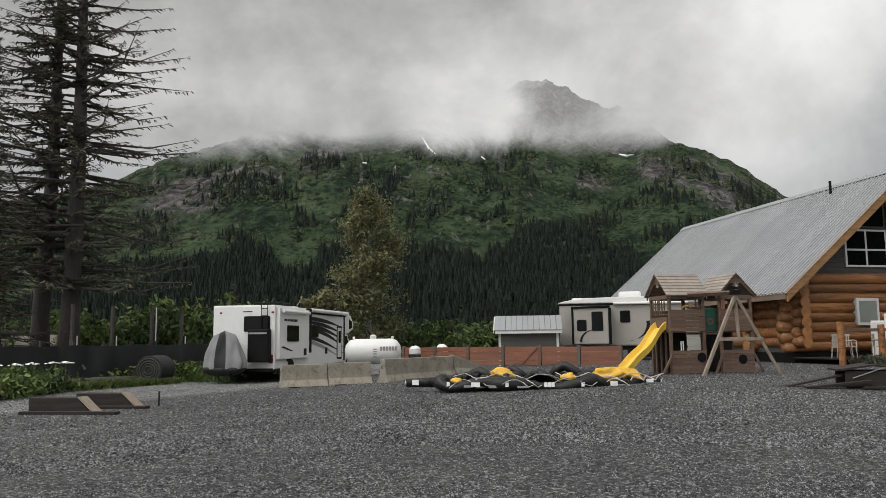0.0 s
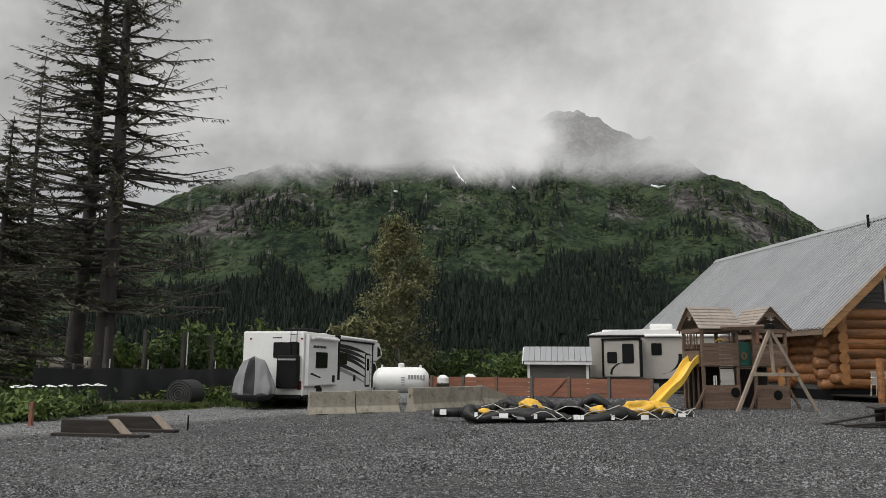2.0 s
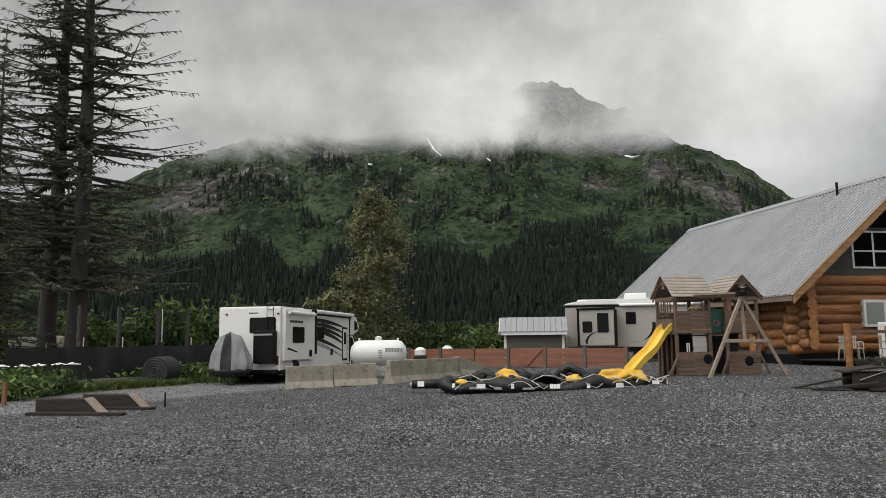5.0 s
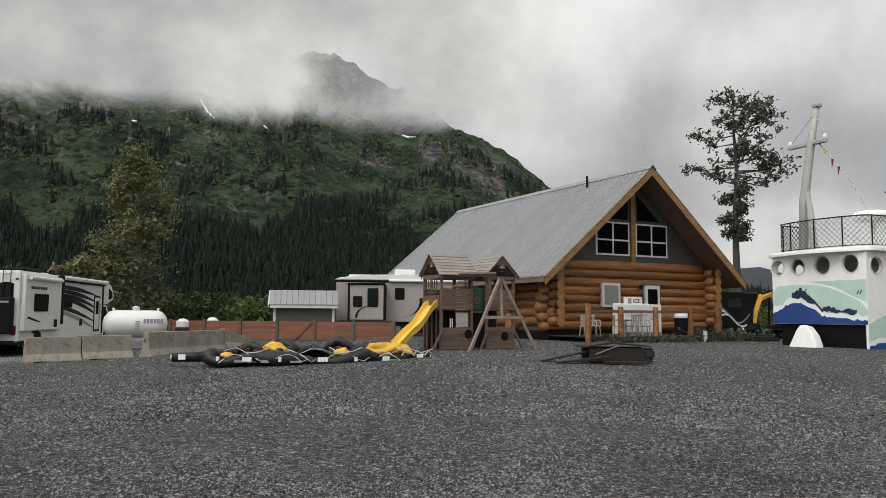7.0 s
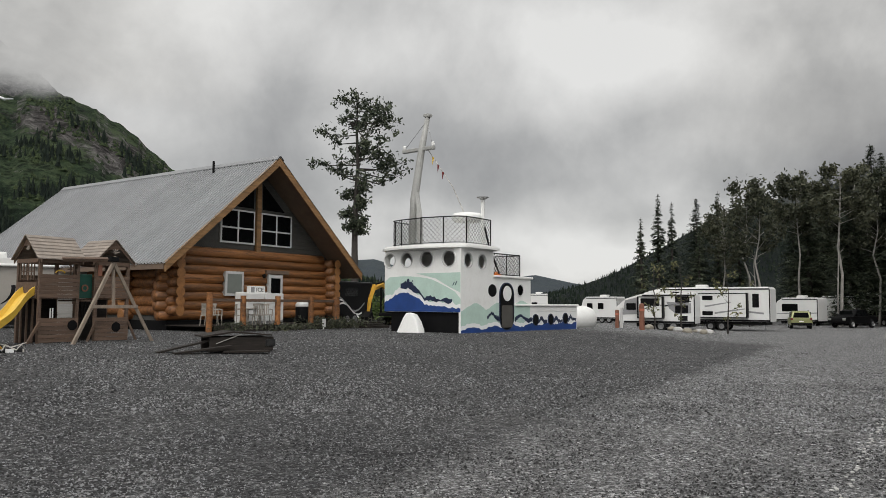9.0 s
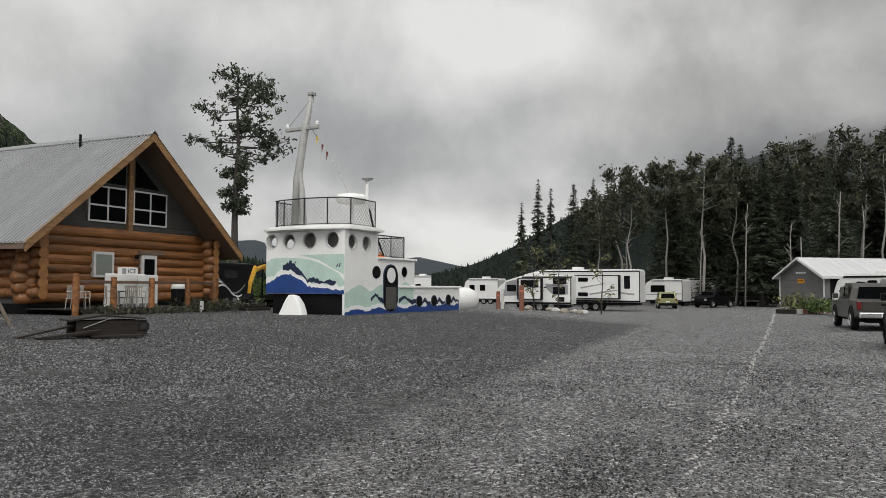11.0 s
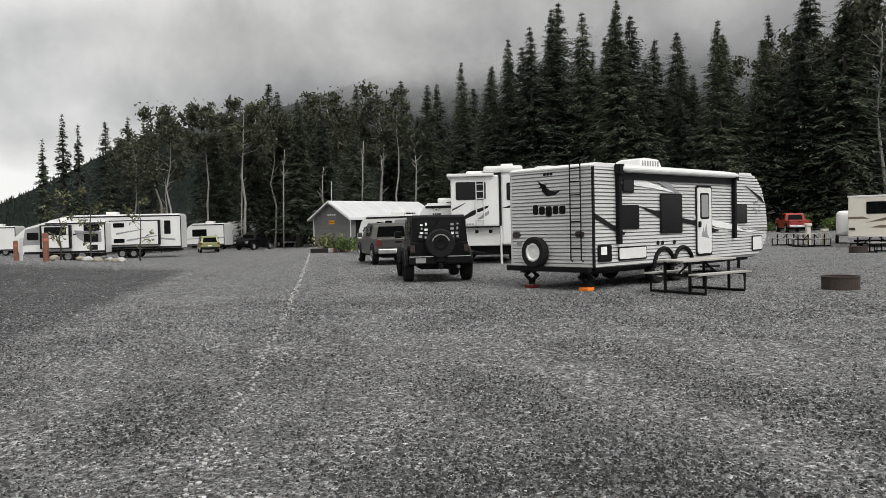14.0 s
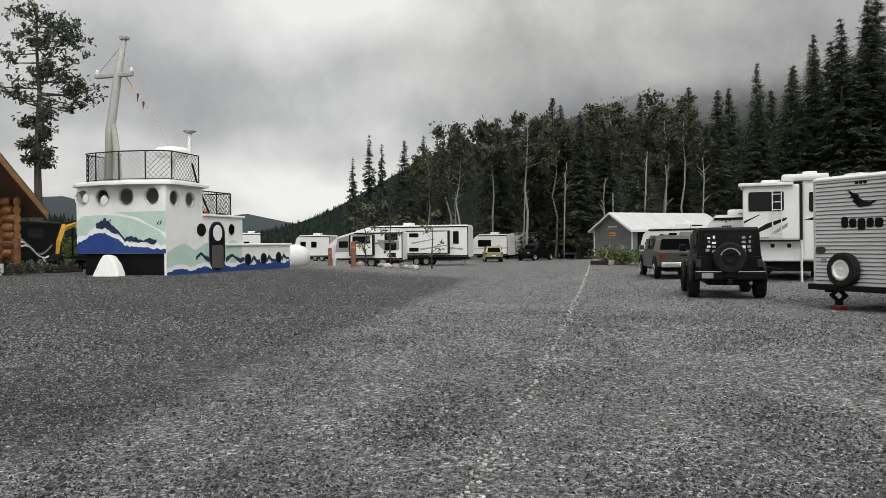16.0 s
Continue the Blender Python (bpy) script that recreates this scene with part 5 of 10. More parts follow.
def travel_trailer():
    S = (16.95, -2.25)
    t = thing("travel_trailer", spot(S[0], S[1], -43.78), "silver-white corrugated travel trailer with black trim, parked on gravel", "trailer")
    z0, z1, W, Lb = 0.52, 2.78, 2.42, 8.55
    # side outline with the rounded nose
    out = [(0.0, z0), (7.75, z0 - 0.06), (8.15, z0 + 0.1), (8.45, 0.95), (8.55, 1.3), (8.45, 1.85), (8.2, 2.4), (7.85, 2.72), (7.6, z1), (0.0, z1)]
    part("body", prism(out, 0.024, W - 0.024), M_DECALG, t, "dull seams behind the siding")
    part("roof", prism([(-0.03, z1 - 0.02), (7.62, z1 - 0.02), (7.5, z1 + 0.06), (0.1, z1 + 0.08), (-0.03, z1 + 0.02)], -0.02, W + 0.02, bevel=0.01), M_WHITE, t)

    def nose(z):
        pts = [(p[1], p[0]) for p in out[1:-1]]
        return float(np.interp(z, [p[0] for p in pts], [p[1] for p in pts]))
    # corrugated lap siding in rows
    n = 27
    h = (z1 - z0) / n
    for i in range(n):
        a = z0 + i * h
        L = nose(a + h / 2) - 0.015
        part("siding_strip", prism([(0.03, a + 0.004), (-0.022, a + h * 0.2), (-0.006, a + h * 0.9), (0.03, a + h - 0.001)], 0.02, L, "yz"), M_ALU, t)
        part("siding_strip", prism([(0.03, a + 0.004), (-0.022, a + h * 0.2), (-0.006, a + h * 0.9), (0.03, a + h - 0.001)], 0.02, W - 0.02), M_ALU, t)
    for x in (0.0,):
        for y in (0.0, W):
            part("corner_trim", box(x - 0.022, x + 0.035, y - 0.022 if y == 0 else y - 0.03, y + 0.03 if y == 0 else y + 0.022, z0, z1, 0.008), M_DECALD if y == 0 else M_ALU, t)
    s = -0.026
    # graphics on the side
    decal(t, [(0.95, 2.42), (1.4, 2.62), (3.6, 2.2), (2.4, 2.32)], M_DECALW, s)
    decal(t, [(2.4, 2.52), (3.0, 2.5), (3.75, 2.16), (3.55, 2.16)], M_DECALG, s)
    decal(t, [(0.0, 1.74), (1.1, 1.3), (1.22, 1.3), (1.12, 1.22), (0.9, 1.26), (0.0, 1.62)], M_DECALD, s)
    decal(t, [(1.75, 1.9), (2.6, 1.62), (4.2, 1.42), (5.3, 1.2), (5.6, 1.24), (4.4, 1.5), (2.7, 1.74)], M_DECALD, s)
    decal(t, [(4.2, 1.62), (5.4, 1.34), (7.4, 1.16), (8.1, 1.22), (7.2, 1.28), (5.6, 1.5)], M_DECALW, s)
    decal(t, [(7.1, 2.5), (8.15, 2.15), (8.3, 2.0), (8.2, 2.02)], M_DECALD, s)
    decal(t, [(6.5, 1.36), (7.0, 1.22), (8.5, 1.2), (8.5, 1.25), (7.1, 1.3)], M_DECALG, s)
    for k in range(6):
        a = k * 1.05
        decal(t, [(7.85 + 0.2 * math.cos(a), 1.88 + 0.16 * math.sin(a)), (7.85 + 0.3 * math.cos(a + .3), 1.88 + 0.24 * math.sin(a + .3)), (7.85 + 0.12 * math.cos(a + .7), 1.88 + 0.1 * math.sin(a + .7))], M_DECALG, s, "emblem")
    # windows, door, hatches
    rv_window(t, 1.08, 1.54, 2.2, 2.62, s)
    rv_window(t, 0.95, 1.74, 1.36, 1.92, s)
    rv_window(t, 2.66, 3.68, 1.22, 2.2, s)
    rv_window(t, 6.45, 7.2, 1.42, 1.96, s)
    part("door_surround", prism(rounded(4.36, 5.2, 0.6, 2.44, 0.1), s - 0.012, s), M_BLACK, t)
    d = part("door", prism(rounded(4.42, 5.14, 0.66, 2.38, 0.08), s - 0.03, s), M_WHITE, t, "white entry door with a window")
    part("door_window", prism(rounded(4.55, 5.0, 1.56, 2.24, 0.06), s - 0.04, s), M_BLACK, d)
    part("pane", prism(rounded(4.6, 4.95, 1.61, 2.19, 0.05), s - 0.046, s - 0.02), M_DECALG, d)
    part("handle", box(4.44, 4.54, s - 0.07, s - 0.03, 1.35, 1.5, 0.01), M_BLACK, d)
    part("emblem", prism([(4.6, 1.1), (4.7, 1.35), (4.76, 1.2), (4.85, 1.42), (4.9, 1.15), (5.0, 1.05), (4.8, 1.1)], s - 0.038, s - 0.02), M_DECALG, d)
    for a, b, c, e, m in ((0.1, 0.62, 0.64, 1.02, M_BLACK), (0.88, 2.05, 0.64, 0.96, M_WHITE), (7.5, 8.12, 0.62, 1.06, M_WHITE)):
        hb = part("hatch", prism(rounded(a, b, c, e, 0.05), s - 0.014, s), M_BLACK, t)
        part("hatch_door", prism(rounded(a + 0.035, b - 0.035, c + 0.035, e - 0.035, 0.04), s - 0.022, s), m, hb)
    part("vent_label", box(0.2, 0.42, s - 0.026, s - 0.01, 0.8, 0.98), M_DECALW, t)
    for x in (2.55, 2.75, 3.3):
        part("outlet", ring_disc(x, 1.0, 0.05, s - 0.02, s), M_BLACK, t)
    # awning in its two black arms
    for x in (0.86, 6.36):
        part("awning_arm", box(x - 0.05, x + 0.07, s - 0.1, s, 1.02, 2.74, 0.01), M_BLACK, t)
        part("awning_end", box(x - 0.08, x + 0.1, s - 0.16, s, 2.6, 2.84, 0.02), M_BLACK, t)
    part("awning_roll", cyl((0.9, s - 0.1, 2.74), (6.4, s - 0.1, 2.74), 0.075, seg=14), M_WHITE, t, "white rolled awning")
    # dark band on the wall: the rolled awning's shadow, put in as colour
    part("awning_shadow_band", box(0.95, 6.3, s - 0.03, s - 0.004, 2.5, 2.66), M_DECALD, t)
    # roof gear
    ac = part("air_conditioner", prism([(3.15, 2.86), (3.22, 3.12), (3.45, 3.18), (4.05, 3.16), (4.22, 2.98), (4.26, 2.86)], 0.85, 1.6, bevel=0.04), M_WHITE, t, "white roof air conditioner")
    for k in range(7):
        part("fin", box(3.28 + k * 0.12, 3.33 + k * 0.12, 0.84, 0.85, 2.9, 3.1), M_DECALG, ac)
    for x, y in ((0.5, 1.9), (4.6, 1.2), (5.9, 1.3)):
        part("roof_vent", box(x, x + 0.4, y - 0.2, y + 0.2, 2.84, 2.93, 0.03), M_WHITE, t)
    # rear: ladder, lettering, bird emblem as plain shapes, lamps, spare wheel, bumper
    ladder(t, 0.26, 0.55, 0.66, 2.9, -0.02)
    for pts in ([(1.45, 2.3), (1.3, 2.42), (1.55, 2.5), (1.2, 2.3), (1.05, 2.26), (0.85, 2.3), (1.05, 2.18), (1.3, 2.16)], [(1.55, 2.36), (1.4, 2.44), (1.6, 2.56), (1.38, 2.36)]):
        rear_decal(t, pts, M_DECALD, -0.018, "emblem")
    for k, (a, w) in enumerate(((1.72, 0.16), (1.53, 0.17), (1.33, 0.18), (1.12, 0.16), (0.93, 0.18))):
        rear_decal(t, rounded(a - w, a, 1.74 - (0.05 if k == 2 else 0), 1.93 + (0.04 if k == 0 else 0), 0.05), M_BLACK, -0.018, "brand_bar")
    for y in (0.36, 2.25):
        part("tail_lamp", prism(rounded(y - 0.12, y + 0.12, 1.2, 1.34, 0.06), -0.04, -0.01, "yz"), M_RUST, t)
    for y in (1.15, 1.25, 1.35):
        part("marker_lamp", prism(rounded(y - 0.04, y + 0.04, 2.64, 2.7, 0.03), -0.03, -0.01, "yz"), M_BLACK, t)
    rear_decal(t, rounded(2.1, 2.25, 1.0, 1.12, 0.01), M_DECALG, -0.018, "label_plate")
    sp = part("spare_wheel", lathe([(0.2, -0.1), (0.33, -0.1), (0.365, -0.06), (0.365, 0.06), (0.33, 0.1), (0.2, 0.1)], 24, m=pose(-0.16, 1.56, 0.86, 0, 90, 0), ring=True), M_TYRE, t, "spare wheel on the bumper")
    part("rim", lathe([(0.02, -0.05), (0.21, -0.05), (0.22, 0.1), (0.17, 0.1), (0.15, 0.06), (0.06, 0.07), (0.02, 0.08)], 18, m=pose(-0.16, 1.56, 0.86, 0, -90, 0)), M_WHITE, sp)
    part("bumper", box(-0.22, -0.08, 0.0, W, 0.42, 0.54, 0.01), M_BLACK, t)
    part("chassis", box(0.0, 7.8, 0.25, 0.4, 0.36, 0.5), M_BLACK, t)
    part("chassis", box(0.0, 7.8, W - 0.4, W - 0.25, 0.36, 0.5), M_BLACK, t)
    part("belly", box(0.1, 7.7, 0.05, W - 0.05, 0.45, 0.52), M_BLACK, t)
    part("step", box(4.5, 5.1, -0.3, -0.05, 0.3, 0.34), M_BLACK, t)
    for x in (2.82, 3.72):
        wheel(t, x, 0.22, 0.36, 0.22)
        wheel(t, x, W - 0.22, 0.36, 0.22, 1)
        part("fender", tube([(x + 0.46 * math.cos(a), -0.03, 0.4 + 0.46 * math.sin(a)) for a in [math.pi * k / 10 for k in range(11)]], 0.055, 8), M_BLACK, t)
    # jacks on their blocks
    for y, m in ((1.85, M_RED), (0.25, M_ORANGE)):
        j = part("stabiliser_jack", prism([(y - 0.22, 0.3), (y, 0.14), (y + 0.22, 0.3), (y + 0.18, 0.34), (y, 0.2), (y - 0.18, 0.34)], 0.0, 0.08, "yz", bm=bmesh.new()), M_BLACK, t)
        part("jack_leg", prism([(y - 0.2, 0.32), (y, 0.46), (y + 0.2, 0.32), (y + 0.16, 0.28), (y, 0.4), (y - 0.16, 0.28)], 0.0, 0.08, "yz"), M_BLACK, j)
        part("jack_pad", box(-0.08, 0.16, y - 0.13, y + 0.13, 0.0, 0.08, 0.02), m, j, "coloured levelling block")
        part("jack_post", box(0.0, 0.1, y - 0.06, y + 0.06, 0.1, 0.2), M_BLACK, j)
    tube_pts = [(8.5, 1.21, 0.5), (9.6, 1.21, 0.48)]
    part("drawbar", tube(tube_pts, 0.06, 6), M_BLACK, t)
    part("drawbar_leg", cyl((9.2, 1.21, 0.0), (9.2, 1.21, 0.7), 0.045), M_BLACK, t)


travel_trailer()


def picnic_table(m, label="picnic table with grey boards on a black frame"):
    t = thing("picnic_table", m, label, "table", "picnic tables")
    for k in range(5):
        part("board", box(-0.95, 0.95, -0.37 + k * 0.15, -0.23 + k * 0.15, 0.72, 0.76, 0.006), M_TABLEG, t)
    for sy in (-1, 1):
        for k in range(2):
            a = sy * 0.62 + (k - 1) * 0.14
            part("bench_board", box(-0.95, 0.95, a, a + 0.13, 0.43, 0.47, 0.006), M_TABLEG, t)
    for sx in (-1, 1):
        part("leg_hoop", tube([(sx * 0.7, -0.75, 0.43), (sx * 0.7, -0.75, 0.03), (sx * 0.7, 0.75, 0.03), (sx * 0.7, 0.75, 0.43)], 0.035, 6), M_BLACK, t)
        part("leg_hoop", tube([(sx * 0.7, -0.34, 0.72), (sx * 0.7, -0.34, 0.03)], 0.035, 6), M_BLACK, t)
        part("leg_hoop", tube([(sx * 0.7, 0.34, 0.72), (sx * 0.7, 0.34, 0.03)], 0.035, 6), M_BLACK, t)
        part("seat_arm", tube([(sx * 0.7, -0.75, 0.42), (sx * 0.7, 0.75, 0.42)], 0.03, 6), M_BLACK, t)
        part("brace", tube([(sx * 0.7, 0, 0.42), (sx * 0.2, 0, 0.71)], 0.025, 6), M_BLACK, t)
    return t

# ---- trees and plants ----


def quads(name, centres, along, across, material, parent, taper=0.35):
    """Many small leaf blades: centre, half-length vector, half-width vector."""
    c, u, v = (np.asarray(a, dtype=np.float32) for a in (centres, along, across))
    n = len(c)
    p = np.stack([c - u - v * 0.8, c - u + v * 0.8, c + u + v * taper, c + u - v * taper], 1).reshape(-1, 3)
    f = np.arange(n * 4).reshape(n, 4)
    return raw(name, p, f, material, parent)


def unit(a):
    return a / np.maximum(np.linalg.norm(a, axis=-1, keepdims=True), 1e-6)


def conifer_crown(rg, H, R, base, levels, per, sprays, size, droop=0.35, gaps=0.12, lean=0.0, width=0.42):
    """Needle sprays on whorls of drooping boughs. Returns the blades and the boughs."""
    C, U, V, boughs = [], [], [], []
    for i in range(levels):
        f = (i + rg.uniform(-0.3, 0.3)) / levels
        f = min(max(f, 0.0), 0.995)
        z = base + (H - base) * f
        L0 = R * (1 - f) ** 0.9 * (0.65 + 0.35 * min(1, f * 6 + 0.35)) + 0.06
        for k in range(per):
            if rg.random() < gaps:
                continue
            a = rg.uniform(0, 2 * math.pi)
            L = L0 * rg.uniform(0.45, 1.15)
            dirn = np.array([math.cos(a), math.sin(a), 0.0])
            rise = rg.uniform(-0.05, 0.25) * (0.3 + f)
            t = np.linspace(0.18, 1.0, sprays) + rg.uniform(-0.05, 0.05, sprays)
            pts = dirn[None, :] * (L * t)[:, None]
            pts[:, 2] = z + L * (rise * t - droop * t ** 1.6 + 0.16 * t ** 4)
            side = np.array([-dirn[1], dirn[0], 0.0])
            sway, lift = rg.uniform(0, 6.28, 2)
            pts += side[None, :] * (0.07 * L * np.sin(t * 4.5 + sway) * t)[:, None]
            pts[:, 2] += 0.045 * L * np.sin(t * 6.0 + lift) * t
            boughs.append((np.array([0, 0, z]), pts[sprays // 2], pts[-1], L))
            for sgn in (-1, 1):
                s = size * (1.15 - 0.55 * t) * rg.uniform(0.7, 1.3, sprays) * min(1.0, 0.22 + 1.5 * (1 - f))
                d = unit(dirn[None, :] * 0.75 + side[None, :] * sgn * rg.uniform(0.35, 1.0, sprays)[:, None] + np.array([0, 0, -0.35])[None, :] + rg.normal(0, 0.16, (sprays, 3)))
                w = unit(np.cross(d, np.array([0, 0, 1.0])[None, :] + rg.normal(0, 0.45, (sprays, 3))))
                C.append(pts + d * (s * 0.75)[:, None] + rg.normal(0, size * 0.2, (sprays, 3)))
                U.append(d * s[:, None])
                V.append(w * (s * width)[:, None])
    return np.concatenate(C), np.concatenate(U), np.concatenate(V), boughs


def conifer(name, m, seed, H, R, base, levels, per, sprays, size, label, material=M_NEEDLE, droop=0.35, gaps=0.12, trunk=0.28, boughs_shown=False, group="", width=0.42):
    rg = np.random.default_rng(seed)
    t = thing(name, m, label, "tree", group)
    tz = [0, 0.1, 0.35, 0.65, 0.9, 1.0]
    bm = tube([(rg.normal(0, 0.02) * H * 0.1 * (k > 0), rg.normal(0, 0.02) * H * 0.1 * (k > 0), H * q - (0.3 if k == 0 else 0)) for k, q in enumerate(tz)], [trunk * 1.25, trunk, trunk * 0.75, trunk * 0.42, trunk * 0.14, 0.02], 10)
    part("trunk", bm, M_BARK, t, smooth=True)
    C, U, V, boughs = conifer_crown(rg, H, R, base, levels, per, sprays, size, droop, gaps, 0.0, width)
    quads("crown", C, U, V, material, t)
    if boughs_shown:
        for a, b, c, L in boughs:
            part("bough", tube([a, b, c], [0.02 + L * 0.012, 0.012 + L * 0.005, 0.008], 5), M_BARK, t)
    return t


def broadleaf(name, m, seed, H, spread, clear, leaves, size, label, material, bark, limbs=14, trunk=0.22, group="", wobble=0.012, clump=0.9, tall=1.0, reach=None):
    """A trunk, rising limbs with twigs, and leaves in uneven clumps round the twig ends."""
    rg = np.random.default_rng(seed)
    t = thing(name, m, label, "tree", group)
    spine = [np.array([0, 0, -0.2])]
    for k in range(1, 7):
        spine.append(np.array([rg.normal(0, wobble) * H, rg.normal(0, wobble) * H, H * 0.93 * k / 6]))
    rad = [trunk * (1 - 0.88 * k / 6) for k in range(7)]
    part("trunk", tube(spine, rad, 9), bark, t, smooth=True)
    tips = []
    for k in range(limbs):
        bm = bmesh.new()
        f = clear + (0.95 - clear) * (k + rg.uniform(0, 1)) / limbs
        i = min(int(f * 6 / 1.0), 5)
        o = spine[i] + (spine[i + 1] - spine[i]) * (f * 6 - i)
        a = rg.uniform(0, 2 * math.pi)
        env = math.sin(math.pi * min(1, max(0.06, (f - clear * 0.6) / (1.08 - clear * 0.6)))) ** 0.8
        L = spread * (reach(f) if reach else 0.35 + 0.75 * env) * rg.uniform(0.6, 1.1)
        e = o + np.array([math.cos(a) * L, math.sin(a) * L, L * rg.uniform(0.35, 0.95) * tall])
        mid = o + (e - o) * 0.5 + np.array([0, 0, -0.08 * L]) + rg.normal(0, 0.06 * L, 3)
        tube([o, mid, e], [trunk * 0.34 * (1 - f * 0.6), trunk * 0.2 * (1 - f * 0.6), 0.012], 5, bm)
        tips += [mid + (e - mid) * q for q in (0.2, 0.6, 1.0)]
        for q in range(3):
            s = mid + (e - mid) * rg.uniform(0, 0.8)
            d = unit(rg.normal(0, 1, 3) + np.array([0, 0, 0.5])) * L * rg.uniform(0.2, 0.45)
            tube([s, s + d], [0.02, 0.008], 4, bm)
            tips.append(s + d)
        part("limb", bm, bark, t)
    tips = np.array(tips)
    n = leaves
    which = rg.integers(0, len(tips), n)
    C = tips[which] + rg.normal(0, 1, (n, 3)) * np.array([clump, clump, clump * 0.8]) * rg.uniform(0.25, 1.0, (n, 1)) * spread * 0.16
    d = unit(rg.normal(0, 1, (n, 3)) + np.array([0, 0, -0.3]))
    w = unit(np.cross(d, rg.normal(0, 1, (n, 3))))
    s = size * rg.uniform(0.6, 1.3, n)
    quads("crown", C, d * s[:, None], w * (s * 0.62)[:, None], material, t, 0.5)
    return t


def polar(az, d):
    return -math.sin(radians(az)) * d, math.cos(radians(az)) * d


def scaled(m, s, sz=None):
    return m @ Matrix.Diagonal((s, s, sz or s, 1))


# wood on the east side: a few kinds built once, then set out in rows
rw = random.Random(21)
kinds_c = []
for k in range(5):
    H = 20.0
    kinds_c.append(conifer("spruce_tree", spot(*polar(-88 - k * 5.3, 92 + 2 * k)), 30 + k, H, (4.0, 4.6, 3.4, 4.2, 5.0)[k], (0.8, 1.6, 2.5, 1.2, 1.0)[k], 66, 9, 9, 0.32, "tall dark green spruce in the wood beside the yard", group="spruces of the wood", droop=(0.3, 0.42, 0.36, 0.5, 0.33)[k], width=0.34))
kinds_t = []
for k in range(2):
    kinds_t.append(conifer("thin_spruce_tree", spot(*polar(-60 - k * 4.1, 98)), 60 + k, 16.0, 1.7, 3.2, 38, 5, 6, 0.36, "thin ragged spruce at the edge of the wood", group="thin spruces of the wood", gaps=0.3))
kinds_b = []
for k in range(4):
    kinds_b.append(broadleaf("cottonwood_tree", spot(*polar(-66 - k * 3.3, 95)), 80 + k, 17.0, (3.2, 2.6, 3.4, 2.8)[k], (0.5, 0.62, 0.45, 0.55)[k], 2600, 0.19, "tall cottonwood with a pale bare trunk and thin crown", M_LEAFG, M_BARKP, 14, 0.17, "cottonwoods of the wood", clump=1.0))
for ob, s in zip(kinds_c, (1.05, 1.1, 1.2, 1.1, 1.15)):
    ob.matrix_world = scaled(ob.matrix_world, s)
for ob in kinds_b:
    ob.matrix_world = scaled(ob.matrix_world, 1.0)
TOPS = [(-57.5, 7.0), (-59, 7.9), (-64, 8.8), (-69, 10.5), (-73, 11.2), (-76, 11.9), (-80, 12.2), (-84, 12.2), (-87, 13.0), (-90, 13.2), (-92.7, 14.5), (-96, 16.3), (-100, 16.6), (-103.7, 14.4), (-108, 13.8), (-112, 16.0), (-116, 15.8), (-124, 14)]


def top_el(az):
    return float(profile(np.array([az]), TOPS)[0])


count = 0
for row, (d0, step, frac) in enumerate(((88, 2.3, 0.98), (97, 2.3, 0.95), (108, 2.5, 1.0), (121, 2.6, 0.97))):
    az = -58.6 - rw.uniform(0, 1)
    while az > -124:
        d = d0 + rw.uniform(-3.5, 3.5)
        e = top_el(az) * frac * rw.uniform(0.68, 1.01)
        h = math.tan(radians(e)) * d + 1.6
        x, y = polar(az, d)
        leafy = -84 < az < -64 and rw.random() < (0.5 if row == 0 else 0.3 if row == 1 else 0.12) or (az < -104 and rw.random() < 0.22)
        if az > -67 and row > 1 or az > -71 and rw.random() < 0.15:
            az -= step
            continue
        if leafy:
            src, base = rw.choice(kinds_b), 17.0
        elif az > -68 and rw.random() < 0.6:
            src, base = rw.choice(kinds_t), 16.0
        else:
            src, base = rw.choice(kinds_c), 20.0
        s = h / base
        sw = s * (rw.uniform(1.05, 1.4) if src in kinds_c else rw.uniform(0.85, 1.1))
        copy_thing(src, Matrix.Translation((x, y, gz(x, y) - 0.1)) @ pose(0, 0, 0, rw.uniform(-1.5, 1.5), rw.uniform(-1.5, 1.5), rw.uniform(0, 360)) @ Matrix.Diagonal((sw / src.matrix_basis.to_scale().x, sw / src.matrix_basis.to_scale().x, s / src.matrix_basis.to_scale().z, 1)))
        count += 1
        az -= step * rw.uniform(0.7, 1.35)

# bare grey snags among them
for az, d, h, r in ((-80.3, 84, 11, 0.16), (-81.8, 85, 9.5, 0.14), (-74.5, 86, 11, 0.13), (-84.4, 84, 10, 0.13), (-71.5, 87, 9, 0.12), (-77.4, 86, 9, 0.12), (-66.5, 88, 8, 0.13)):
    x, y = polar(az, d)
    s = thing("bare_trunk", spot(x, y, rw.uniform(0, 360), -0.1), "pale bare standing trunk at the edge of the wood", "tree", "bare trunks")
    part("trunk", tube([(0, 0, 0), (0.1, 0.05, h * 0.4), (0.05, 0.25, h * 0.8), (0.25, 0.3, h)], [r * 0.7, r * 0.6, r * 0.42, r * 0.2], 8), M_BARKP, s, smooth=True)
    for k in range(5):
        z = h * rw.uniform(0.5, 0.95)
        a = rw.uniform(0, 6.28)
        part("limb", tube([(0.05, 0.2, z), (0.05 + 0.7 * math.cos(a), 0.2 + 0.7 * math.sin(a), z + 0.7)], [0.05, 0.015], 5), M_BARKP, s)

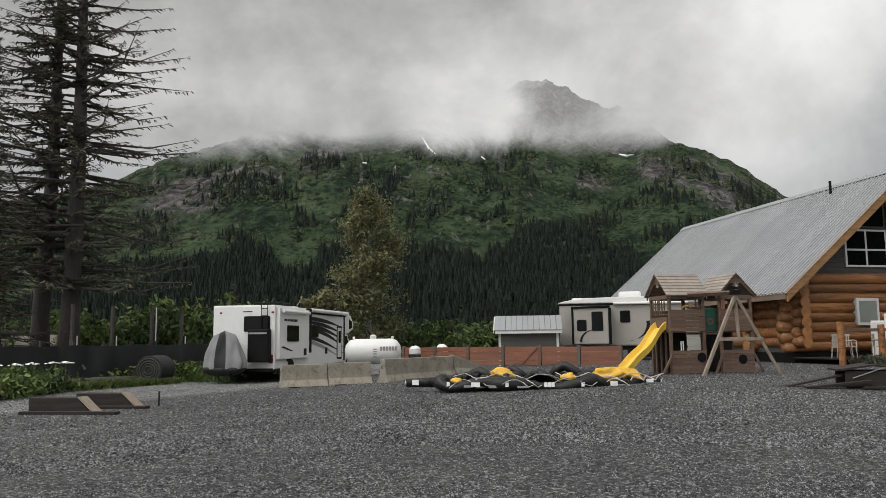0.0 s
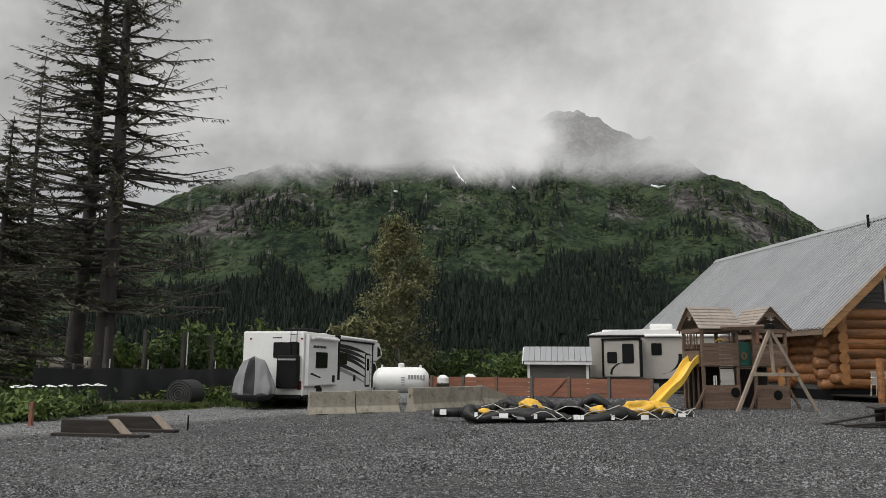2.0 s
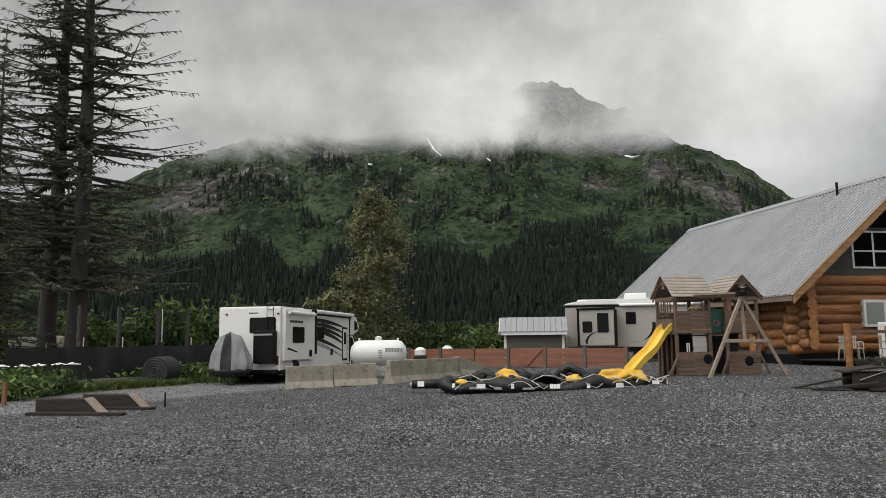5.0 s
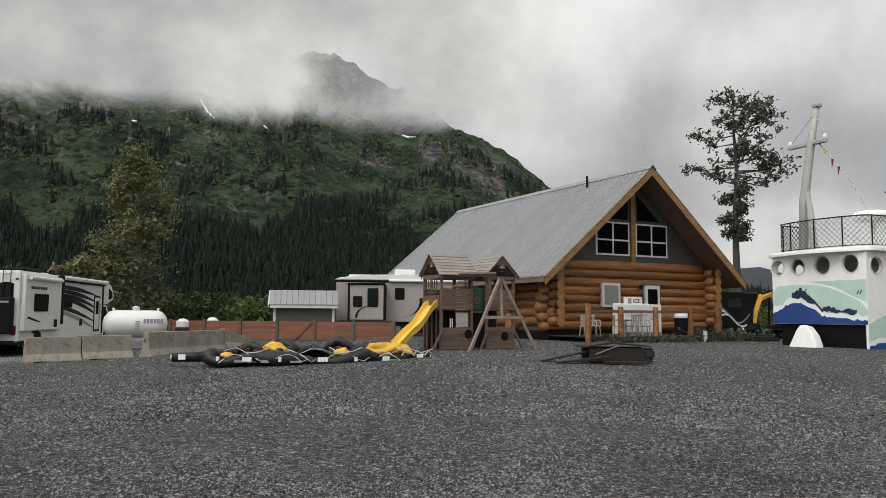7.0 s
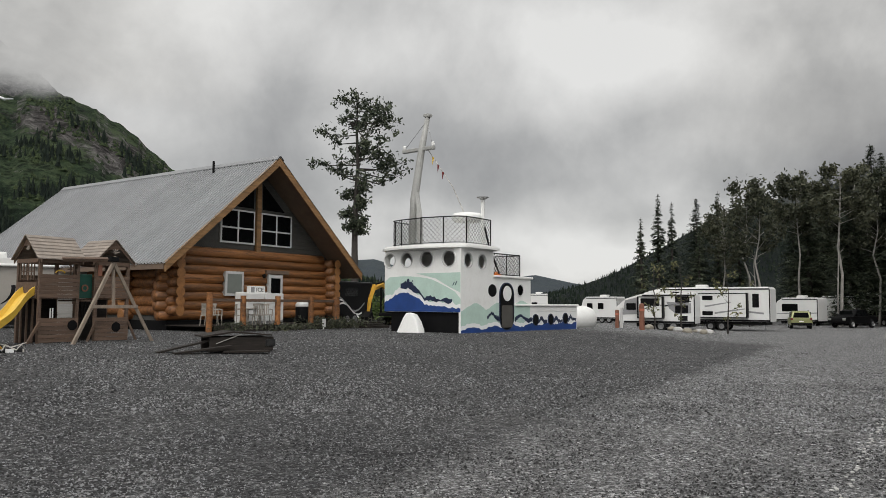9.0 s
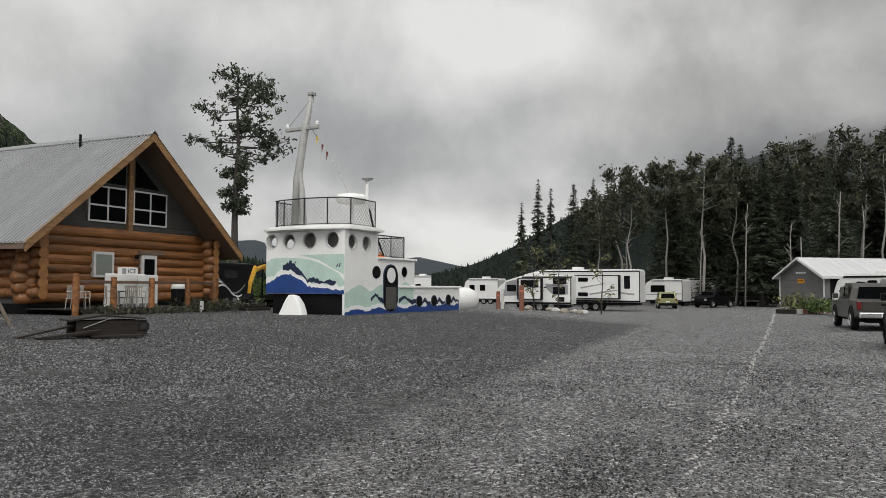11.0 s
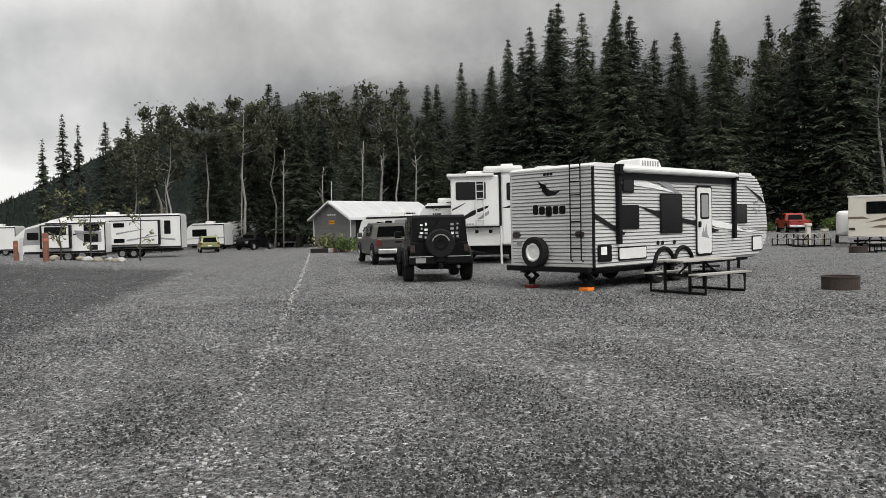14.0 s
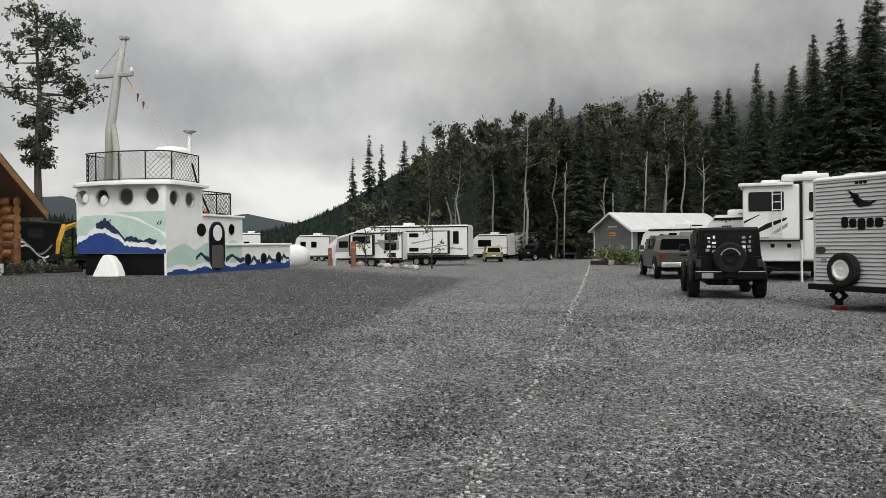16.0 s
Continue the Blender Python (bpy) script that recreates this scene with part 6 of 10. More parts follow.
# the old spruces behind the cloth fence
SPRUCE_LABEL = "tall old spruce with drooping half-bare boughs by the lane"
conifer("old_spruce_tree", spot(*polar(26.4, 36.5)), 5, 28.0, 6.9, 4.0, 62, 5, 30, 0.15, SPRUCE_LABEL, M_NEEDLEL, 0.14, 0.16, 0.4, True, "old spruces", 0.34)
conifer("old_spruce_tree", spot(*polar(28.0, 37.6)), 6, 26.5, 6.2, 4.2, 58, 6, 26, 0.15, SPRUCE_LABEL, M_NEEDLEL, 0.15, 0.16, 0.36, True, "old spruces", 0.34)
conifer("old_spruce_tree", spot(*polar(33.0, 34)), 7, 11.5, 4.2, 1.2, 44, 6, 18, 0.18, "dense younger spruce beside the old ones", M_NEEDLEL, 0.25, 0.1, 0.24, True, "old spruces", 0.34)
conifer("old_spruce_tree", spot(*polar(31.5, 46)), 11, 19.0, 5.2, 0.4, 44, 6, 16, 0.2, "dense younger spruce beside the old ones", M_NEEDLEL, 0.25, 0.1, 0.26, True, "old spruces", 0.34)
conifer("young_spruce_tree", spot(*polar(15.8, 52)), 13, 5.6, 1.4, 0.3, 22, 6, 6, 0.22, "small dark spruce behind the hedge", M_NEEDLE, 0.2, 0.1, 0.08)

# cottonwoods behind the motorhome, and the lone pine with a nest
broadleaf("big_cottonwood", spot(*polar(5.9, 60)), 91, 14.2, 3.3, 0.06, 20000, 0.115, "full yellow-green cottonwood behind the tank", M_LEAFC, M_BARKP, 70, 0.3, clump=1.1, tall=0.9, reach=lambda f: 1.05 * min(1.0, f * 3 + 0.3) * (1.0 - f) ** 0.6 + 0.08)
broadleaf("small_cottonwood", spot(*polar(9.1, 57)), 92, 5.2, 2.0, 0.1, 2200, 0.17, "small leafy cottonwood sapling", M_LEAFC, M_BARKP, 14, 0.12)
lone = broadleaf("lone_pine", spot(*polar(-37.5, 60)), 104, 19.4, 3.2, 0.37, 5600, 0.13, "lone tall tree with a sparse crown behind the house", M_NEEDLE, M_BARK, 46, 0.34, clump=0.6, tall=0.22, wobble=0.004, reach=lambda f: 0.3 if f < 0.58 else 1.15 if f < 0.84 else 1.15 - 4.5 * (f - 0.84))
nest = thing("bird_nest", pose(*polar(-37.5, 60), 15.9), "dark stick nest high in the lone tree", "nest")
bm = bmesh.new()
for k in range(46):
    a, r = rw.uniform(0, 6.28), rw.uniform(0.25, 0.6)
    p = Vector((math.cos(a) * r, math.sin(a) * r, rw.uniform(-0.35, 0.3)))
    tube([p, p + Vector((math.sin(a) * 0.5, -math.cos(a) * 0.5, rw.uniform(-0.15, 0.15)))], 0.035, 4, bm)
lathe([(0.05, -0.4), (0.4, -0.25), (0.55, 0.1), (0.4, 0.2), (0.05, 0.1)], 12, bm)
part("sticks", bm, M_BARK, nest)


def shrub(name, m, seed, w, d, h, leaves, size, label, material=M_LEAFS):
    """A bush: stems from the ground and leaves in lumpy clumps."""
    rg = np.random.default_rng(seed)
    s = thing(name, m, label, "shrub", "shrubs")
    k = max(5, int(w * d * 1.6))
    bm = bmesh.new()
    tops = []
    for _ in range(k):
        x, y = rg.uniform(-w / 2, w / 2), rg.uniform(-d / 2, d / 2)
        t = np.array([x, y, h * rg.uniform(0.55, 1.0)])
        tube([(x * 0.8, y * 0.8, -0.1), (x, y, t[2] * 0.6), t], [0.035, 0.025, 0.008], 4, bm)
        tops.append(t)
    tagged(part("stems", bm, M_BARK, s), kind="stuff")
    tops = np.array(tops)
    i = rg.integers(0, k, leaves)
    f = rg.uniform(0.12, 1.02, leaves)
    C = tops[i] * np.array([1, 1, 0]) + np.stack([rg.normal(0, 0.42, leaves), rg.normal(0, 0.42, leaves), tops[i][:, 2] * f], 1)
    dd = unit(rg.normal(0, 1, (leaves, 3)) + np.array([0, 0, 0.25]))
    w_ = unit(np.cross(dd, rg.normal(0, 1, (leaves, 3))))
    sz = size * rg.uniform(0.6, 1.4, leaves)
    quads("leaves", C, dd * sz[:, None], w_ * (sz * 0.55)[:, None], material, s, 0.45)
    return s


# hedge behind the cloth fence, and the scrub that closes the yard to the north
for k, (x, y, w, h) in enumerate(((-13.5, 37, 5, 3.6), (-17.5, 38, 5, 3.4), (-10.8, 41, 4.5, 3.9), (-22, 36, 5, 3.2), (-15, 42, 6, 4.2), (-26, 33, 6, 3.2))):
    shrub("hedge_shrub", spot(x, y, k * 40), 200 + k, w, 3.0, h, 2600, 0.16, "tall green alder bush behind the fence")
shr = [shrub("alder_shrub", spot(-2.0, 62), 220, 6, 4, 3.2, 1900, 0.2, "green alder bush at the edge of the yard"), shrub("alder_shrub", spot(5, 66), 221, 7, 4, 2.8, 1900, 0.2, "green alder bush at the edge of the yard"), shrub("alder_shrub", spot(-14, 64), 222, 6, 4, 3.6, 1900, 0.2, "green alder bush at the edge of the yard")]
for k in range(34):
    az = rw.uniform(-60, 26)
    d = rw.uniform(64, 92)
    x, y = polar(az, d)
    if -63 < az < -46:
        continue
    copy_thing(rw.choice(shr), scaled(spot(x, y, rw.uniform(0, 360)), rw.uniform(0.7, 1.15), rw.uniform(0.6, 1.0)))
for k in range(26):
    az = -58 - k * 2.55
    x, y = polar(az, 82 + rw.uniform(-3, 3))
    if -88 < az < -66 or az > -63:
        continue
    copy_thing(rw.choice(shr), scaled(spot(x, y, rw.uniform(0, 360)), rw.uniform(0.35, 0.6), rw.uniform(0.35, 0.6)))

M_BRUSH = leaf_mat("mountain_alder", (0.012, 0.019, 0.011), (0.03, 0.046, 0.022), (0.062, 0.085, 0.037), 0.9)
# conifers on the mountain sides


def slope_wood(name, grid, n, seed, chance, h0, h1, label, material=M_FARWOOD, fat=1.0):
    X, Y, H, S, A = grid
    rg = np.random.default_rng(seed)
    ns, na = X.shape
    si, ai = rg.uniform(0, ns - 2, n * 3), rg.uniform(0, na - 2, n * 3)
    i, j = si.astype(int), ai.astype(int)
    fi, fj = si - i, ai - j

    def at_(G):
        return (G[i, j] * (1 - fi) + G[i + 1, j] * fi) * (1 - fj) + (G[i, j + 1] * (1 - fi) + G[i + 1, j + 1] * fi) * fj
    x, y, z, s, a = at_(X), at_(Y), at_(H), at_(S), at_(A)
    cl = np.array([noise.noise((p * 0.013, q * 0.013, 3.0)) + 0.5 * noise.noise((p * 0.05, q * 0.05, 7.0)) for p, q in zip(x, y)])
    ok = rg.uniform(0, 1, len(x)) < chance(s, a, cl)
    x, y, z = x[ok][:n], y[ok][:n], z[ok][:n]
    k = len(x)
    h = rg.uniform(h0, h1, k)
    r = h * rg.uniform(0.17, 0.29, k) * fat
    seg = 6
    ang = np.arange(seg) * 2 * np.pi / seg
    V, F = [], []
    o = 0
    for lo, hi, rr in ((0.0, 0.62, 1.0), (0.42, 1.0, 0.62)):
        ring = np.stack([x[:, None] + np.cos(ang)[None] * (r * rr)[:, None] * rg.uniform(0.65, 1.25, (k, seg)), y[:, None] + np.sin(ang)[None] * (r * rr)[:, None] * rg.uniform(0.65, 1.25, (k, seg)), np.repeat((z + h * lo - 0.5)[:, None], seg, 1) + rg.uniform(-0.06, 0.06, (k, seg)) * h[:, None]], -1)
        apex = np.stack([x, y, z + h * hi], -1)[:, None, :]
        V.append(np.concatenate([ring, apex], 1).reshape(-1, 3))
        b = o + np.arange(k)[:, None] * (seg + 1)
        q = np.arange(seg)[None, :]
        F.append(np.stack([b + q, b + (q + 1) % seg, np.broadcast_to(b + seg, (k, seg))], -1).reshape(-1, 3))
        o += k * (seg + 1)
    ob = raw(name, np.concatenate(V), np.concatenate(F), material)
    tagged(ob, label, "trees", kind="stuff")


slope_wood("mountain_conifers", main_grid, 26000, 1, lambda s, a, c: np.where(s < 0.3 + 0.16 * c - 0.004 * np.maximum(a - 4, 0), 1.0, np.where(s < 0.8, np.clip((c - 0.08) * 1.8, 0, 0.7) * (1.1 - s), 0)), 10, 20, "dark conifer wood on the lower mountain side")
slope_wood("mountain_brush", main_grid, 14000, 3, lambda s, a, c: np.where((s > 0.25) & (s < 0.95), np.clip(0.3 + c * 1.6, 0.03, 1), 0), 3.0, 7.0, "low green alder brush on the mountain side", M_BRUSH, 3.0)
slope_wood("hill_conifers", east_grid, 9000, 2, lambda s, a, c: np.clip(0.75 + c, 0.25, 1), 3, 5.5, "dark conifers on the wooded hill")

# grass and weeds along the lane
rg = np.random.default_rng(77)
n = 16000
u, w = rg.uniform(0, 1, n), np.abs(rg.normal(0, 1, n))
az_ = np.radians(36 - 16.5 * u)
d_ = 24.5 + 7.5 * u + w * 1.7 * (1 - 0.5 * u)
gx_, gy_ = -np.sin(az_) * d_, np.cos(az_) * d_
gh = rg.uniform(0.12, 0.5, n) * (1.2 - 0.65 * u)
c = np.stack([gx_, gy_, gh * 0.5], 1)
lean = np.stack([rg.normal(0, 0.12, n), rg.normal(0, 0.12, n), gh * 0.5], 1)
side = unit(np.stack([rg.normal(0, 1, n), rg.normal(0, 1, n), np.zeros(n)], 1)) * 0.03
tagged(quads("grass", c, lean, side, M_GRASS, None, 0.15), "rough green grass and weeds along the lane", "grass", kind="stuff")
n = 3000
gx_, gy_ = rg.uniform(-11.5, -7.5, n), 33 + rg.normal(0, 0.9, n)
gh = rg.uniform(0.1, 0.32, n)
c = np.stack([gx_, gy_, gh * 0.5], 1)
lean = np.stack([rg.normal(0, 0.1, n), rg.normal(0, 0.1, n), gh * 0.5], 1)
side = unit(np.stack([rg.normal(0, 1, n), rg.normal(0, 1, n), np.zeros(n)], 1)) * 0.03
tagged(quads("grass_verge", c, lean, side, M_GRASS, None, 0.15), "short green grass by the drum", "grass", kind="stuff")
for k, (x, y) in enumerate([polar(a, r) for a, r in ((31.2, 26.2), (33, 25.6), (29.8, 27.6), (28.4, 28.6), (30.8, 28.4), (23.2, 33.6), (21.8, 34.2), (18.6, 35))]):
    shrub("weed_clump", spot(x, y, k * 50), 300 + k, 1.8, 1.2, 0.9, 800, 0.09, "tall leafy weeds beside the lane")
for k, (x, y) in enumerate([polar(a, r) for a, r in ((29.6, 27.0), (30.6, 27.2), (27.2, 28.6), (26.5, 28.9), (28.6, 28.0), (31.5, 26.6))]):
    f = thing("cow_parsnip", spot(x, y, k * 70), "white-flowered cow parsnip in the grass", "flower", "cow parsnips")
    part("stem", tube([(0, 0, -0.05), (0.03, 0, 0.5), (0.02, 0.05, 1.0)], [0.02, 0.016, 0.01], 5), M_LEAFS, f)
    bm = bmesh.new()
    for q in range(22):
        a, r = rw.uniform(0, 6.28), rw.uniform(0, 0.24)
        lathe([(0.005, 0), (0.045, 0.02), (0.03, 0.035), (0.005, 0.04)], 6, bm, pose(0.02 + r * math.cos(a), 0.05 + r * math.sin(a), 1.0 - r * 0.25))
    part("flower_head", bm, M_DECALW, f)

# ---- play tower ----
PX, PY, PT = 6.84, 23.53, 13.0


def plank_wall(parent, x0, x1, z0, z1, y, n, axis="x", name="plank", thick=0.025, material=M_PLAYWOOD):
    h = (z1 - z0) / n
    for i in range(n):
        a, b = z0 + i * h, z0 + (i + 1) * h - 0.008
        if axis == "x":
            part(name, box(x0, x1, y - thick, y, a, b, 0.004, seg=1), material, parent)
        else:
            part(name, box(y - thick, y, x0, x1, a, b, 0.004, seg=1), material, parent)


def play_tower():
    p = thing("play_tower", spot(PX, PY, PT), "weathered cedar play tower with two small roofs", "playset")
    s = 0.045

    def tower(x0, x1, y0, y1, ridge_x):
        for x in (x0, x1):
            for y in (y0, y1):
                part("post", box(x - s, x + s, y - s, y + s, -0.1, 2.42, 0.006, seg=1), M_PLAYWOOD, p)
        for z in (1.26,):
            n = 9
            for i in range(n):
                part("deck_board", box(x0, x1, y0 + (y1 - y0) * i / n, y0 + (y1 - y0) * (i + 0.93) / n, z, z + 0.03), M_PLAYWOOD, p)
        plank_wall(p, x0 - 0.03, x1 + 0.03, 1.3, 1.98, y0 - s, 6)
        plank_wall(p, x0 - 0.03, x1 + 0.03, 0.02, 0.72, y0 - s, 6)
        plank_wall(p, x0, x1, 1.3, 1.98, y1 + s + 0.025, 6)
        part("top_rail", box(x0, x1, y0 - s - 0.03, y0 - s, 2.3, 2.42, 0.006), M_PLAYWOOD, p)
        part("top_rail", box(x0, x1, y1 + s, y1 + s + 0.03, 2.3, 2.42, 0.006), M_PLAYWOOD, p)
        part("side_rail", box(x0 - s - 0.03, x0 - s, y0, y1, 2.3, 2.42, 0.006), M_PLAYWOOD, p)
        part("side_rail", box(x1 + s, x1 + s + 0.03, y0, y1, 2.3, 2.42, 0.006), M_PLAYWOOD, p)
        o, e, t = 0.17, 2.38, 3.1
        n = 7
        if ridge_x:
            ym, hw = (y0 + y1) / 2, (y1 - y0) / 2 + o
            for sg in (-1, 1):
                for i in range(n):
                    f0, f1 = i / n, (i + 1.12) / n
                    part("roof_board", prism([(ym + sg * hw * (1 - f0), e + (t - e) * f0 + 0.02), (ym + sg * hw * (1 - min(f1, 1)), e + (t - e) * min(f1, 1)), (ym + sg * hw * (1 - min(f1, 1)), e + (t - e) * min(f1, 1) + 0.02), (ym + sg * hw * (1 - f0), e + (t - e) * f0 + 0.05)], x0 - o, x1 + o, "yz"), M_PLAYROOF, p)
            for x in (x0 - 0.06, x1 + 0.06):
                for sg in (-1, 1):
                    part("gable_trim", prism([(ym, t - 0.1), (ym + sg * hw, e - 0.08), (ym + sg * hw, e + 0.02), (ym, t)], x - 0.015, x + 0.015, "yz"), M_PLAYWOOD, p)
                part("gable_board", prism([(ym - hw * 0.35, t - 0.3), (ym + hw * 0.35, t - 0.3), (ym, t - 0.06)], x - 0.01, x + 0.01, "yz"), M_PLAYWOOD, p)
                bm = bmesh.new()
                for k in (-2, -1, 0, 1, 2):
                    tube([(x, ym, t - 0.42), (x, ym + 0.12 * math.sin(k * 0.6), t - 0.42 + 0.14 * math.cos(k * 0.6))], 0.014, 5, bm)
                part("sun_ornament", bm, M_PLAYROOF, p)
        else:
            xm, hw = (x0 + x1) / 2, (x1 - x0) / 2 + o
            for sg in (-1, 1):
                for i in range(n):
                    f0, f1 = i / n, min((i + 1.12) / n, 1)
                    part("roof_board", prism([(xm + sg * hw * (1 - f0), e + (t - e) * f0 + 0.02), (xm + sg * hw * (1 - f1), e + (t - e) * f1), (xm + sg * hw * (1 - f1), e + (t - e) * f1 + 0.02), (xm + sg * hw * (1 - f0), e + (t - e) * f0 + 0.05)], y0 - o, y1 + o), M_PLAYROOF, p)
            for y in (y0 - 0.1, y1 + 0.06):
                for sg in (-1, 1):
                    part("gable_trim", prism([(xm, t - 0.1), (xm + sg * hw, e - 0.08), (xm + sg * hw, e + 0.02), (xm, t)], y - 0.015, y + 0.015), M_PLAYWOOD, p)
                part("gable_board", prism([(xm - hw * 0.35, t - 0.3), (xm + hw * 0.35, t - 0.3), (xm, t - 0.06)], y - 0.01, y + 0.01), M_PLAYWOOD, p)
                bm = bmesh.new()
                for k in (-2, -1, 0, 1, 2):
                    tube([(xm, y - 0.02, t - 0.42), (xm + 0.14 * math.sin(k * 0.6), y - 0.02, t - 0.42 + 0.15 * math.cos(k * 0.6))], 0.014, 5, bm)
                part("sun_ornament", bm, M_PLAYROOF, p)
    tower(0.0, 1.13, 0.0, 1.13, True)
    tower(1.72, 2.79, 0.0, 1.1, False)
    # left face: lattice windows above, ladder wall below
    part("window_board", box(-0.075, -0.045, 0.05, 1.08, 1.3, 1.75), M_PLAYWOOD, p)
    for y in (0.35, 0.75):
        f = part("lattice_window", box(-0.08, -0.05, y - 0.17, y - 0.14, 1.8, 2.3), M_PLAYWOOD, p)
        part("bar", box(-0.08, -0.05, y + 0.14, y + 0.17, 1.8, 2.3), M_PLAYWOOD, f)
        part("bar", box(-0.08, -0.05, y - 0.015, y + 0.015, 1.8, 2.3), M_PLAYWOOD, f)
        part("bar", box(-0.08, -0.05, y - 0.17, y + 0.17, 2.04, 2.07), M_PLAYWOOD, f)
    for k in range(3):
        part("wall_stud", box(-0.07, -0.03, 0.2 + 0.3 * k, 0.27 + 0.3 * k, 0.0, 1.26), M_PLAYWOOD, p)
    part("inner_wall", box(0.05, 1.08, 1.0, 1.03, 0.0, 1.26), M_TIMBERD, p)
    part("inner_wall", box(1.77, 2.74, 0.98, 1.0, 0.0, 1.26), M_TIMBERD, p)
    part("play_panel", box(0.55, 1.0, -0.02, 0.0, 0.72, 1.12, 0.01), M_TABLEG, p, "pale grey play counter")
    for x in (0.35, 0.42):
        part("toy_bar", cyl((x, 0.02, 0.72), (x, 0.02, 1.0), 0.02), M_TRIMW, p)
    part("steering_wheel", tube([(0.62 + 0.14 * math.cos(a), 0.05, 2.02 + 0.08 * math.sin(a)) for a in [i * math.pi / 8 for i in range(9)]], 0.02, 6), M_YELLOW, p, "yellow toy wheel")
    for x in (0.9, 1.0):
        part("lattice_bar", box(x - 0.015, x + 0.015, -0.03, 0.0, 1.98, 2.3), M_PLAYWOOD, p)
    part("lattice_bar", box(0.8, 1.1, -0.03, 0.0, 2.12, 2.15), M_PLAYWOOD, p)
    # bridge between the towers with a dark green board
    part("bridge_board", box(1.13, 1.72, 0.1, 1.0, 1.2, 1.25), M_PLAYWOOD, p)
    gb = part("climbing_board", box(1.2, 1.68, 0.12, 0.16, 1.3, 2.02, 0.02), M_GREENP, p, "dark green plastic play board")
    part("dial", ring_disc(1.44, 1.6, 0.11, 0.1, 0.12, 0.07, 14), M_RUBLE, gb)
    part("orange_panel", box(1.74, 1.86, -0.09, -0.05, 1.98, 2.3), M_RUBLE, p)
    for x in (1.24, 1.36, 1.48, 1.6):
        part("baluster", cyl((x, 0.1, 0.55), (x, 0.1, 1.2), 0.02), M_BLACK, p)
    for x0, x1 in ((-0.35, 0.0), (1.45, 1.72)):
        part("foot_brace", tube([(x0, -0.08, 0.0), (x1, -0.08, 0.62)], 0.045, 4), M_PLAYWOOD, p)
    part("foot_brace", tube([(3.1, -0.08, 0.0), (2.8, -0.08, 0.6)], 0.045, 4), M_PLAYWOOD, p)
    part("hole_cover", ring_disc(2.4, 0.42, 0.15, -0.08, -0.05), M_BLACK, p)
    part("hole_cover", ring_disc(0.98, 0.5, 0.15, -0.08, -0.05), M_BLACK, p)
    # swing frame
    apex = (1.42, -1.3, 2.42)
    part("swing_beam", tube([(0.5, 0.0, 2.42), apex], 0.075, 4), M_PLAYWOOD, p)
    part("swing_leg", tube([(0.26, -1.3, -0.02), (1.5, -1.3, 2.5)], 0.06, 4), M_SWING, p)
    part("swing_leg", tube([(2.82, -1.3, -0.02), (1.36, -1.3, 2.46)], 0.06, 4), M_SWING, p)
    part("swing_post", tube([(1.5, -1.26, 1.06), (1.44, -1.26, 2.4)], 0.05, 4), M_SWING, p)
    part("swing_tie", box(0.75, 2.25, -1.36, -1.28, 1.0, 1.1, 0.01), M_SWING, p)
    part("swing_bracket", box(1.3, 1.54, -1.4, -1.2, 2.36, 2.5, 0.01), M_BLACK, p)
    # wavy slide
    n = 20
    bm = bmesh.new()
    rows = []
    for i in range(n + 1):
        t = i / n
        x = -1.6 * t
        z = 1.34 * (1 - t) ** 1.05 + 0.09 + 0.07 * math.sin(t * 9.5) * (1 - t) * 1.4
        ring = []
        for y, dz in ((0.12, 0.2), (0.17, 0.21), (0.22, 0.03), (0.42, 0.0), (0.47, 0.05), (0.52, 0.0), (0.72, 0.03), (0.77, 0.21), (0.82, 0.2), (0.8, -0.03), (0.14, -0.03)):
            ring.append(bm.verts.new((x, y - 0.45 * t, z + dz)))
        rows.append(ring)
    for a, b in zip(rows, rows[1:]):
        for k in range(11):
            bm.faces.new((a[k], a[(k + 1) % 11], b[(k + 1) % 11], b[k]))
    bm.faces.new(rows[0])
    bm.faces.new(rows[-1])
    part("slide", bm, M_YELLOW, p, "faded yellow wavy plastic slide")


play_tower()

# ---- deflated rafts on the gravel ----


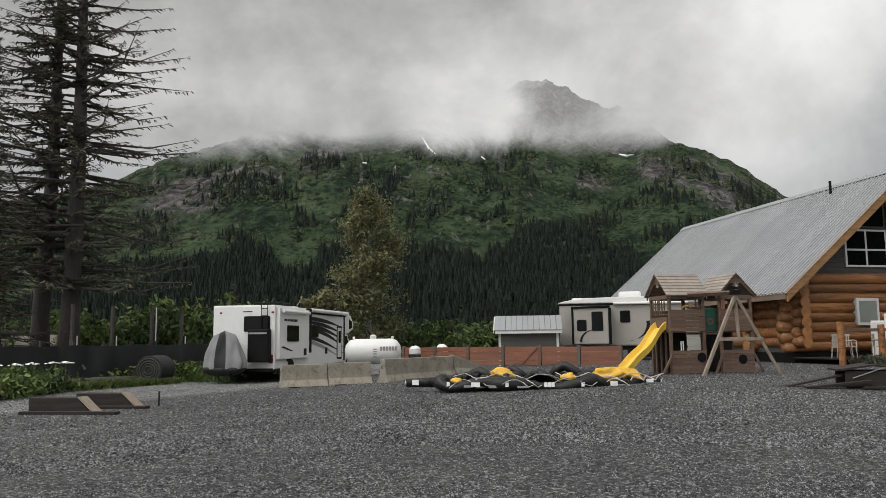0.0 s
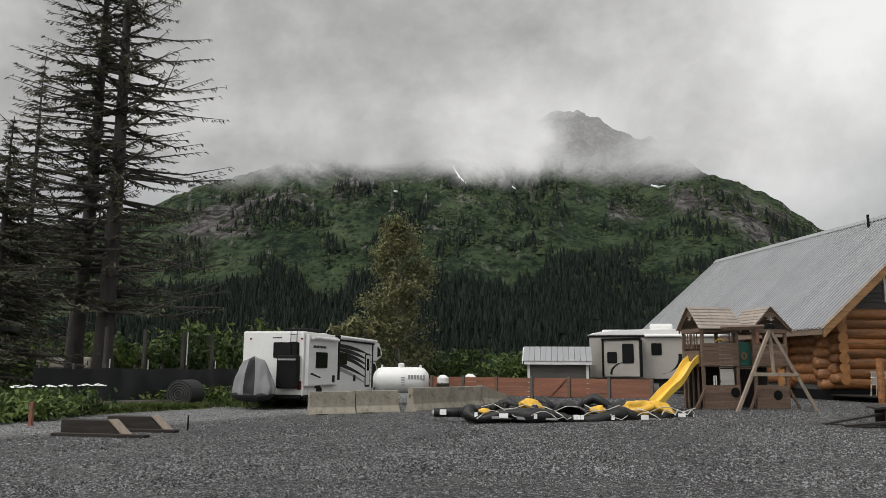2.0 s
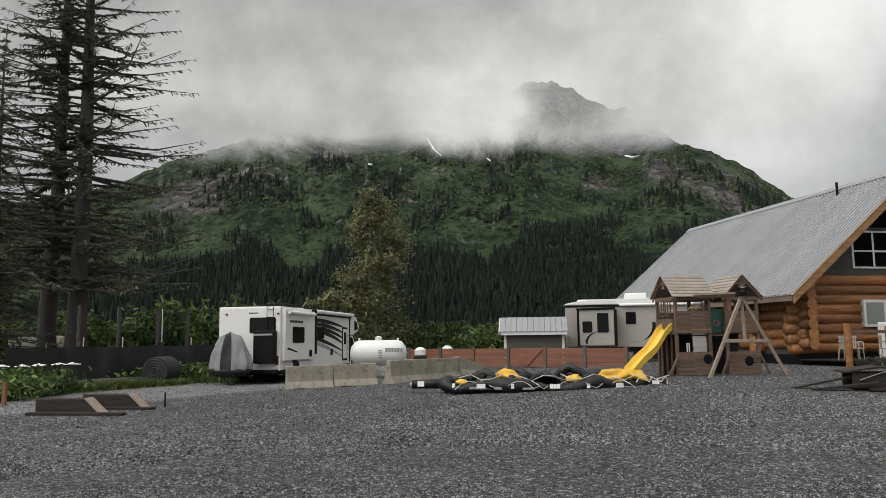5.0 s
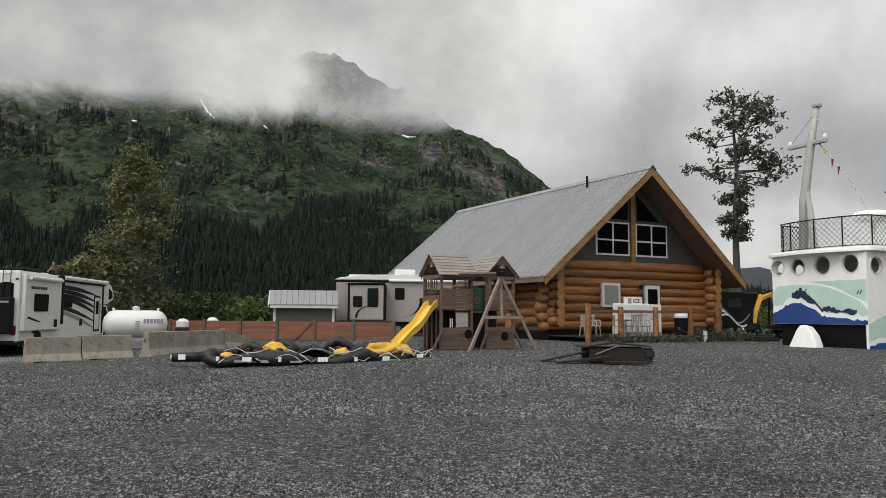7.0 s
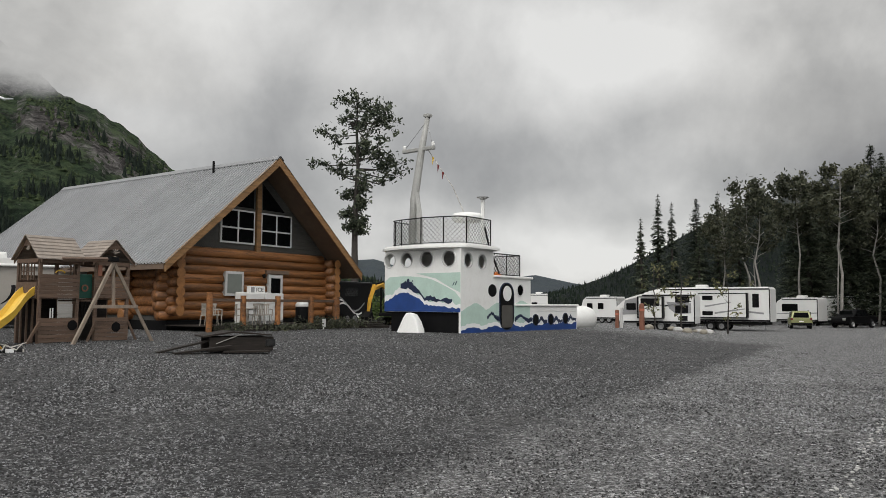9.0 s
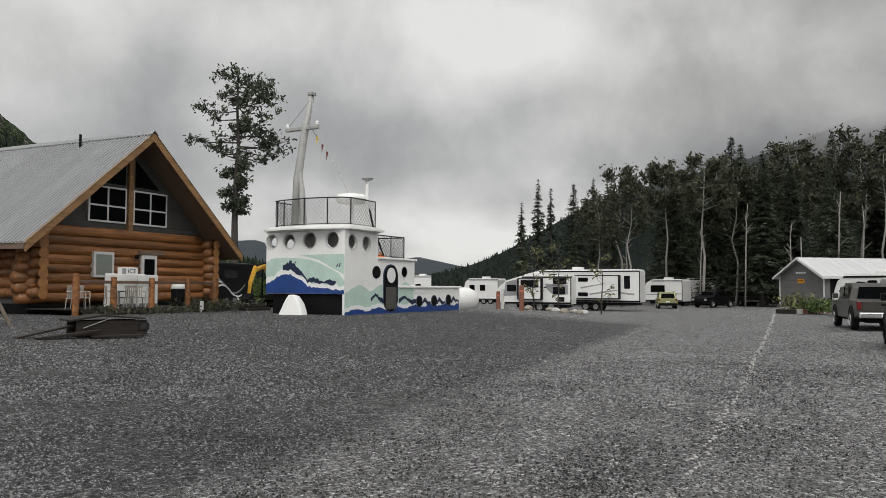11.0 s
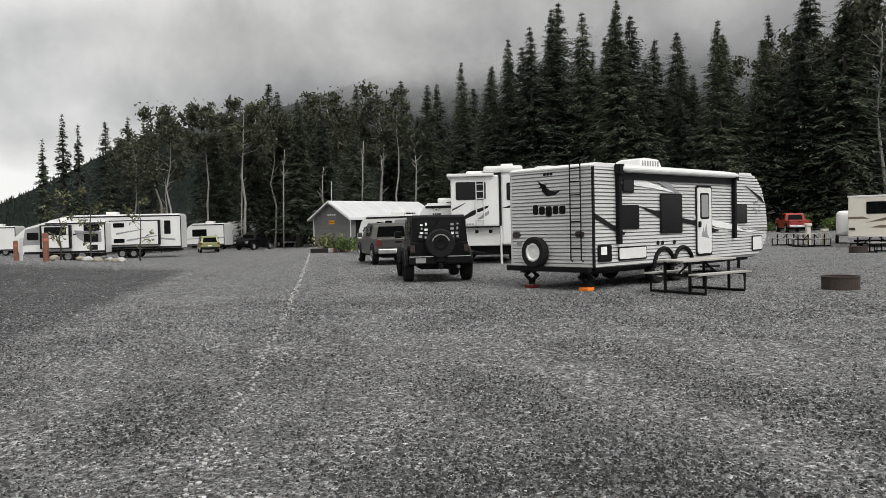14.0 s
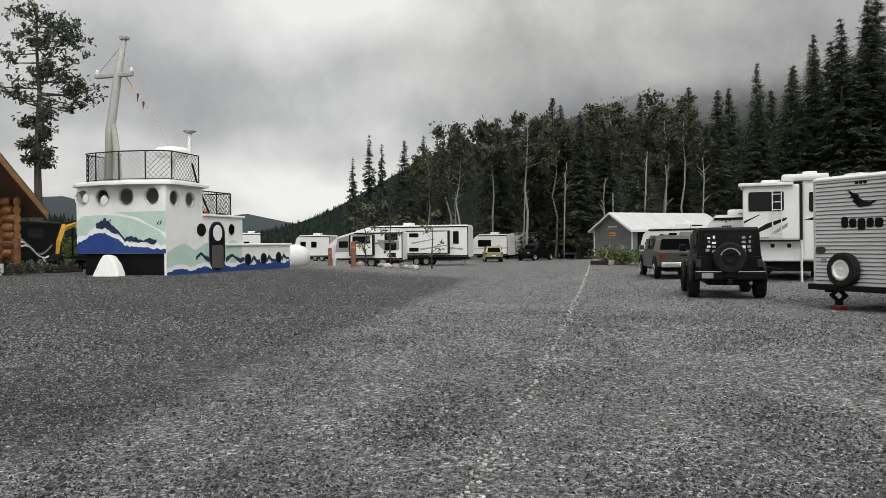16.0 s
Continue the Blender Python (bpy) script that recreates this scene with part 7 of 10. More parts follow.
def raft_pile():
    rs = random.Random(12)
    cx, cy = polar(-6.2, 20.6)
    g = spot(cx, cy, -7)
    r = thing("deflated_raft", g, "slack black and yellow rubber raft lying on the gravel", "raft")
    # outer tube, sagging between its seams
    pts, rad = [], []
    for i in range(110):
        a = 2 * math.pi * i / 110
        w = 1 + 0.05 * math.sin(5 * a + 1) + 0.04 * math.sin(9 * a)
        pts.append((2.55 * w * math.cos(a), 0.95 * w * math.sin(a), 0.12 + 0.05 * math.sin(6 * a + 0.7) + 0.04 * math.sin(11 * a)))
        rad.append(0.15 + 0.05 * math.sin(7 * a + 2) + 0.03 * math.sin(13 * a) + rs.uniform(-0.02, 0.02))
    bm = tube(pts, rad, 12, closed=True)
    part("outer_tube", bm, M_RUBBER, r, "black rubber tube", smooth=True)
    # rucked floor cloth
    nx_, ny_ = 40, 16
    v = []
    for j in range(ny_):
        for i in range(nx_):
            x, y = -2.4 + 4.8 * i / (nx_ - 1), -0.85 + 1.7 * j / (ny_ - 1)
            f = 1 - (x / 2.6) ** 2
            z = 0.14 + 0.3 * abs(noise.noise((x * 1.1, y * 1.6, 4.2))) * 1.2 * max(f, 0.1) + 0.09 * noise.noise((x * 3, y * 3.5, 1.0))
            v.append((x, y * math.sqrt(max(0.05, f)), max(0.03, z)))
    i = (np.arange(ny_ - 1)[:, None] * nx_ + np.arange(nx_ - 1)[None, :]).ravel()
    f = raw("floor_cloth", np.array(v), np.stack([i, i + 1, i + nx_ + 1, i + nx_], 1), M_RUBBER, r, smooth=True)
    for k, (x, y, l) in enumerate(((-2.55, 0.35, 0.9), (2.4, 0.25, 0.95))):
        d = 1 if x > 0 else -1
        t = part("side_roll", tube([(x, y, 0.13), (x + d * l * 0.5, y + 0.04, 0.12), (x + d * l, y - 0.03, 0.11)], [0.14, 0.13, 0.12], 12), M_RUBBER, r, smooth=True)
        part("label_bar", box(x + d * l * 0.7 - 0.09, x + d * l * 0.7 + 0.09, y - 0.135, y - 0.11, 0.06, 0.2), M_DECALW, t)
        part("white_end", cyl((x + d * (l - 0.01), y - 0.03, 0.11), (x + d * (l + 0.03), y - 0.03, 0.11), 0.07), M_ROPE, t)
    # folded humps and yellow cloth
    for k, (x, y, h, w) in enumerate(((-1.4, 0.3, 0.42, 0.5), (-0.5, 0.5, 0.46, 0.4), (0.9, 0.45, 0.55, 0.55), (1.6, 0.1, 0.4, 0.4), (0.2, 0.1, 0.36, 0.45))):
        pts = [(x - w, y, 0.12), (x - w * 0.4, y + 0.1, h * 0.85), (x, y, h), (x + w * 0.5, y - 0.1, h * 0.7), (x + w, y - 0.05, 0.12)]
        part("folded_tube", tube(pts, [0.1, 0.13, 0.14, 0.13, 0.09], 10), M_RUBBER, r, smooth=True)
    for k, (x, y, z, s) in enumerate(((-0.75, -0.2, 0.36, 0.3), (0.95, -0.35, 0.3, 0.2), (2.0, -0.1, 0.3, 0.42), (2.45, 0.1, 0.3, 0.36), (-1.95, -0.55, 0.2, 0.16))):
        bm = bmesh.new()
        bmesh.ops.create_icosphere(bm, subdivisions=3, radius=s)
        for q in bm.verts:
            n = noise.noise((q.co * 4 + Vector((k * 7, 0, 0)))) + 0.5 * noise.noise((q.co * 9))
            q.co *= 1 + 0.5 * n
            q.co.z *= 0.55
            q.co += Vector((x, y, z))
        part("yellow_cloth", bm, M_RAFTY, r, "crumpled yellow floor cloth", smooth=True)
    for k in range(4):
        x = -2.0 + 1.3 * k
        pts = [(x + 0.28 * q, -0.9 + 0.25 * math.sin(q * 1.3 + k) + 0.1 * k, 0.34 + 0.08 * math.sin(q * 2 + k)) for q in range(6)]
        part("rope", tube(pts, 0.012, 5), M_ROPE, r)
    part("rope", tube([(2.5 + 0.1 * q, -0.5 + 0.18 * math.sin(q * 1.7), 0.2 + 0.14 * math.sin(q * 1.1) ** 2) for q in range(9)], 0.016, 5), M_ROPE, r)
    # slack creases lying over the tube and the floor
    for k in range(26):
        a = rs.uniform(0, 2 * math.pi)
        q = rs.uniform(0.35, 1.0)
        x, y = 2.4 * q * math.cos(a), 0.85 * q * math.sin(a)
        l, d = rs.uniform(0.25, 0.6), rs.uniform(0, math.pi)
        h = rs.uniform(0.2, 0.36)
        c = [(x + l * (j / 5 - 0.5) * math.cos(d) + rs.uniform(-0.04, 0.04), y + 0.5 * l * (j / 5 - 0.5) * math.sin(d), h * math.sin(math.pi * (0.12 + 0.76 * j / 5)) + 0.04) for j in range(6)]
        part("crease", tube(c, [0.03, 0.07, 0.09, 0.085, 0.06, 0.025], 8), M_RUBBER, r, smooth=True)
    for k in range(7):
        x, y = -2.1 + 0.66 * k, -1.0 + 0.12 * math.sin(k * 2.1)
        part("rope", tube([(x + 0.14 * j, y - 0.05 + 0.12 * math.sin(j * 1.4 + k), 0.05 + 0.22 * abs(math.sin(j * 0.55 + k * 1.7))) for j in range(rs.choice((4, 5, 7)))], 0.011, 5), M_ROPE, r)
    for k in range(5):
        a = rs.uniform(3.4, 6.0)
        x, y = 2.5 * math.cos(a), 0.93 * math.sin(a)
        part("patch_strip", box(x - rs.uniform(0.08, 0.2), x + 0.1, y - 0.2, y - 0.17, 0.05, 0.05 + rs.uniform(0.03, 0.08), 0.004), M_DECALG, r)
    # printed bars along the near side
    for k in range(6):
        a = radians(212 + k * 22)
        for q in range(3 if k % 2 else 1):
            b = a + q * 0.035
            x, y = 2.55 * math.cos(b), 0.95 * math.sin(b)
            part("print_bar", box(x - 0.04, x + 0.04, y - 0.215, y - 0.19, 0.08, 0.19), M_DECALW, r)


raft_pile()

# ---- debris, barriers, tank, roll, logs ----


def barrier(a, b, h, tip=False, label="weathered grey concrete barrier block on the gravel"):
    (x0, y0), (x1, y1) = a, b
    L = math.hypot(x1 - x0, y1 - y0)
    t = thing("concrete_barrier", spot(x0, y0, math.degrees(math.atan2(y1 - y0, x1 - x0)), -0.03), label, "barrier", "concrete barriers")
    prof = [(-0.28, 0), (0.28, 0), (0.28, 0.08), (0.15, 0.3), (0.1, h), (-0.1, h), (-0.15, 0.3), (-0.28, 0.08)]
    bm = prism(prof, 0.0, L, "yz", bevel=0.02)
    if tip:
        for v in bm.verts:
            if v.co.x > L - 0.1:
                v.co.z *= 0.45
    part("block", bm, M_CONCRETE, t)
    for x in (L * 0.25, L * 0.75):
        part("lifting_slot", box(x - 0.2, x + 0.2, -0.29, -0.27, 0.0, 0.07), M_BLACK, t)
    part("steel_loop", tube([(0.0, 0, h * 0.6), (-0.06, 0, h * 0.62), (-0.06, 0, h * 0.7), (0.0, 0, h * 0.72)], 0.014, 6), M_RUST, t)


barrier((-5.76, 26.4), (-4.3, 27.1), 0.82)
barrier((-4.28, 27.11), (-2.84, 27.86), 0.82)
barrier((-2.34, 27.4), (0.1, 31.0), 0.86)
barrier((0.12, 31.05), (1.25, 33.0), 0.8, True)

tk = thing("propane_tank", spot(-4.5, 33.7, 5), "white propane tank on steel saddles behind the barriers", "tank")
part("shell", lathe([(0.02, -1.25), (0.28, -1.2), (0.5, -1.02), (0.56, -0.8), (0.56, 0.8), (0.5, 1.02), (0.28, 1.2), (0.02, 1.25)], 28, m=pose(1.2, 0, 1.08, 0, 90, 0)), M_WHITE, tk, smooth=True)
for x in (0.5, 1.9):
    part("saddle", prism([(-0.45, 0), (0.45, 0), (0.4, 0.7), (0.2, 0.55), (-0.2, 0.55), (-0.4, 0.7)], x - 0.06, x + 0.06, "yz"), M_STEEL, tk)
part("valve_cover", lathe([(0.14, 0), (0.14, 0.16), (0.05, 0.2)], 14, m=pose(1.2, 0, 1.62)), M_WHITE, tk)
part("lifting_lug", box(0.3, 0.4, -0.02, 0.02, 1.6, 1.74), M_WHITE, tk)
part("lifting_lug", box(2.0, 2.1, -0.02, 0.02, 1.6, 1.74), M_WHITE, tk)
for k in range(6):
    part("name_bar", box(1.5 + k * 0.13, 1.6 + k * 0.13, -0.565, -0.55, 1.12, 1.3), M_DECALG, tk)
for k in range(4):
    part("notice_bar", box(1.2, 1.36, -0.565, -0.55, 0.86 + k * 0.1, 0.91 + k * 0.1), M_DECALG, tk)
for k, (x, y) in enumerate(((-1.6, 37.0), (-0.3, 37.4))):
    b = thing("white_drum", spot(x, y, 20 * k, 0.75), "white plastic fitting beyond the barriers", "drum")
    part("drum", lathe([(0.2, 0), (0.28, 0.06), (0.28, 0.3), (0.14, 0.42), (0.03, 0.44)], 14), M_WHITE, b)
    part("stand", box(-0.3, 0.3, -0.3, 0.3, -0.8, 0.0, 0.02), M_TIMBERD, b)

dr = thing("cable_roll", spot(*polar(20.9, 32.5), 84), "dark rolled rubber mat lying beside the lane", "roll")
part("roll", lathe([(0.05, -0.55), (0.54, -0.55), (0.56, -0.52), (0.57, 0.52), (0.55, 0.55), (0.05, 0.55)], 28, m=pose(0, 0, 0.55, 0, 90, 0)), M_FABRIC, dr, smooth=False)
for k, rr in enumerate((0.16, 0.26, 0.36, 0.46)):
    part("winding", tube([(-0.555, rr * math.cos(a), 0.55 + rr * math.sin(a)) for a in [i * 2 * math.pi / 20 for i in range(20)]], 0.028, 5, closed=True), M_MAT, dr)
lg = thing("fallen_log", spot(*polar(26.3, 29.8)), "grey round log lying beside the lane", "log")
a, b = Vector(polar(26.4, 29.6) + (0,)), Vector(polar(22.0, 32.0) + (0,))
d = b - a
part("stem", tube([(0, 0, 0.17), (d.x * 0.4, d.y * 0.4, 0.2), (d.x, d.y, 0.17)], [0.22, 0.2, 0.18], 12), M_BARK, lg, smooth=True)
part("cut_end", cyl((0, 0, 0.17), (-0.012 * d.x, -0.012 * d.y, 0.17), 0.19), M_TIMBERD, lg)
# two timber wedges of a loading ramp
for k, (az, dd) in enumerate(((26.3, 20.2), (23.6, 21.3))):
    w = thing("timber_wedge", spot(*polar(az, dd), -8), "dark wet timber ramp block with a pale sawn end", "timber", "timber ramp blocks")
    part("beam", prism([(-0.85, 0.0), (0.75, 0.0), (0.35, 0.36), (-0.85, 0.36)], -0.22, 0.22, bevel=0.015), M_TIMBERD, w)
    part("sawn_end", prism([(0.77, 0.02), (0.83, 0.02), (0.43, 0.38), (0.37, 0.38)], -0.22, 0.1), M_SWING, w)
    part("plank", box(-0.9, 1.5 - k * 0.3, -0.5, -0.28, 0.0, 0.07, 0.01), M_TIMBERD, w)
sk = thing("steel_stake", spot(*polar(20.6, 21.0)), "thin dark steel stake driven into the gravel", "stake")
part("rod", cyl((0, 0, -0.1), (0, 0, 0.36), 0.022, seg=8), M_BLACK, sk)
part("head", cyl((0, 0, 0.36), (0, 0, 0.38), 0.03, seg=8), M_RUST, sk)

rb = thing("broken_ramp", spot(*polar(-27.6, 19.4), -14), "broken dark timber box with tilted boards on the gravel", "debris")
part("box_side", box(-0.25, 1.3, -0.45, -0.4, 0.02, 0.36, 0.008), M_TIMBERD, rb)
part("box_side", box(-0.25, 1.3, 0.4, 0.45, 0.02, 0.36, 0.008), M_TIMBERD, rb)
part("box_end", box(1.26, 1.3, -0.4, 0.4, 0.02, 0.34, 0.008), M_TIMBERD, rb)
part("box_floor", box(-0.25, 1.26, -0.4, 0.4, 0.02, 0.05), M_TIMBERD, rb)
part("rubber_cap", box(1.1, 1.34, -0.47, -0.445, 0.12, 0.3, 0.02), M_RUBBER, rb)
part("tilted_board", prism([(-0.4, 0.36), (0.3, 0.46), (1.25, 0.38), (1.25, 0.41), (0.3, 0.5), (-0.4, 0.4)], -0.5, 0.5), M_TIMBERD, rb)
part("tilted_board", prism([(-1.4, 0.0), (-0.2, 0.26), (-0.2, 0.3), (-1.4, 0.04)], -0.35, -0.05), M_TIMBERD, rb)
part("tilted_board", prism([(-1.1, 0.0), (0.2, 0.14), (0.2, 0.18), (-1.1, 0.04)], -0.8, -0.52), M_TIMBERD, rb)
part("loose_board", box(0.0, 1.1, -0.85, -0.62, 0.0, 0.05, 0.01), M_TIMBERD, rb)
part("pale_strip", prism([(-0.1, 0.2), (0.5, 0.42), (0.5, 0.44), (-0.1, 0.22)], -0.475, -0.455), M_TABLEG, rb)

# ---- fences ----


def board_fence():
    a, b = Vector((-2.2, 38.0)), Vector((7.2, 32.1))
    d = b - a
    L = d.length
    f = thing("board_fence", pose(a.x, a.y, 0.4, 0, 0, math.degrees(math.atan2(d.y, d.x))), "red-brown plank fence with a braced gate", "fence")
    n = 6
    for i in range(n + 1):
        x = L * i / n
        part("post", box(x - 0.07, x + 0.07, -0.05, 0.09, -0.3, 0.9, 0.01), M_SHEDDK if i % 2 else M_PLAYWOOD, f)
    for i in range(n):
        x0, x1 = L * i / n + 0.08, L * (i + 1) / n - 0.08
        for k in range(4):
            part("plank", box(x0, x1, 0.0, 0.04, 0.02 + k * 0.205, 0.215 + k * 0.205, 0.006, seg=1), M_FENCE, f)
    gx = L * 3 / n + 0.08
    gw = L / n - 0.16
    part("gate_brace", prism([(gx, 0.82), (gx + 0.12, 0.82), (gx + gw / 2 + 0.06, 0.06), (gx + gw / 2 - 0.06, 0.06)], -0.03, -0.004), M_FENCE, f)
    part("gate_brace", prism([(gx + gw, 0.82), (gx + gw - 0.12, 0.82), (gx + gw / 2 - 0.06, 0.06), (gx + gw / 2 + 0.06, 0.06)], -0.05, -0.032), M_FENCE, f)


board_fence()


def cloth_fence():
    a, b = Vector(polar(30.5, 29.5)), Vector(polar(16.6, 37.0))
    d = b - a
    L = d.length
    f = thing("silt_fence", pose(a.x, a.y, 0, 0, 0, math.degrees(math.atan2(d.y, d.x))), "black ground cloth fence sagging between posts", "fence")
    n = 80
    v = []
    for j in range(8):
        for i in range(n):
            x = L * i / (n - 1)
            z = 1.55 * j / 7 + (0.015 * math.sin(x * 2.2) - 0.03 * abs(math.sin(x * 1.05))) * j / 7
            y = 0.14 * noise.noise((x * 1.6, j * 0.12, 2.0)) + 0.05 * math.sin(x * 4.3 + j * 0.3)
            v.append((x, y, z))
    i = (np.arange(7)[:, None] * n + np.arange(n - 1)[None, :]).ravel()
    c = raw("cloth", np.array(v), np.stack([i, i + 1, i + n + 1, i + n], 1), M_FABRIC, f, smooth=True)
    for k in range(8):
        x = L * (k + 0.3) / 8
        part("post", box(x - 0.04, x + 0.04, 0.22, 0.3, -0.1, 1.7), M_BARK, f)
    for k, x in enumerate((L * 0.47, L * 0.66, L * 0.82, L * 0.3)):
        part("tall_post", cyl((x, 0.5, -0.1), (x, 0.5, 3.1), 0.09, 0.075, 8), M_BARK, f)
        part("pale_pipe", cyl((x + 0.16, 0.42, 1.2), (x + 0.16, 0.42, 3.1 if k == 1 else 1.9), 0.025, seg=6), M_TRIMW, f)


cloth_fence()
vn = thing("pale_canopy", spot(*polar(28.6, 41), 20), "pale camper roof showing over the cloth fence", "canopy")
part("roof", box(-1.2, 1.2, -0.9, 0.9, 1.5, 2.05, 0.12), M_CREAM, vn)
part("body", box(-1.15, 1.15, -0.85, 0.85, 0.0, 1.5, 0.05), M_SHEDDK, vn)
pp = thing("marker_post", spot(*polar(30.4, 24)), "short orange marker post in the grass", "post")
part("post", box(-0.05, 0.05, -0.05, 0.05, -0.1, 0.6, 0.01), M_RUBLE, pp)
part("cap", box(-0.06, 0.06, -0.06, 0.06, 0.6, 0.63, 0.01), M_RUBLE, pp)

# ---- garden shed ----
sh = thing("garden_shed", spot(2.5, 36.9, -6), "small dark shed with white trim and a white metal roof", "shed")
for k in range(8):
    part("siding_board", box(0.0, 2.75, -0.02, 0.04, 0.0 + k * 0.2, 0.194 + k * 0.2), M_SHEDDK, sh)
    part("siding_board", box(-0.04, 0.02, 0.04, 1.9, 0.0 + k * 0.2, 0.194 + k * 0.2), M_SHEDDK, sh)
part("back_wall", box(0.0, 2.75, 1.86, 1.9, 0, 2.2), M_SHEDDK, sh)
part("end_wall", box(2.71, 2.75, 0.04, 1.86, 0, 1.6), M_SHEDDK, sh)
for x in (-0.06, 2.7):
    part("corner_trim", box(x, x + 0.12, -0.045, -0.02, 0.0, 1.62), M_TRIMW, sh)
part("fascia", box(-0.2, 2.95, -0.3, -0.26, 1.52, 1.66), M_TRIMW, sh)
for k in range(12):
    x = -0.25 + k * 0.27
    part("roof_sheet", prism([(-0.32, 1.66), (0.95, 2.36), (0.95, 2.4), (-0.32, 1.7)], x, x + 0.255, "yz"), M_METALROOF, sh)
    part("roof_sheet", prism([(2.2, 1.66), (0.95, 2.36), (0.95, 2.4), (2.2, 1.7)], x, x + 0.255, "yz"), M_METALROOF, sh)
part("gable", prism([(0.0, 1.6), (1.9, 1.6), (0.95, 2.3)], -0.03, 0.02, "yz"), M_SHEDDK, sh)
part("gable_trim", prism([(-0.32, 1.55), (0.95, 2.26), (0.95, 2.37), (-0.32, 1.67)], -0.3, -0.26, "yz"), M_TRIMW, sh)

# ---- motorhome ----


def motorhome():
    m = thing("motorhome", spot(-6.84, 30.2, 81), "white motorhome with black swirl graphics, parked on the lane", "motorhome")
    W, L, z0, z1 = 2.62, 9.5, 0.5, 3.06
    part("body", box(0, L, 0, W, z0, z1, 0.07), M_WHITE, m)
    part("overcab", prism([(L - 0.1, 1.95), (10.4, 1.98), (11.3, 2.2), (11.45, 2.45), (10.9, 2.95), (L - 0.1, 3.04)], 0.06, W - 0.06, bevel=0.08), M_WHITE, m, "rounded white overcab")
    part("overcab_window", prism([(10.5, 2.2), (11.1, 2.3), (11.0, 2.62), (10.5, 2.75)], 0.04, 0.07), M_GLASSD, m)
    part("cab", prism([(L - 0.1, 0.45), (12.4, 0.45), (12.45, 1.05), (11.3, 1.2), (10.6, 1.95), (L - 0.1, 1.96)], 0.16, W - 0.16, bevel=0.06), M_WHITE, m)
    part("cab_window", prism([(9.75, 1.2), (10.95, 1.22), (10.4, 1.85), (9.75, 1.86)], 0.14, 0.17), M_GLASSD, m)
    part("skirt", box(0.05, L, 0.0, 0.03, 0.42, z0 + 0.04), M_DECALD, m)
    # slide-out box with its awning
    s = part("slide_out", box(0.12, 3.62, -0.16, 0.0, 0.9, 2.95, 0.03), M_WHITE, m, "white slide-out room")
    rv_window(s, 0.9, 2.25, 1.6, 2.26, -0.162)
    part("awning_roll", cyl((0.3, -0.24, 2.82), (3.4, -0.24, 2.82), 0.07), M_WHITE, s)
    part("awning_arm", box(3.62, 3.82, -0.2, 0.0, 1.1, 3.05, 0.02), M_BLACK, m)
    rv_window(m, 4.15, 5.3, 1.78, 2.28, -0.002)
    part("main_awning", cyl((3.95, -0.12, 2.98), (9.6, -0.12, 2.98), 0.09), M_WHITE, m)
    part("awning_trim", box(3.95, 9.6, -0.05, 0.0, 2.82, 2.9), M_BLACK, m)
    d = part("door", prism(rounded(8.15, 8.95, 0.7, 2.35, 0.1), -0.02, 0.0), M_BLACK, m)
    part("door_panel", prism(rounded(8.24, 8.86, 0.8, 2.26, 0.08), -0.03, 0.0), M_WHITE, d)
    part("door_window", prism(rounded(8.36, 8.74, 1.5, 2.1, 0.05), -0.036, 0.0), M_GLASSD, d)
    part("corner_pillar", box(9.3, 9.5, -0.02, 0.0, 0.6, 2.9), M_BLACK, m)
    # swirls: long tapering bands
    for k in range(6):
        z = 2.6 - k * 0.16
        x0 = 2.4 + 0.35 * k if k < 4 else 0.5
        pts_top, pts_bot = [], []
        for q in range(9):
            t = q / 8
            x = x0 + (9.2 - x0) * t
            zz = z - (0.35 + 0.16 * k) * t ** 1.6 + 0.08 * math.sin(t * 3)
            w = 0.085 * math.sin(math.pi * min(0.98, t + 0.05)) + 0.006
            pts_top.append((x, zz + w))
            pts_bot.append((x, zz - w))
        decal(m, pts_top + pts_bot[::-1], M_DECALD if k != 5 else M_DECALG, -0.163 if x0 < 0 else -0.002, "swirl")
    for k in range(9):
        part("brand_bar", box(0.6 + k * 0.17, 0.72 + k * 0.17, -0.17, -0.16, 2.42, 2.52), M_DECALD, s)
    part("swirl", prism([(0.3, 1.36), (1.4, 1.2), (1.6, 1.22), (0.5, 1.42)], -0.168, -0.16), M_DECALD, s)
    for x in (2.9, 6.3):
        part("lower_vent", prism(rounded(x, x + 0.35, 1.0, 1.3, 0.04), -0.166 if x < 3.6 else -0.01, -0.15 if x < 3.6 else 0.0), M_BLACK, m)
    part("step_hatch", prism(rounded(0.3, 1.3, 0.55, 0.8, 0.06), -0.05, 0.0), M_TRIMW, m)
    # rear wall
    rear_window(m, 0.2, 1.3, 2.0, 2.62)
    rear_decal(m, rounded(0.95, 1.35, 2.78, 2.82, 0.01), M_BLACK, 0.0, "rear_handle")
    ladder(m, 0.28, 0.54, 0.9, 3.06, 0.0)
    for y in (0.1, 2.28):
        part("marker_lamp", prism(rounded(y - 0.05, y + 0.05, 2.72, 2.8, 0.03), -0.02, 0.0, "yz"), M_RED, m)
    part("tail_lamp", prism(rounded(0.06, 0.22, 0.75, 1.1, 0.03), -0.03, 0.0, "yz"), M_RED, m)
    part("rear_box", box(-0.35, -0.02, 0.12, 1.0, 0.8, 2.1, 0.06), M_BLACK, m, "black cargo box on the rear wall")
    part("box_strap", box(-0.37, -0.34, 0.2, 0.95, 1.9, 1.97), M_DECALG, m)
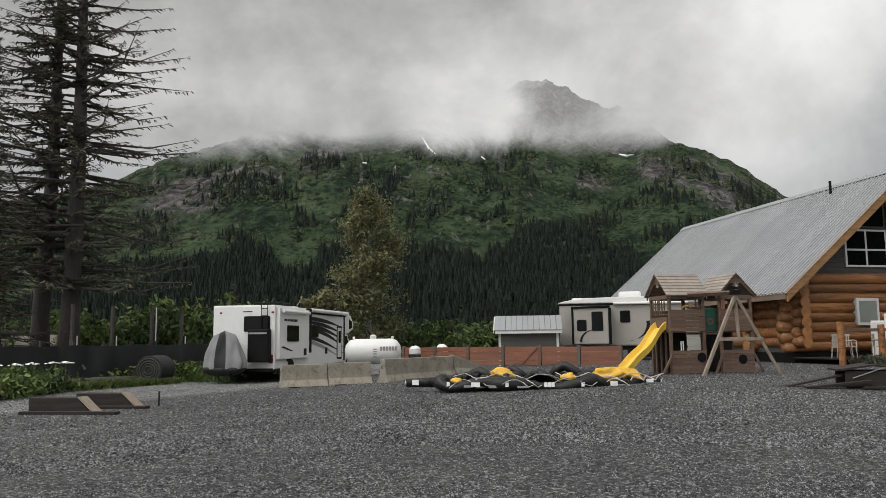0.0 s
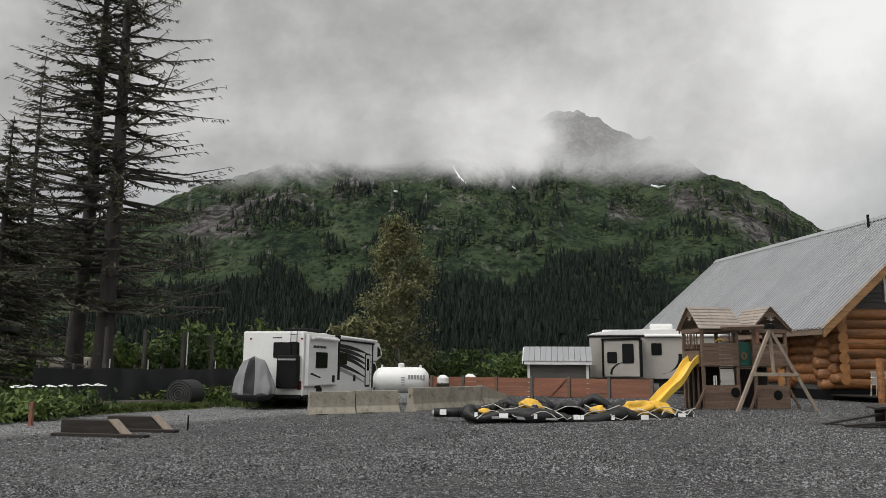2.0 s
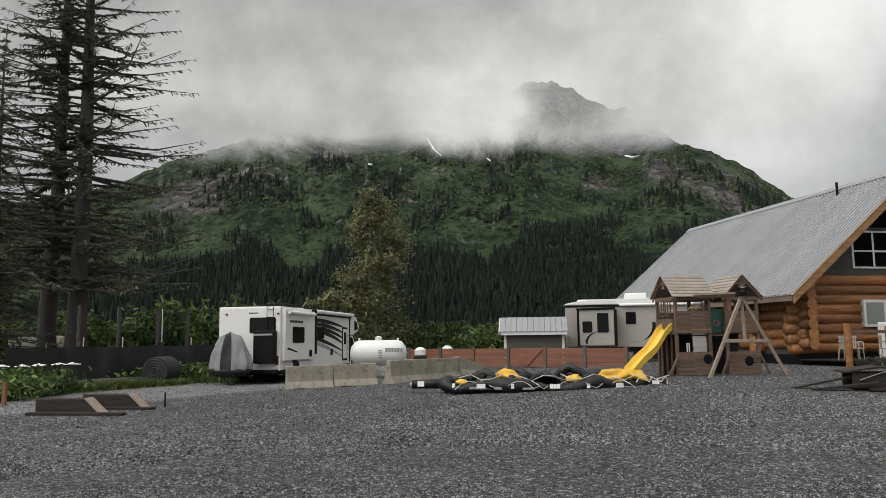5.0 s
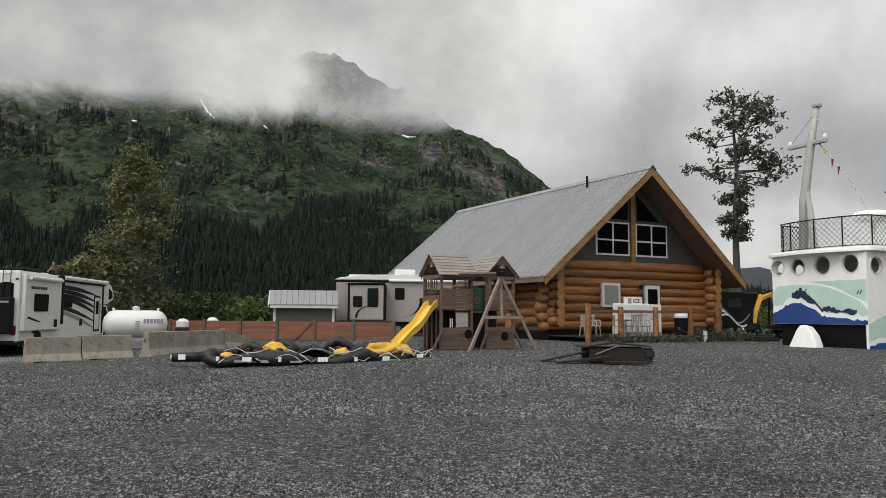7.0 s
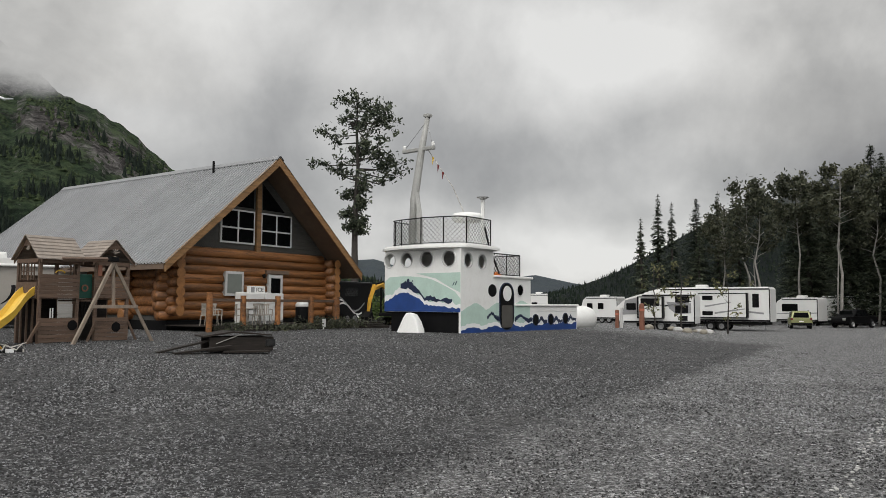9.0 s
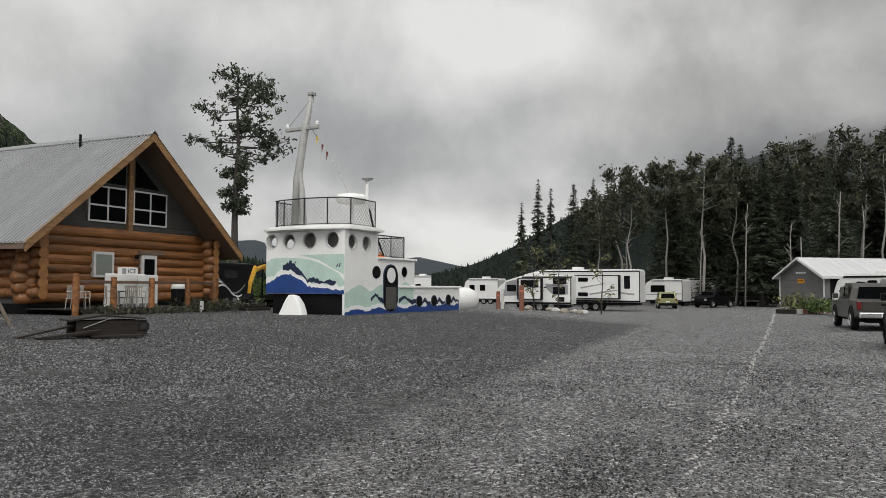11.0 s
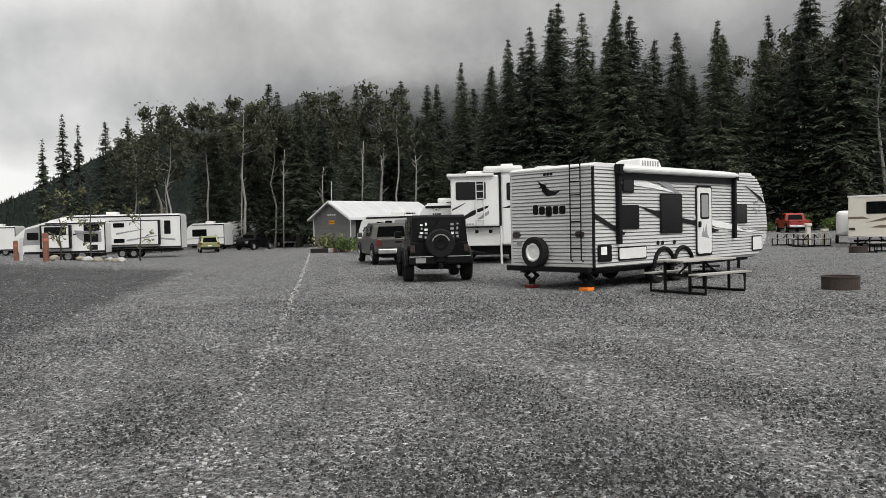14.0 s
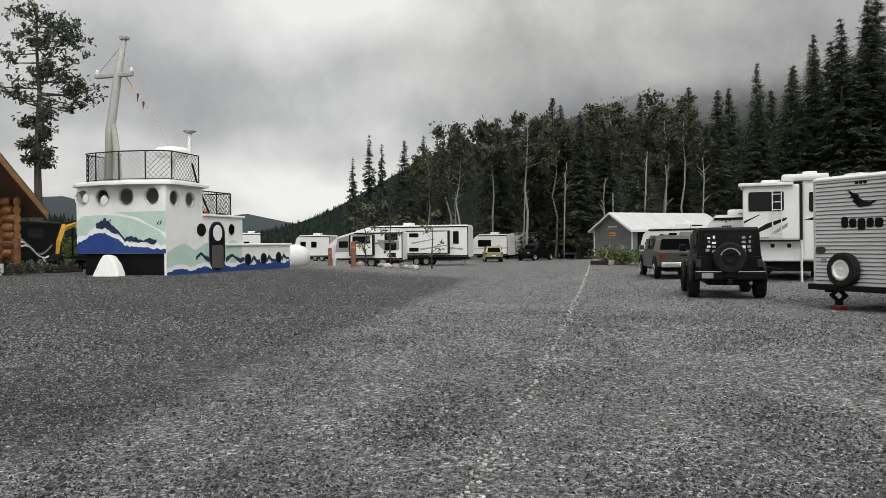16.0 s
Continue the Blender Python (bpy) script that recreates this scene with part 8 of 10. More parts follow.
    part("rear_bumper", box(-0.2, 0.0, 0.05, W - 0.05, 0.42, 0.56, 0.02), M_BLACK, m)
    # covered bicycles on the rack: slack cloth with folds, darker panel down the middle, gathered hem
    cover_bm, panel_bm = bmesh.new(), bmesh.new()
    na_, nz_ = 72, 18
    for target in (cover_bm, panel_bm):
        grid = []
        out_by = 0.0 if target is cover_bm else 0.008
        for j in range(nz_ + 1):
            f = j / nz_
            z = 2.0 - 1.42 * f
            row = []
            for i in range(na_):
                a = 2 * math.pi * i / na_
                fold = 0.05 * math.sin(a * 9 + 2 * f) * f + 0.07 * noise.noise((math.cos(a) * 2, math.sin(a) * 2, f * 3))
                ry = (0.30 + 0.62 * f ** 0.55) * (1 - 0.1 * max(0, f - 0.8) / 0.2) + fold
                rx = (0.16 + 0.24 * f ** 0.7) + fold * 0.8
                top = 1.0 if j else 0.35
                row.append(target.verts.new((-0.75 + (rx + out_by) * top * math.cos(a), 1.75 + (ry + out_by) * top * math.sin(a), z + 0.05 * math.sin(a * 2 + 1) * (1 - f))))
            grid.append(row)
        for j in range(nz_):
            for i in range(na_):
                a = 2 * math.pi * (i + 0.5) / na_
                middle = math.cos(a) < 0 and abs(math.sin(a)) < 0.3
                if target is cover_bm or middle:
                    target.faces.new((grid[j][i], grid[j + 1][i], grid[j + 1][(i + 1) % na_], grid[j][(i + 1) % na_]))
        if target is cover_bm:
            target.faces.new(grid[0])
    cov = part("bicycle_cover", cover_bm, M_TARP, m, "grey cloth cover over bicycles on the rear rack", smooth=True)
    part("cover_panel", panel_bm, M_FABRIC, cov, "dark panel of the cover", smooth=True)
    hem = lathe([(0.3, 0.3), (0.62, 0.36), (0.84, 0.5), (0.9, 0.62), (0.5, 0.66)], 40, m=pose(-0.75, 1.75, 0.0) @ Matrix.Diagonal((0.46, 1.02, 1.0, 1.0)))
    for v in hem.verts:
        v.co += Vector((0, 0, 0.05 * noise.noise(v.co * 4)))
    part("cover_hem", hem, M_FABRIC, cov, "gathered dark hem", smooth=True)
    part("rack_bar", box(-1.3, 0.0, 1.3, 1.4, 0.34, 0.42), M_BLACK, m)
    part("rack_wheel", lathe([(0.3, -0.02), (0.33, -0.02), (0.33, 0.02), (0.3, 0.02)], 20, m=pose(-0.9, 1.6, 0.36, 0, 90, 0), ring=True), M_TYRE, m)
    for x in (1.6, 10.6):
        wheel(m, x, 0.26, 0.4, 0.26, rim=M_CHROME)
        wheel(m, x, W - 0.26, 0.4, 0.26, 1, rim=M_CHROME)
    part("wheel_arch", prism([(1.02, 0.42), (1.1, 0.75), (1.4, 0.92), (1.8, 0.92), (2.1, 0.75), (2.18, 0.42)], -0.01, 0.05), M_BLACK, m)
    # no chassis part: black box standing in for the shade round the axles
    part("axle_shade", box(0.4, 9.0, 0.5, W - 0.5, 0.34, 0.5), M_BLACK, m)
    # roof gear
    part("air_conditioner", box(2.6, 3.5, 0.8, 1.6, 3.06, 3.32, 0.08), M_BLACK, m)
    part("roof_vent", box(1.0, 1.45, 0.9, 1.35, 3.06, 3.22, 0.04), M_BLACK, m)
    part("roof_vent", box(4.6, 5.1, 0.9, 1.4, 3.06, 3.2, 0.04), M_WHITE, m)
    part("roof_rail", tube([(0.15, 0.15, 3.1), (0.15, 0.15, 3.2), (2.2, 0.15, 3.2), (2.2, 0.15, 3.1)], 0.02, 6), M_BLACK, m)


motorhome()


def fifth_wheel_taupe():
    f = thing("fifth_wheel_trailer", spot(5.7, 38.9, -11), "taupe and white fifth-wheel trailer behind the play tower", "trailer")
    W = 2.45
    part("body", box(0.0, 9.5, 0, W, 0.75, 2.95, 0.06), M_RVGREY, f)
    part("roof_cap", prism([(-0.1, 2.9), (0.15, 3.0), (1.2, 3.16), (9.4, 3.26), (9.6, 2.9)], -0.05, W + 0.05, bevel=0.03), M_WHITE, f)
    # black edge line, with the roof cap's shadow put into the same strip
    part("roof_shadow_trim", box(-0.02, 9.5, -0.02, 0.0, 2.78, 2.88), M_BLACK, f)
    s = part("slide_out", box(0.72, 2.42, -0.75, 0.0, 0.85, 2.62, 0.04), M_RVGREY, f, "taupe slide-out with black trim")
    part("slide_roof", prism([(0.6, 2.62), (2.5, 2.66), (2.5, 2.74), (0.6, 2.7)], -0.82, 0.0), M_BLACK, s)
    rv_window(s, 0.88, 1.35, 1.5, 2.05, -0.755)
    rv_window(s, 1.6, 2.15, 1.5, 2.45, -0.755)
    part("slide_edge", box(2.42, 2.56, -0.78, 0.0, 0.85, 2.62, 0.02), M_BLACK, s)
    part("slide_edge", box(0.62, 0.72, -0.77, 0.0, 0.85, 2.62, 0.02), M_BLACK, s)
    rv_window(f, 3.0, 3.5, 1.9, 2.5, -0.002)
    for k, (cx, r) in enumerate(((1.75, 0.75), (3.3, 1.15))):
        pts = []
        for q in range(11):
            a = math.pi * (0.4 + 0.62 * q / 10) if k == 0 else math.pi * (-0.45 + 0.5 * q / 10)
            pts.append((cx + r * math.cos(a), 1.0 + (0.85 if k else 0) + r * 0.75 * math.sin(a)))
        inner = [(cx + (x - cx) * 0.85, z - 0.02) for x, z in pts]
        decal(f if k else s, pts + inner[::-1], M_DECALD, -0.757 if not k else -0.002, "swirl")
    part("air_conditioner", box(3.0, 4.1, 0.7, 1.5, 3.14, 3.5, 0.1), M_WHITE, f)
    part("roof_vent", box(0.6, 1.6, 0.9, 1.5, 3.05, 3.22, 0.08), M_WHITE, f)
    part("awning_roll", cyl((2.7, -0.08, 2.86), (7.5, -0.08, 2.86), 0.07), M_WHITE, f)
    # black box added in place of the shade beneath the floor
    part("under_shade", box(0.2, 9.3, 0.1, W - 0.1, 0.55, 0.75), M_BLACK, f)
    part("steps", box(-0.5, -0.02, 0.5, 1.2, 0.3, 0.36), M_TRIMW, f)
    part("steps", box(-0.3, -0.02, 0.5, 1.2, 0.6, 0.66), M_TRIMW, f)
    for x in (5.2, 6.1):
        wheel(f, x, 0.15, 0.38, 0.22)
        wheel(f, x, W - 0.15, 0.38, 0.22, 1)
    part("landing_leg", cyl((8.6, 0.4, 0.0), (8.6, 0.4, 0.75), 0.05), M_BLACK, f)
    part("landing_leg", cyl((8.6, 2.0, 0.0), (8.6, 2.0, 0.75), 0.05), M_BLACK, f)


fifth_wheel_taupe()

# ---- vehicles and trailers on the east side ----


def aim(az, d, turn=0.0, dz=0.0):
    """A place by azimuth and distance; its x axis points away from the yard's middle, turned by turn."""
    x, y = polar(az, d)
    return spot(x, y, 90 + az + turn, dz)


def jeep():
    j = aim(-86.1, 20.7, 7)
    t = thing("off_roader", j, "black boxy off-road car with stickers on the rear window", "car")
    W = 0.8
    part("tub", box(0.1, 2.4, -W, W, 0.55, 1.12, 0.05), M_CARBLACK, t, "black body tub")
    part("bonnet", prism([(2.4, 0.6), (3.9, 0.62), (3.9, 1.0), (3.8, 1.08), (2.4, 1.14)], -0.62, 0.62, bevel=0.03), M_CARBLACK, t)
    top = [(0.1, 1.1), (2.55, 1.1), (2.25, 1.6), (2.05, 1.8), (0.2, 1.84), (0.12, 1.78)]
    bm = prism(top, -W + 0.02, W - 0.02, bevel=0.03)
    for v in bm.verts:
        if v.co.z > 1.4:
            v.co.y *= 0.93
    part("hardtop", bm, M_CARBLACK, t, "black hardtop")
    w = part("rear_window", prism(rounded(-0.6, 0.6, 1.16, 1.7, 0.06), 0.075, 0.1, "yz", m=None), M_GLASSD, t, "dark rear window with white stickers")
    rs = random.Random(3)
    for sy in (-1, 1):
        for k in range(4):
            for q in range(2):
                y, z = sy * (0.5 - q * 0.13), 1.24 + k * 0.11
                dy, dz = rs.uniform(0.025, 0.05), rs.uniform(0.02, 0.042)
                y, z = y + rs.uniform(-0.02, 0.02), z + rs.uniform(-0.02, 0.02)
                part("sticker", prism(rounded(y - dy, y + dy, z - dz, z + dz, rs.choice((0.004, 0.018))), 0.066, 0.074, "yz"), M_DECALW if rs.random() < 0.45 else M_DECALG, w)
    part("rear_wiper", tube([(0.06, 0.0, 1.72), (0.05, 0.18, 1.5)], 0.01, 4), M_BLACK, w)
    for sy in (-1, 1):
        part("side_window", prism([(0.3, 1.2), (1.15, 1.2), (1.15, 1.7), (0.32, 1.7)], sy * (W - 0.035) - 0.012, sy * (W - 0.035) + 0.012), M_GLASSD, t)
        part("door_window", prism([(1.25, 1.2), (2.3, 1.2), (2.1, 1.68), (1.25, 1.7)], sy * (W - 0.035) - 0.012, sy * (W - 0.035) + 0.012), M_GLASSD, t)
        part("tail_lamp", box(0.04, 0.11, sy * 0.74 - 0.06, sy * 0.74 + 0.06, 0.82, 1.02, 0.01), M_RUST, t)
        part("mirror", box(2.2, 2.32, sy * 0.98 - 0.1, sy * 0.98 + 0.1, 1.2, 1.4, 0.03), M_CARBLACK, t)
        for x in (0.72, 3.15):
            part("fender_flare", tube([(x + 0.52 * math.cos(a), sy * 0.86, 0.44 + 0.46 * math.sin(a)) for a in [math.pi * k / 9 for k in range(10)]], 0.09, 7), M_CARBLACK, t)
            wheel(t, x, sy * 0.82, 0.4, 0.27, sy, rim=M_BLACK)
    sp = part("spare_wheel", lathe([(0.2, -0.13), (0.36, -0.13), (0.4, -0.08), (0.4, 0.08), (0.36, 0.13), (0.2, 0.13)], 26, m=pose(-0.12, 0.0, 1.06, 0, 90, 0), ring=True), M_TYRE, t, "spare wheel on the tailgate")
    part("rim", lathe([(0.02, 0), (0.2, 0.0), (0.21, 0.06), (0.12, 0.07), (0.05, 0.05), (0.02, 0.05)], 18, m=pose(-0.18, 0.0, 1.06, 0, -90, 0)), M_BLACK, sp)
    part("cover_mark", tube([(-0.26, 0.24 * math.cos(a), 1.06 + 0.24 * math.sin(a)) for a in [0.3 + k * 2.54 / 8 for k in range(9)]], 0.018, 5), M_CHROME, sp)
    part("tailgate_seam", box(0.085, 0.1, -0.62, 0.62, 1.1, 1.12), M_BLACK, t)
    b = part("rear_bumper", box(-0.12, 0.12, -0.84, 0.84, 0.5, 0.72, 0.04), M_BLACK, t, "black steel bumper")
    # bright strip added as the highlight on the bumper's upper edge
    part("bumper_highlight", box(-0.125, -0.11, -0.84, 0.84, 0.7, 0.72), M_CHROME, b)
    part("plate_bar", box(-0.14, -0.12, 0.4, 0.68, 0.54, 0.67), M_DECALG, b)
    part("tow_hitch", box(-0.2, -0.08, -0.06, 0.06, 0.4, 0.52, 0.01), M_BLACK, b)
    part("jack", box(-0.2, -0.12, -0.12, 0.12, 0.56, 0.72, 0.02), M_BLACK, b)
    part("exhaust", cyl((-0.1, -0.5, 0.42), (0.3, -0.5, 0.42), 0.04), M_STEEL, t)
    part("underbody", box(0.2, 3.8, -0.5, 0.5, 0.35, 0.58), M_BLACK, t)
    part("aerial", cyl((2.5, 0.7, 1.1), (2.6, 0.74, 1.95), 0.006, seg=4), M_BLACK, t)


jeep()


def pickup(m, paint, label, group="", lamps=True):
    t = thing("pickup_truck", m, label, "pickup truck", group)
    W = 0.92
    body = [(0.0, 0.55), (0.02, 1.1), (1.55, 1.12), (5.15, 1.06), (5.3, 0.92), (5.32, 0.5), (4.75, 0.42), (0.7, 0.42)]
    part("body", prism(body, -W, W, bevel=0.05), paint, t)
    cab = [(1.5, 1.08), (1.62, 1.6), (1.85, 1.74), (3.0, 1.76), (3.35, 1.62), (4.0, 1.08)]
    bm = prism(cab, -W + 0.04, W - 0.04, bevel=0.04)
    for v in bm.verts:
        if v.co.z > 1.3:
            v.co.y *= 0.86
    part("cab", bm, paint, t)
    part("rear_window", prism([(-0.62, 1.16), (0.62, 1.16), (0.54, 1.6), (-0.54, 1.6)], 1.5, 1.56, "yz", m=pose(0, 0, 0, 0, 0, 0)), M_GLASSD, t)
    part("windscreen", prism([(-0.68, 1.12), (0.68, 1.12), (0.56, 1.6), (-0.56, 1.6)], 3.72, 3.78, "yz"), M_GLASSD, t)
    for sy in (-1, 1):
        for x0, x1 in ((1.75, 2.5), (2.6, 3.5)):
            part("side_window", prism([(x0, 1.16), (x1 + (0.15 if x1 > 3 else 0), 1.16), (x1 - 0.1, 1.6), (x0 + 0.08, 1.62)], sy * 0.845 - 0.02, sy * 0.845 + 0.02), M_GLASSD, t)
        part("tail_lamp", box(-0.03, 0.1, sy * 0.84 - 0.07, sy * 0.84 + 0.07, 0.78, 1.06, 0.01), M_RED, t)
        part("mirror", box(3.35, 3.5, sy * 1.05 - 0.1, sy * 1.05 + 0.1, 1.15, 1.35, 0.03), paint, t)
        part("head_lamp", box(5.2, 5.34, sy * 0.72 - 0.16, sy * 0.72 + 0.16, 0.72, 0.92, 0.03), M_CHROME, t)
        for x in (0.98, 4.3):
            part("wheel_arch", tube([(x + 0.47 * math.cos(a), sy * 0.9, 0.42 + 0.46 * math.sin(a)) for a in [math.pi * k / 9 for k in range(10)]], 0.06, 6), M_BLACK, t)
            wheel(t, x, sy * 0.84, 0.38, 0.25, sy, rim=M_CHROME)
    b = part("rear_bumper", box(-0.16, 0.02, -0.86, 0.86, 0.48, 0.68, 0.04), M_CHROME, t, "bright steel bumper")
    part("plate_bar", box(-0.17, -0.15, -0.16, 0.16, 0.54, 0.65), M_DECALW, b)
    part("tailgate", box(-0.02, 0.0, -0.72, 0.72, 0.74, 1.08, 0.02), paint, t)
    part("tailgate_handle", box(-0.035, -0.01, -0.14, 0.14, 0.92, 0.99, 0.01), M_BLACK, t)
    part("underbody", box(0.2, 5.0, -0.6, 0.6, 0.3, 0.45), M_BLACK, t)
    part("grille", box(5.28, 5.34, -0.5, 0.5, 0.62, 0.9, 0.02), M_BLACK, t)
    return t


pickup(aim(-83.0, 31.3, 12), M_CARGREY, "dark grey-green pickup truck parked ahead of the off-roader")


def wagon(m, paint, label):
    t = thing("estate_car", m, label, "car")
    W = 0.9
    part("body", prism([(0.0, 0.45), (0.0, 0.95), (0.15, 1.02), (3.3, 1.0), (4.5, 0.86), (4.6, 0.5), (4.3, 0.32), (0.3, 0.32)], -W, W, bevel=0.06), paint, t)
    bm = prism([(0.12, 0.98), (0.45, 1.5), (0.7, 1.58), (2.4, 1.6), (3.4, 0.98)], -W + 0.05, W - 0.05, bevel=0.05)
    for v in bm.verts:
        if v.co.z > 1.2:
            v.co.y *= 0.85
    part("cabin", bm, paint, t)
    part("rear_window", prism([(-0.66, 1.02), (0.66, 1.02), (0.56, 1.46), (-0.56, 1.46)], 0.1, 0.3, "yz"), M_GLASSD, t)
    for sy in (-1, 1):
        part("side_window", prism([(0.6, 1.04), (3.1, 1.04), (2.4, 1.5), (0.75, 1.5)], sy * 0.83 - 0.02, sy * 0.83 + 0.02), M_GLASSD, t)
        part("tail_lamp", box(-0.02, 0.15, sy * 0.78 - 0.1, sy * 0.78 + 0.1, 0.78, 0.98, 0.02), M_RED, t)
        for x in (0.85, 3.65):
            wheel(t, x, sy * 0.8, 0.33, 0.22, sy, rim=M_CHROME)
    part("plate_bar", box(-0.02, 0.01, -0.2, 0.2, 0.62, 0.72), M_DECALW, t)
    part("bumper", box(-0.06, 0.1, -0.86, 0.86, 0.36, 0.55, 0.04), M_BLACK, t)
    part("roof_rail", tube([(0.7, 0.66, 1.62), (0.8, 0.66, 1.67), (2.2, 0.66, 1.67), (2.3, 0.66, 1.62)], 0.02, 5), M_BLACK, t)
    part("roof_rail", tube([(0.7, -0.66, 1.62), (0.8, -0.66, 1.67), (2.2, -0.66, 1.67), (2.3, -0.66, 1.62)], 0.02, 5), M_BLACK, t)
    return t


wagon(aim(-69.3, 76, 4), M_CARGOLD, "yellow-green estate car parked by the trailers")
pickup(aim(-73.3, 86, 150), M_CARBLACK, "dark pickup truck parked at the end of the drive")
pickup(aim(-75.0, 92, 35), M_CARGREY, "grey pickup truck parked under the trees")
pickup(aim(-111.5, 74, 14), M_CARRED, "red pickup truck parked before the wood")


def big_camper():
    c = thing("slide_out_trailer", aim(-87.0, 30, -2), "tall white trailer with its rear slide-out open", "trailer")
    part("upper_body", box(0.0, 6.5, -1.9, 0.0, 1.5, 3.5, 0.06), M_WHITE, c, "white slide-out room")
    part("awning_lid", box(-0.14, 2.0, -1.7, 0.14, 3.46, 3.58, 0.03), M_WHITE, c)
    part("upper_edge", box(-0.02, 0.4, -1.98, -1.9, 1.5, 3.5, 0.02), M_DECALD, c)
    part("upper_edge", box(-0.03, 0.0, -1.95, 0.0, 1.44, 1.5), M_DECALD, c)
    part("tower", box(0.1, 8.0, -2.75, -1.98, 0.75, 3.7, 0.08), M_WHITE, c)
    part("tower_roof", box(0.0, 8.0, -2.85, -1.3, 3.6, 3.86, 0.1), M_WHITE, c)
    part("lower_body", box(0.25, 7.5, -2.75, -0.5, 0.72, 1.5, 0.04), M_WHITE, c)
    # shade under the lower body, built as a solid black box
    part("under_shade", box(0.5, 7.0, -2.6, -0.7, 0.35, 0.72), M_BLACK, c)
    rear_window(c, -1.38, -0.2, 2.55, 3.25, 0.0)
    l = part("ladder", tube([(-0.07, -1.3, 1.55), (-0.1, -1.3, 1.8), (-0.1, -1.3, 3.3)], 0.02, 6), M_TRIMW, c, "white ladder")
    part("rail", tube([(-0.07, -1.0, 1.55), (-0.1, -1.0, 1.8), (-0.1, -1.0, 3.3)], 0.02, 6), M_TRIMW, l)
    for k in range(6):
        part("rung", cyl((-0.1, -1.3, 1.75 + k * 0.28), (-0.1, -1.0, 1.75 + k * 0.28), 0.016, seg=6), M_TRIMW, l)
    for pts, mt in (([(-0.05, 2.2), (-0.6, 2.45), (-0.55, 2.4), (-0.05, 2.12)], M_DECALD), ([(-0.3, 1.78), (-0.8, 2.1), (-1.5, 2.32), (-1.45, 2.22), (-0.85, 1.92), (-0.4, 1.72)], M_DECALD), ([(-0.95, 1.74), (-1.5, 2.12), (-1.5, 1.98), (-1.1, 1.72)], M_DECALG)):
        rear_decal(c, pts, mt, 0.0, "swoosh")
    for k in range(8):
        rear_decal(c, [(-0.1 - k * 0.1, 1.56), (-0.18 - k * 0.1, 1.56), (-0.18 - k * 0.1, 1.62), (-0.1 - k * 0.1, 1.62)], M_DECALG, 0.0, "small_bar")
    for y in (-1.0, -1.55):
        part("lower_lamp", prism(rounded(y - 0.07, y + 0.07, 1.22, 1.36, 0.04), 0.22, 0.25, "yz"), M_DECALD, c)
    part("grille", prism(rounded(-2.3, -1.9, 1.18, 1.28, 0.02), 0.22, 0.25, "yz"), M_DECALG, c)
    rear_window(c, -2.7, -2.2, 2.5, 3.2, 0.1)
    for pts in ([(-2.0, 2.2), (-2.5, 2.35), (-2.74, 2.3), (-2.74, 2.18), (-2.4, 2.2)],):
        rear_decal(c, pts, M_DECALD, 0.1, "swoosh")
    part("roof_vent", box(1.0, 1.8, -1.3, -0.6, 3.5, 3.75, 0.08), M_WHITE, c)
    part("roof_vent", box(0.6, 1.2, -2.5, -2.0, 3.85, 3.98, 0.05), M_WHITE, c)
    part("support_pole", cyl((-0.1, -1.95, 0.0), (-0.1, -1.95, 1.5), 0.04), M_TRIMW, c)
    part("drawbar", tube([(0.3, -0.6, 0.55), (-0.5, -0.9, 0.5), (-0.9, -1.3, 0.45)], 0.06, 6), M_BLACK, c)
    for x in (3.4, 4.3):
        wheel(c, x, -0.7, 0.38, 0.24, 1)
        wheel(c, x, -2.55, 0.38, 0.24, -1)


big_camper()


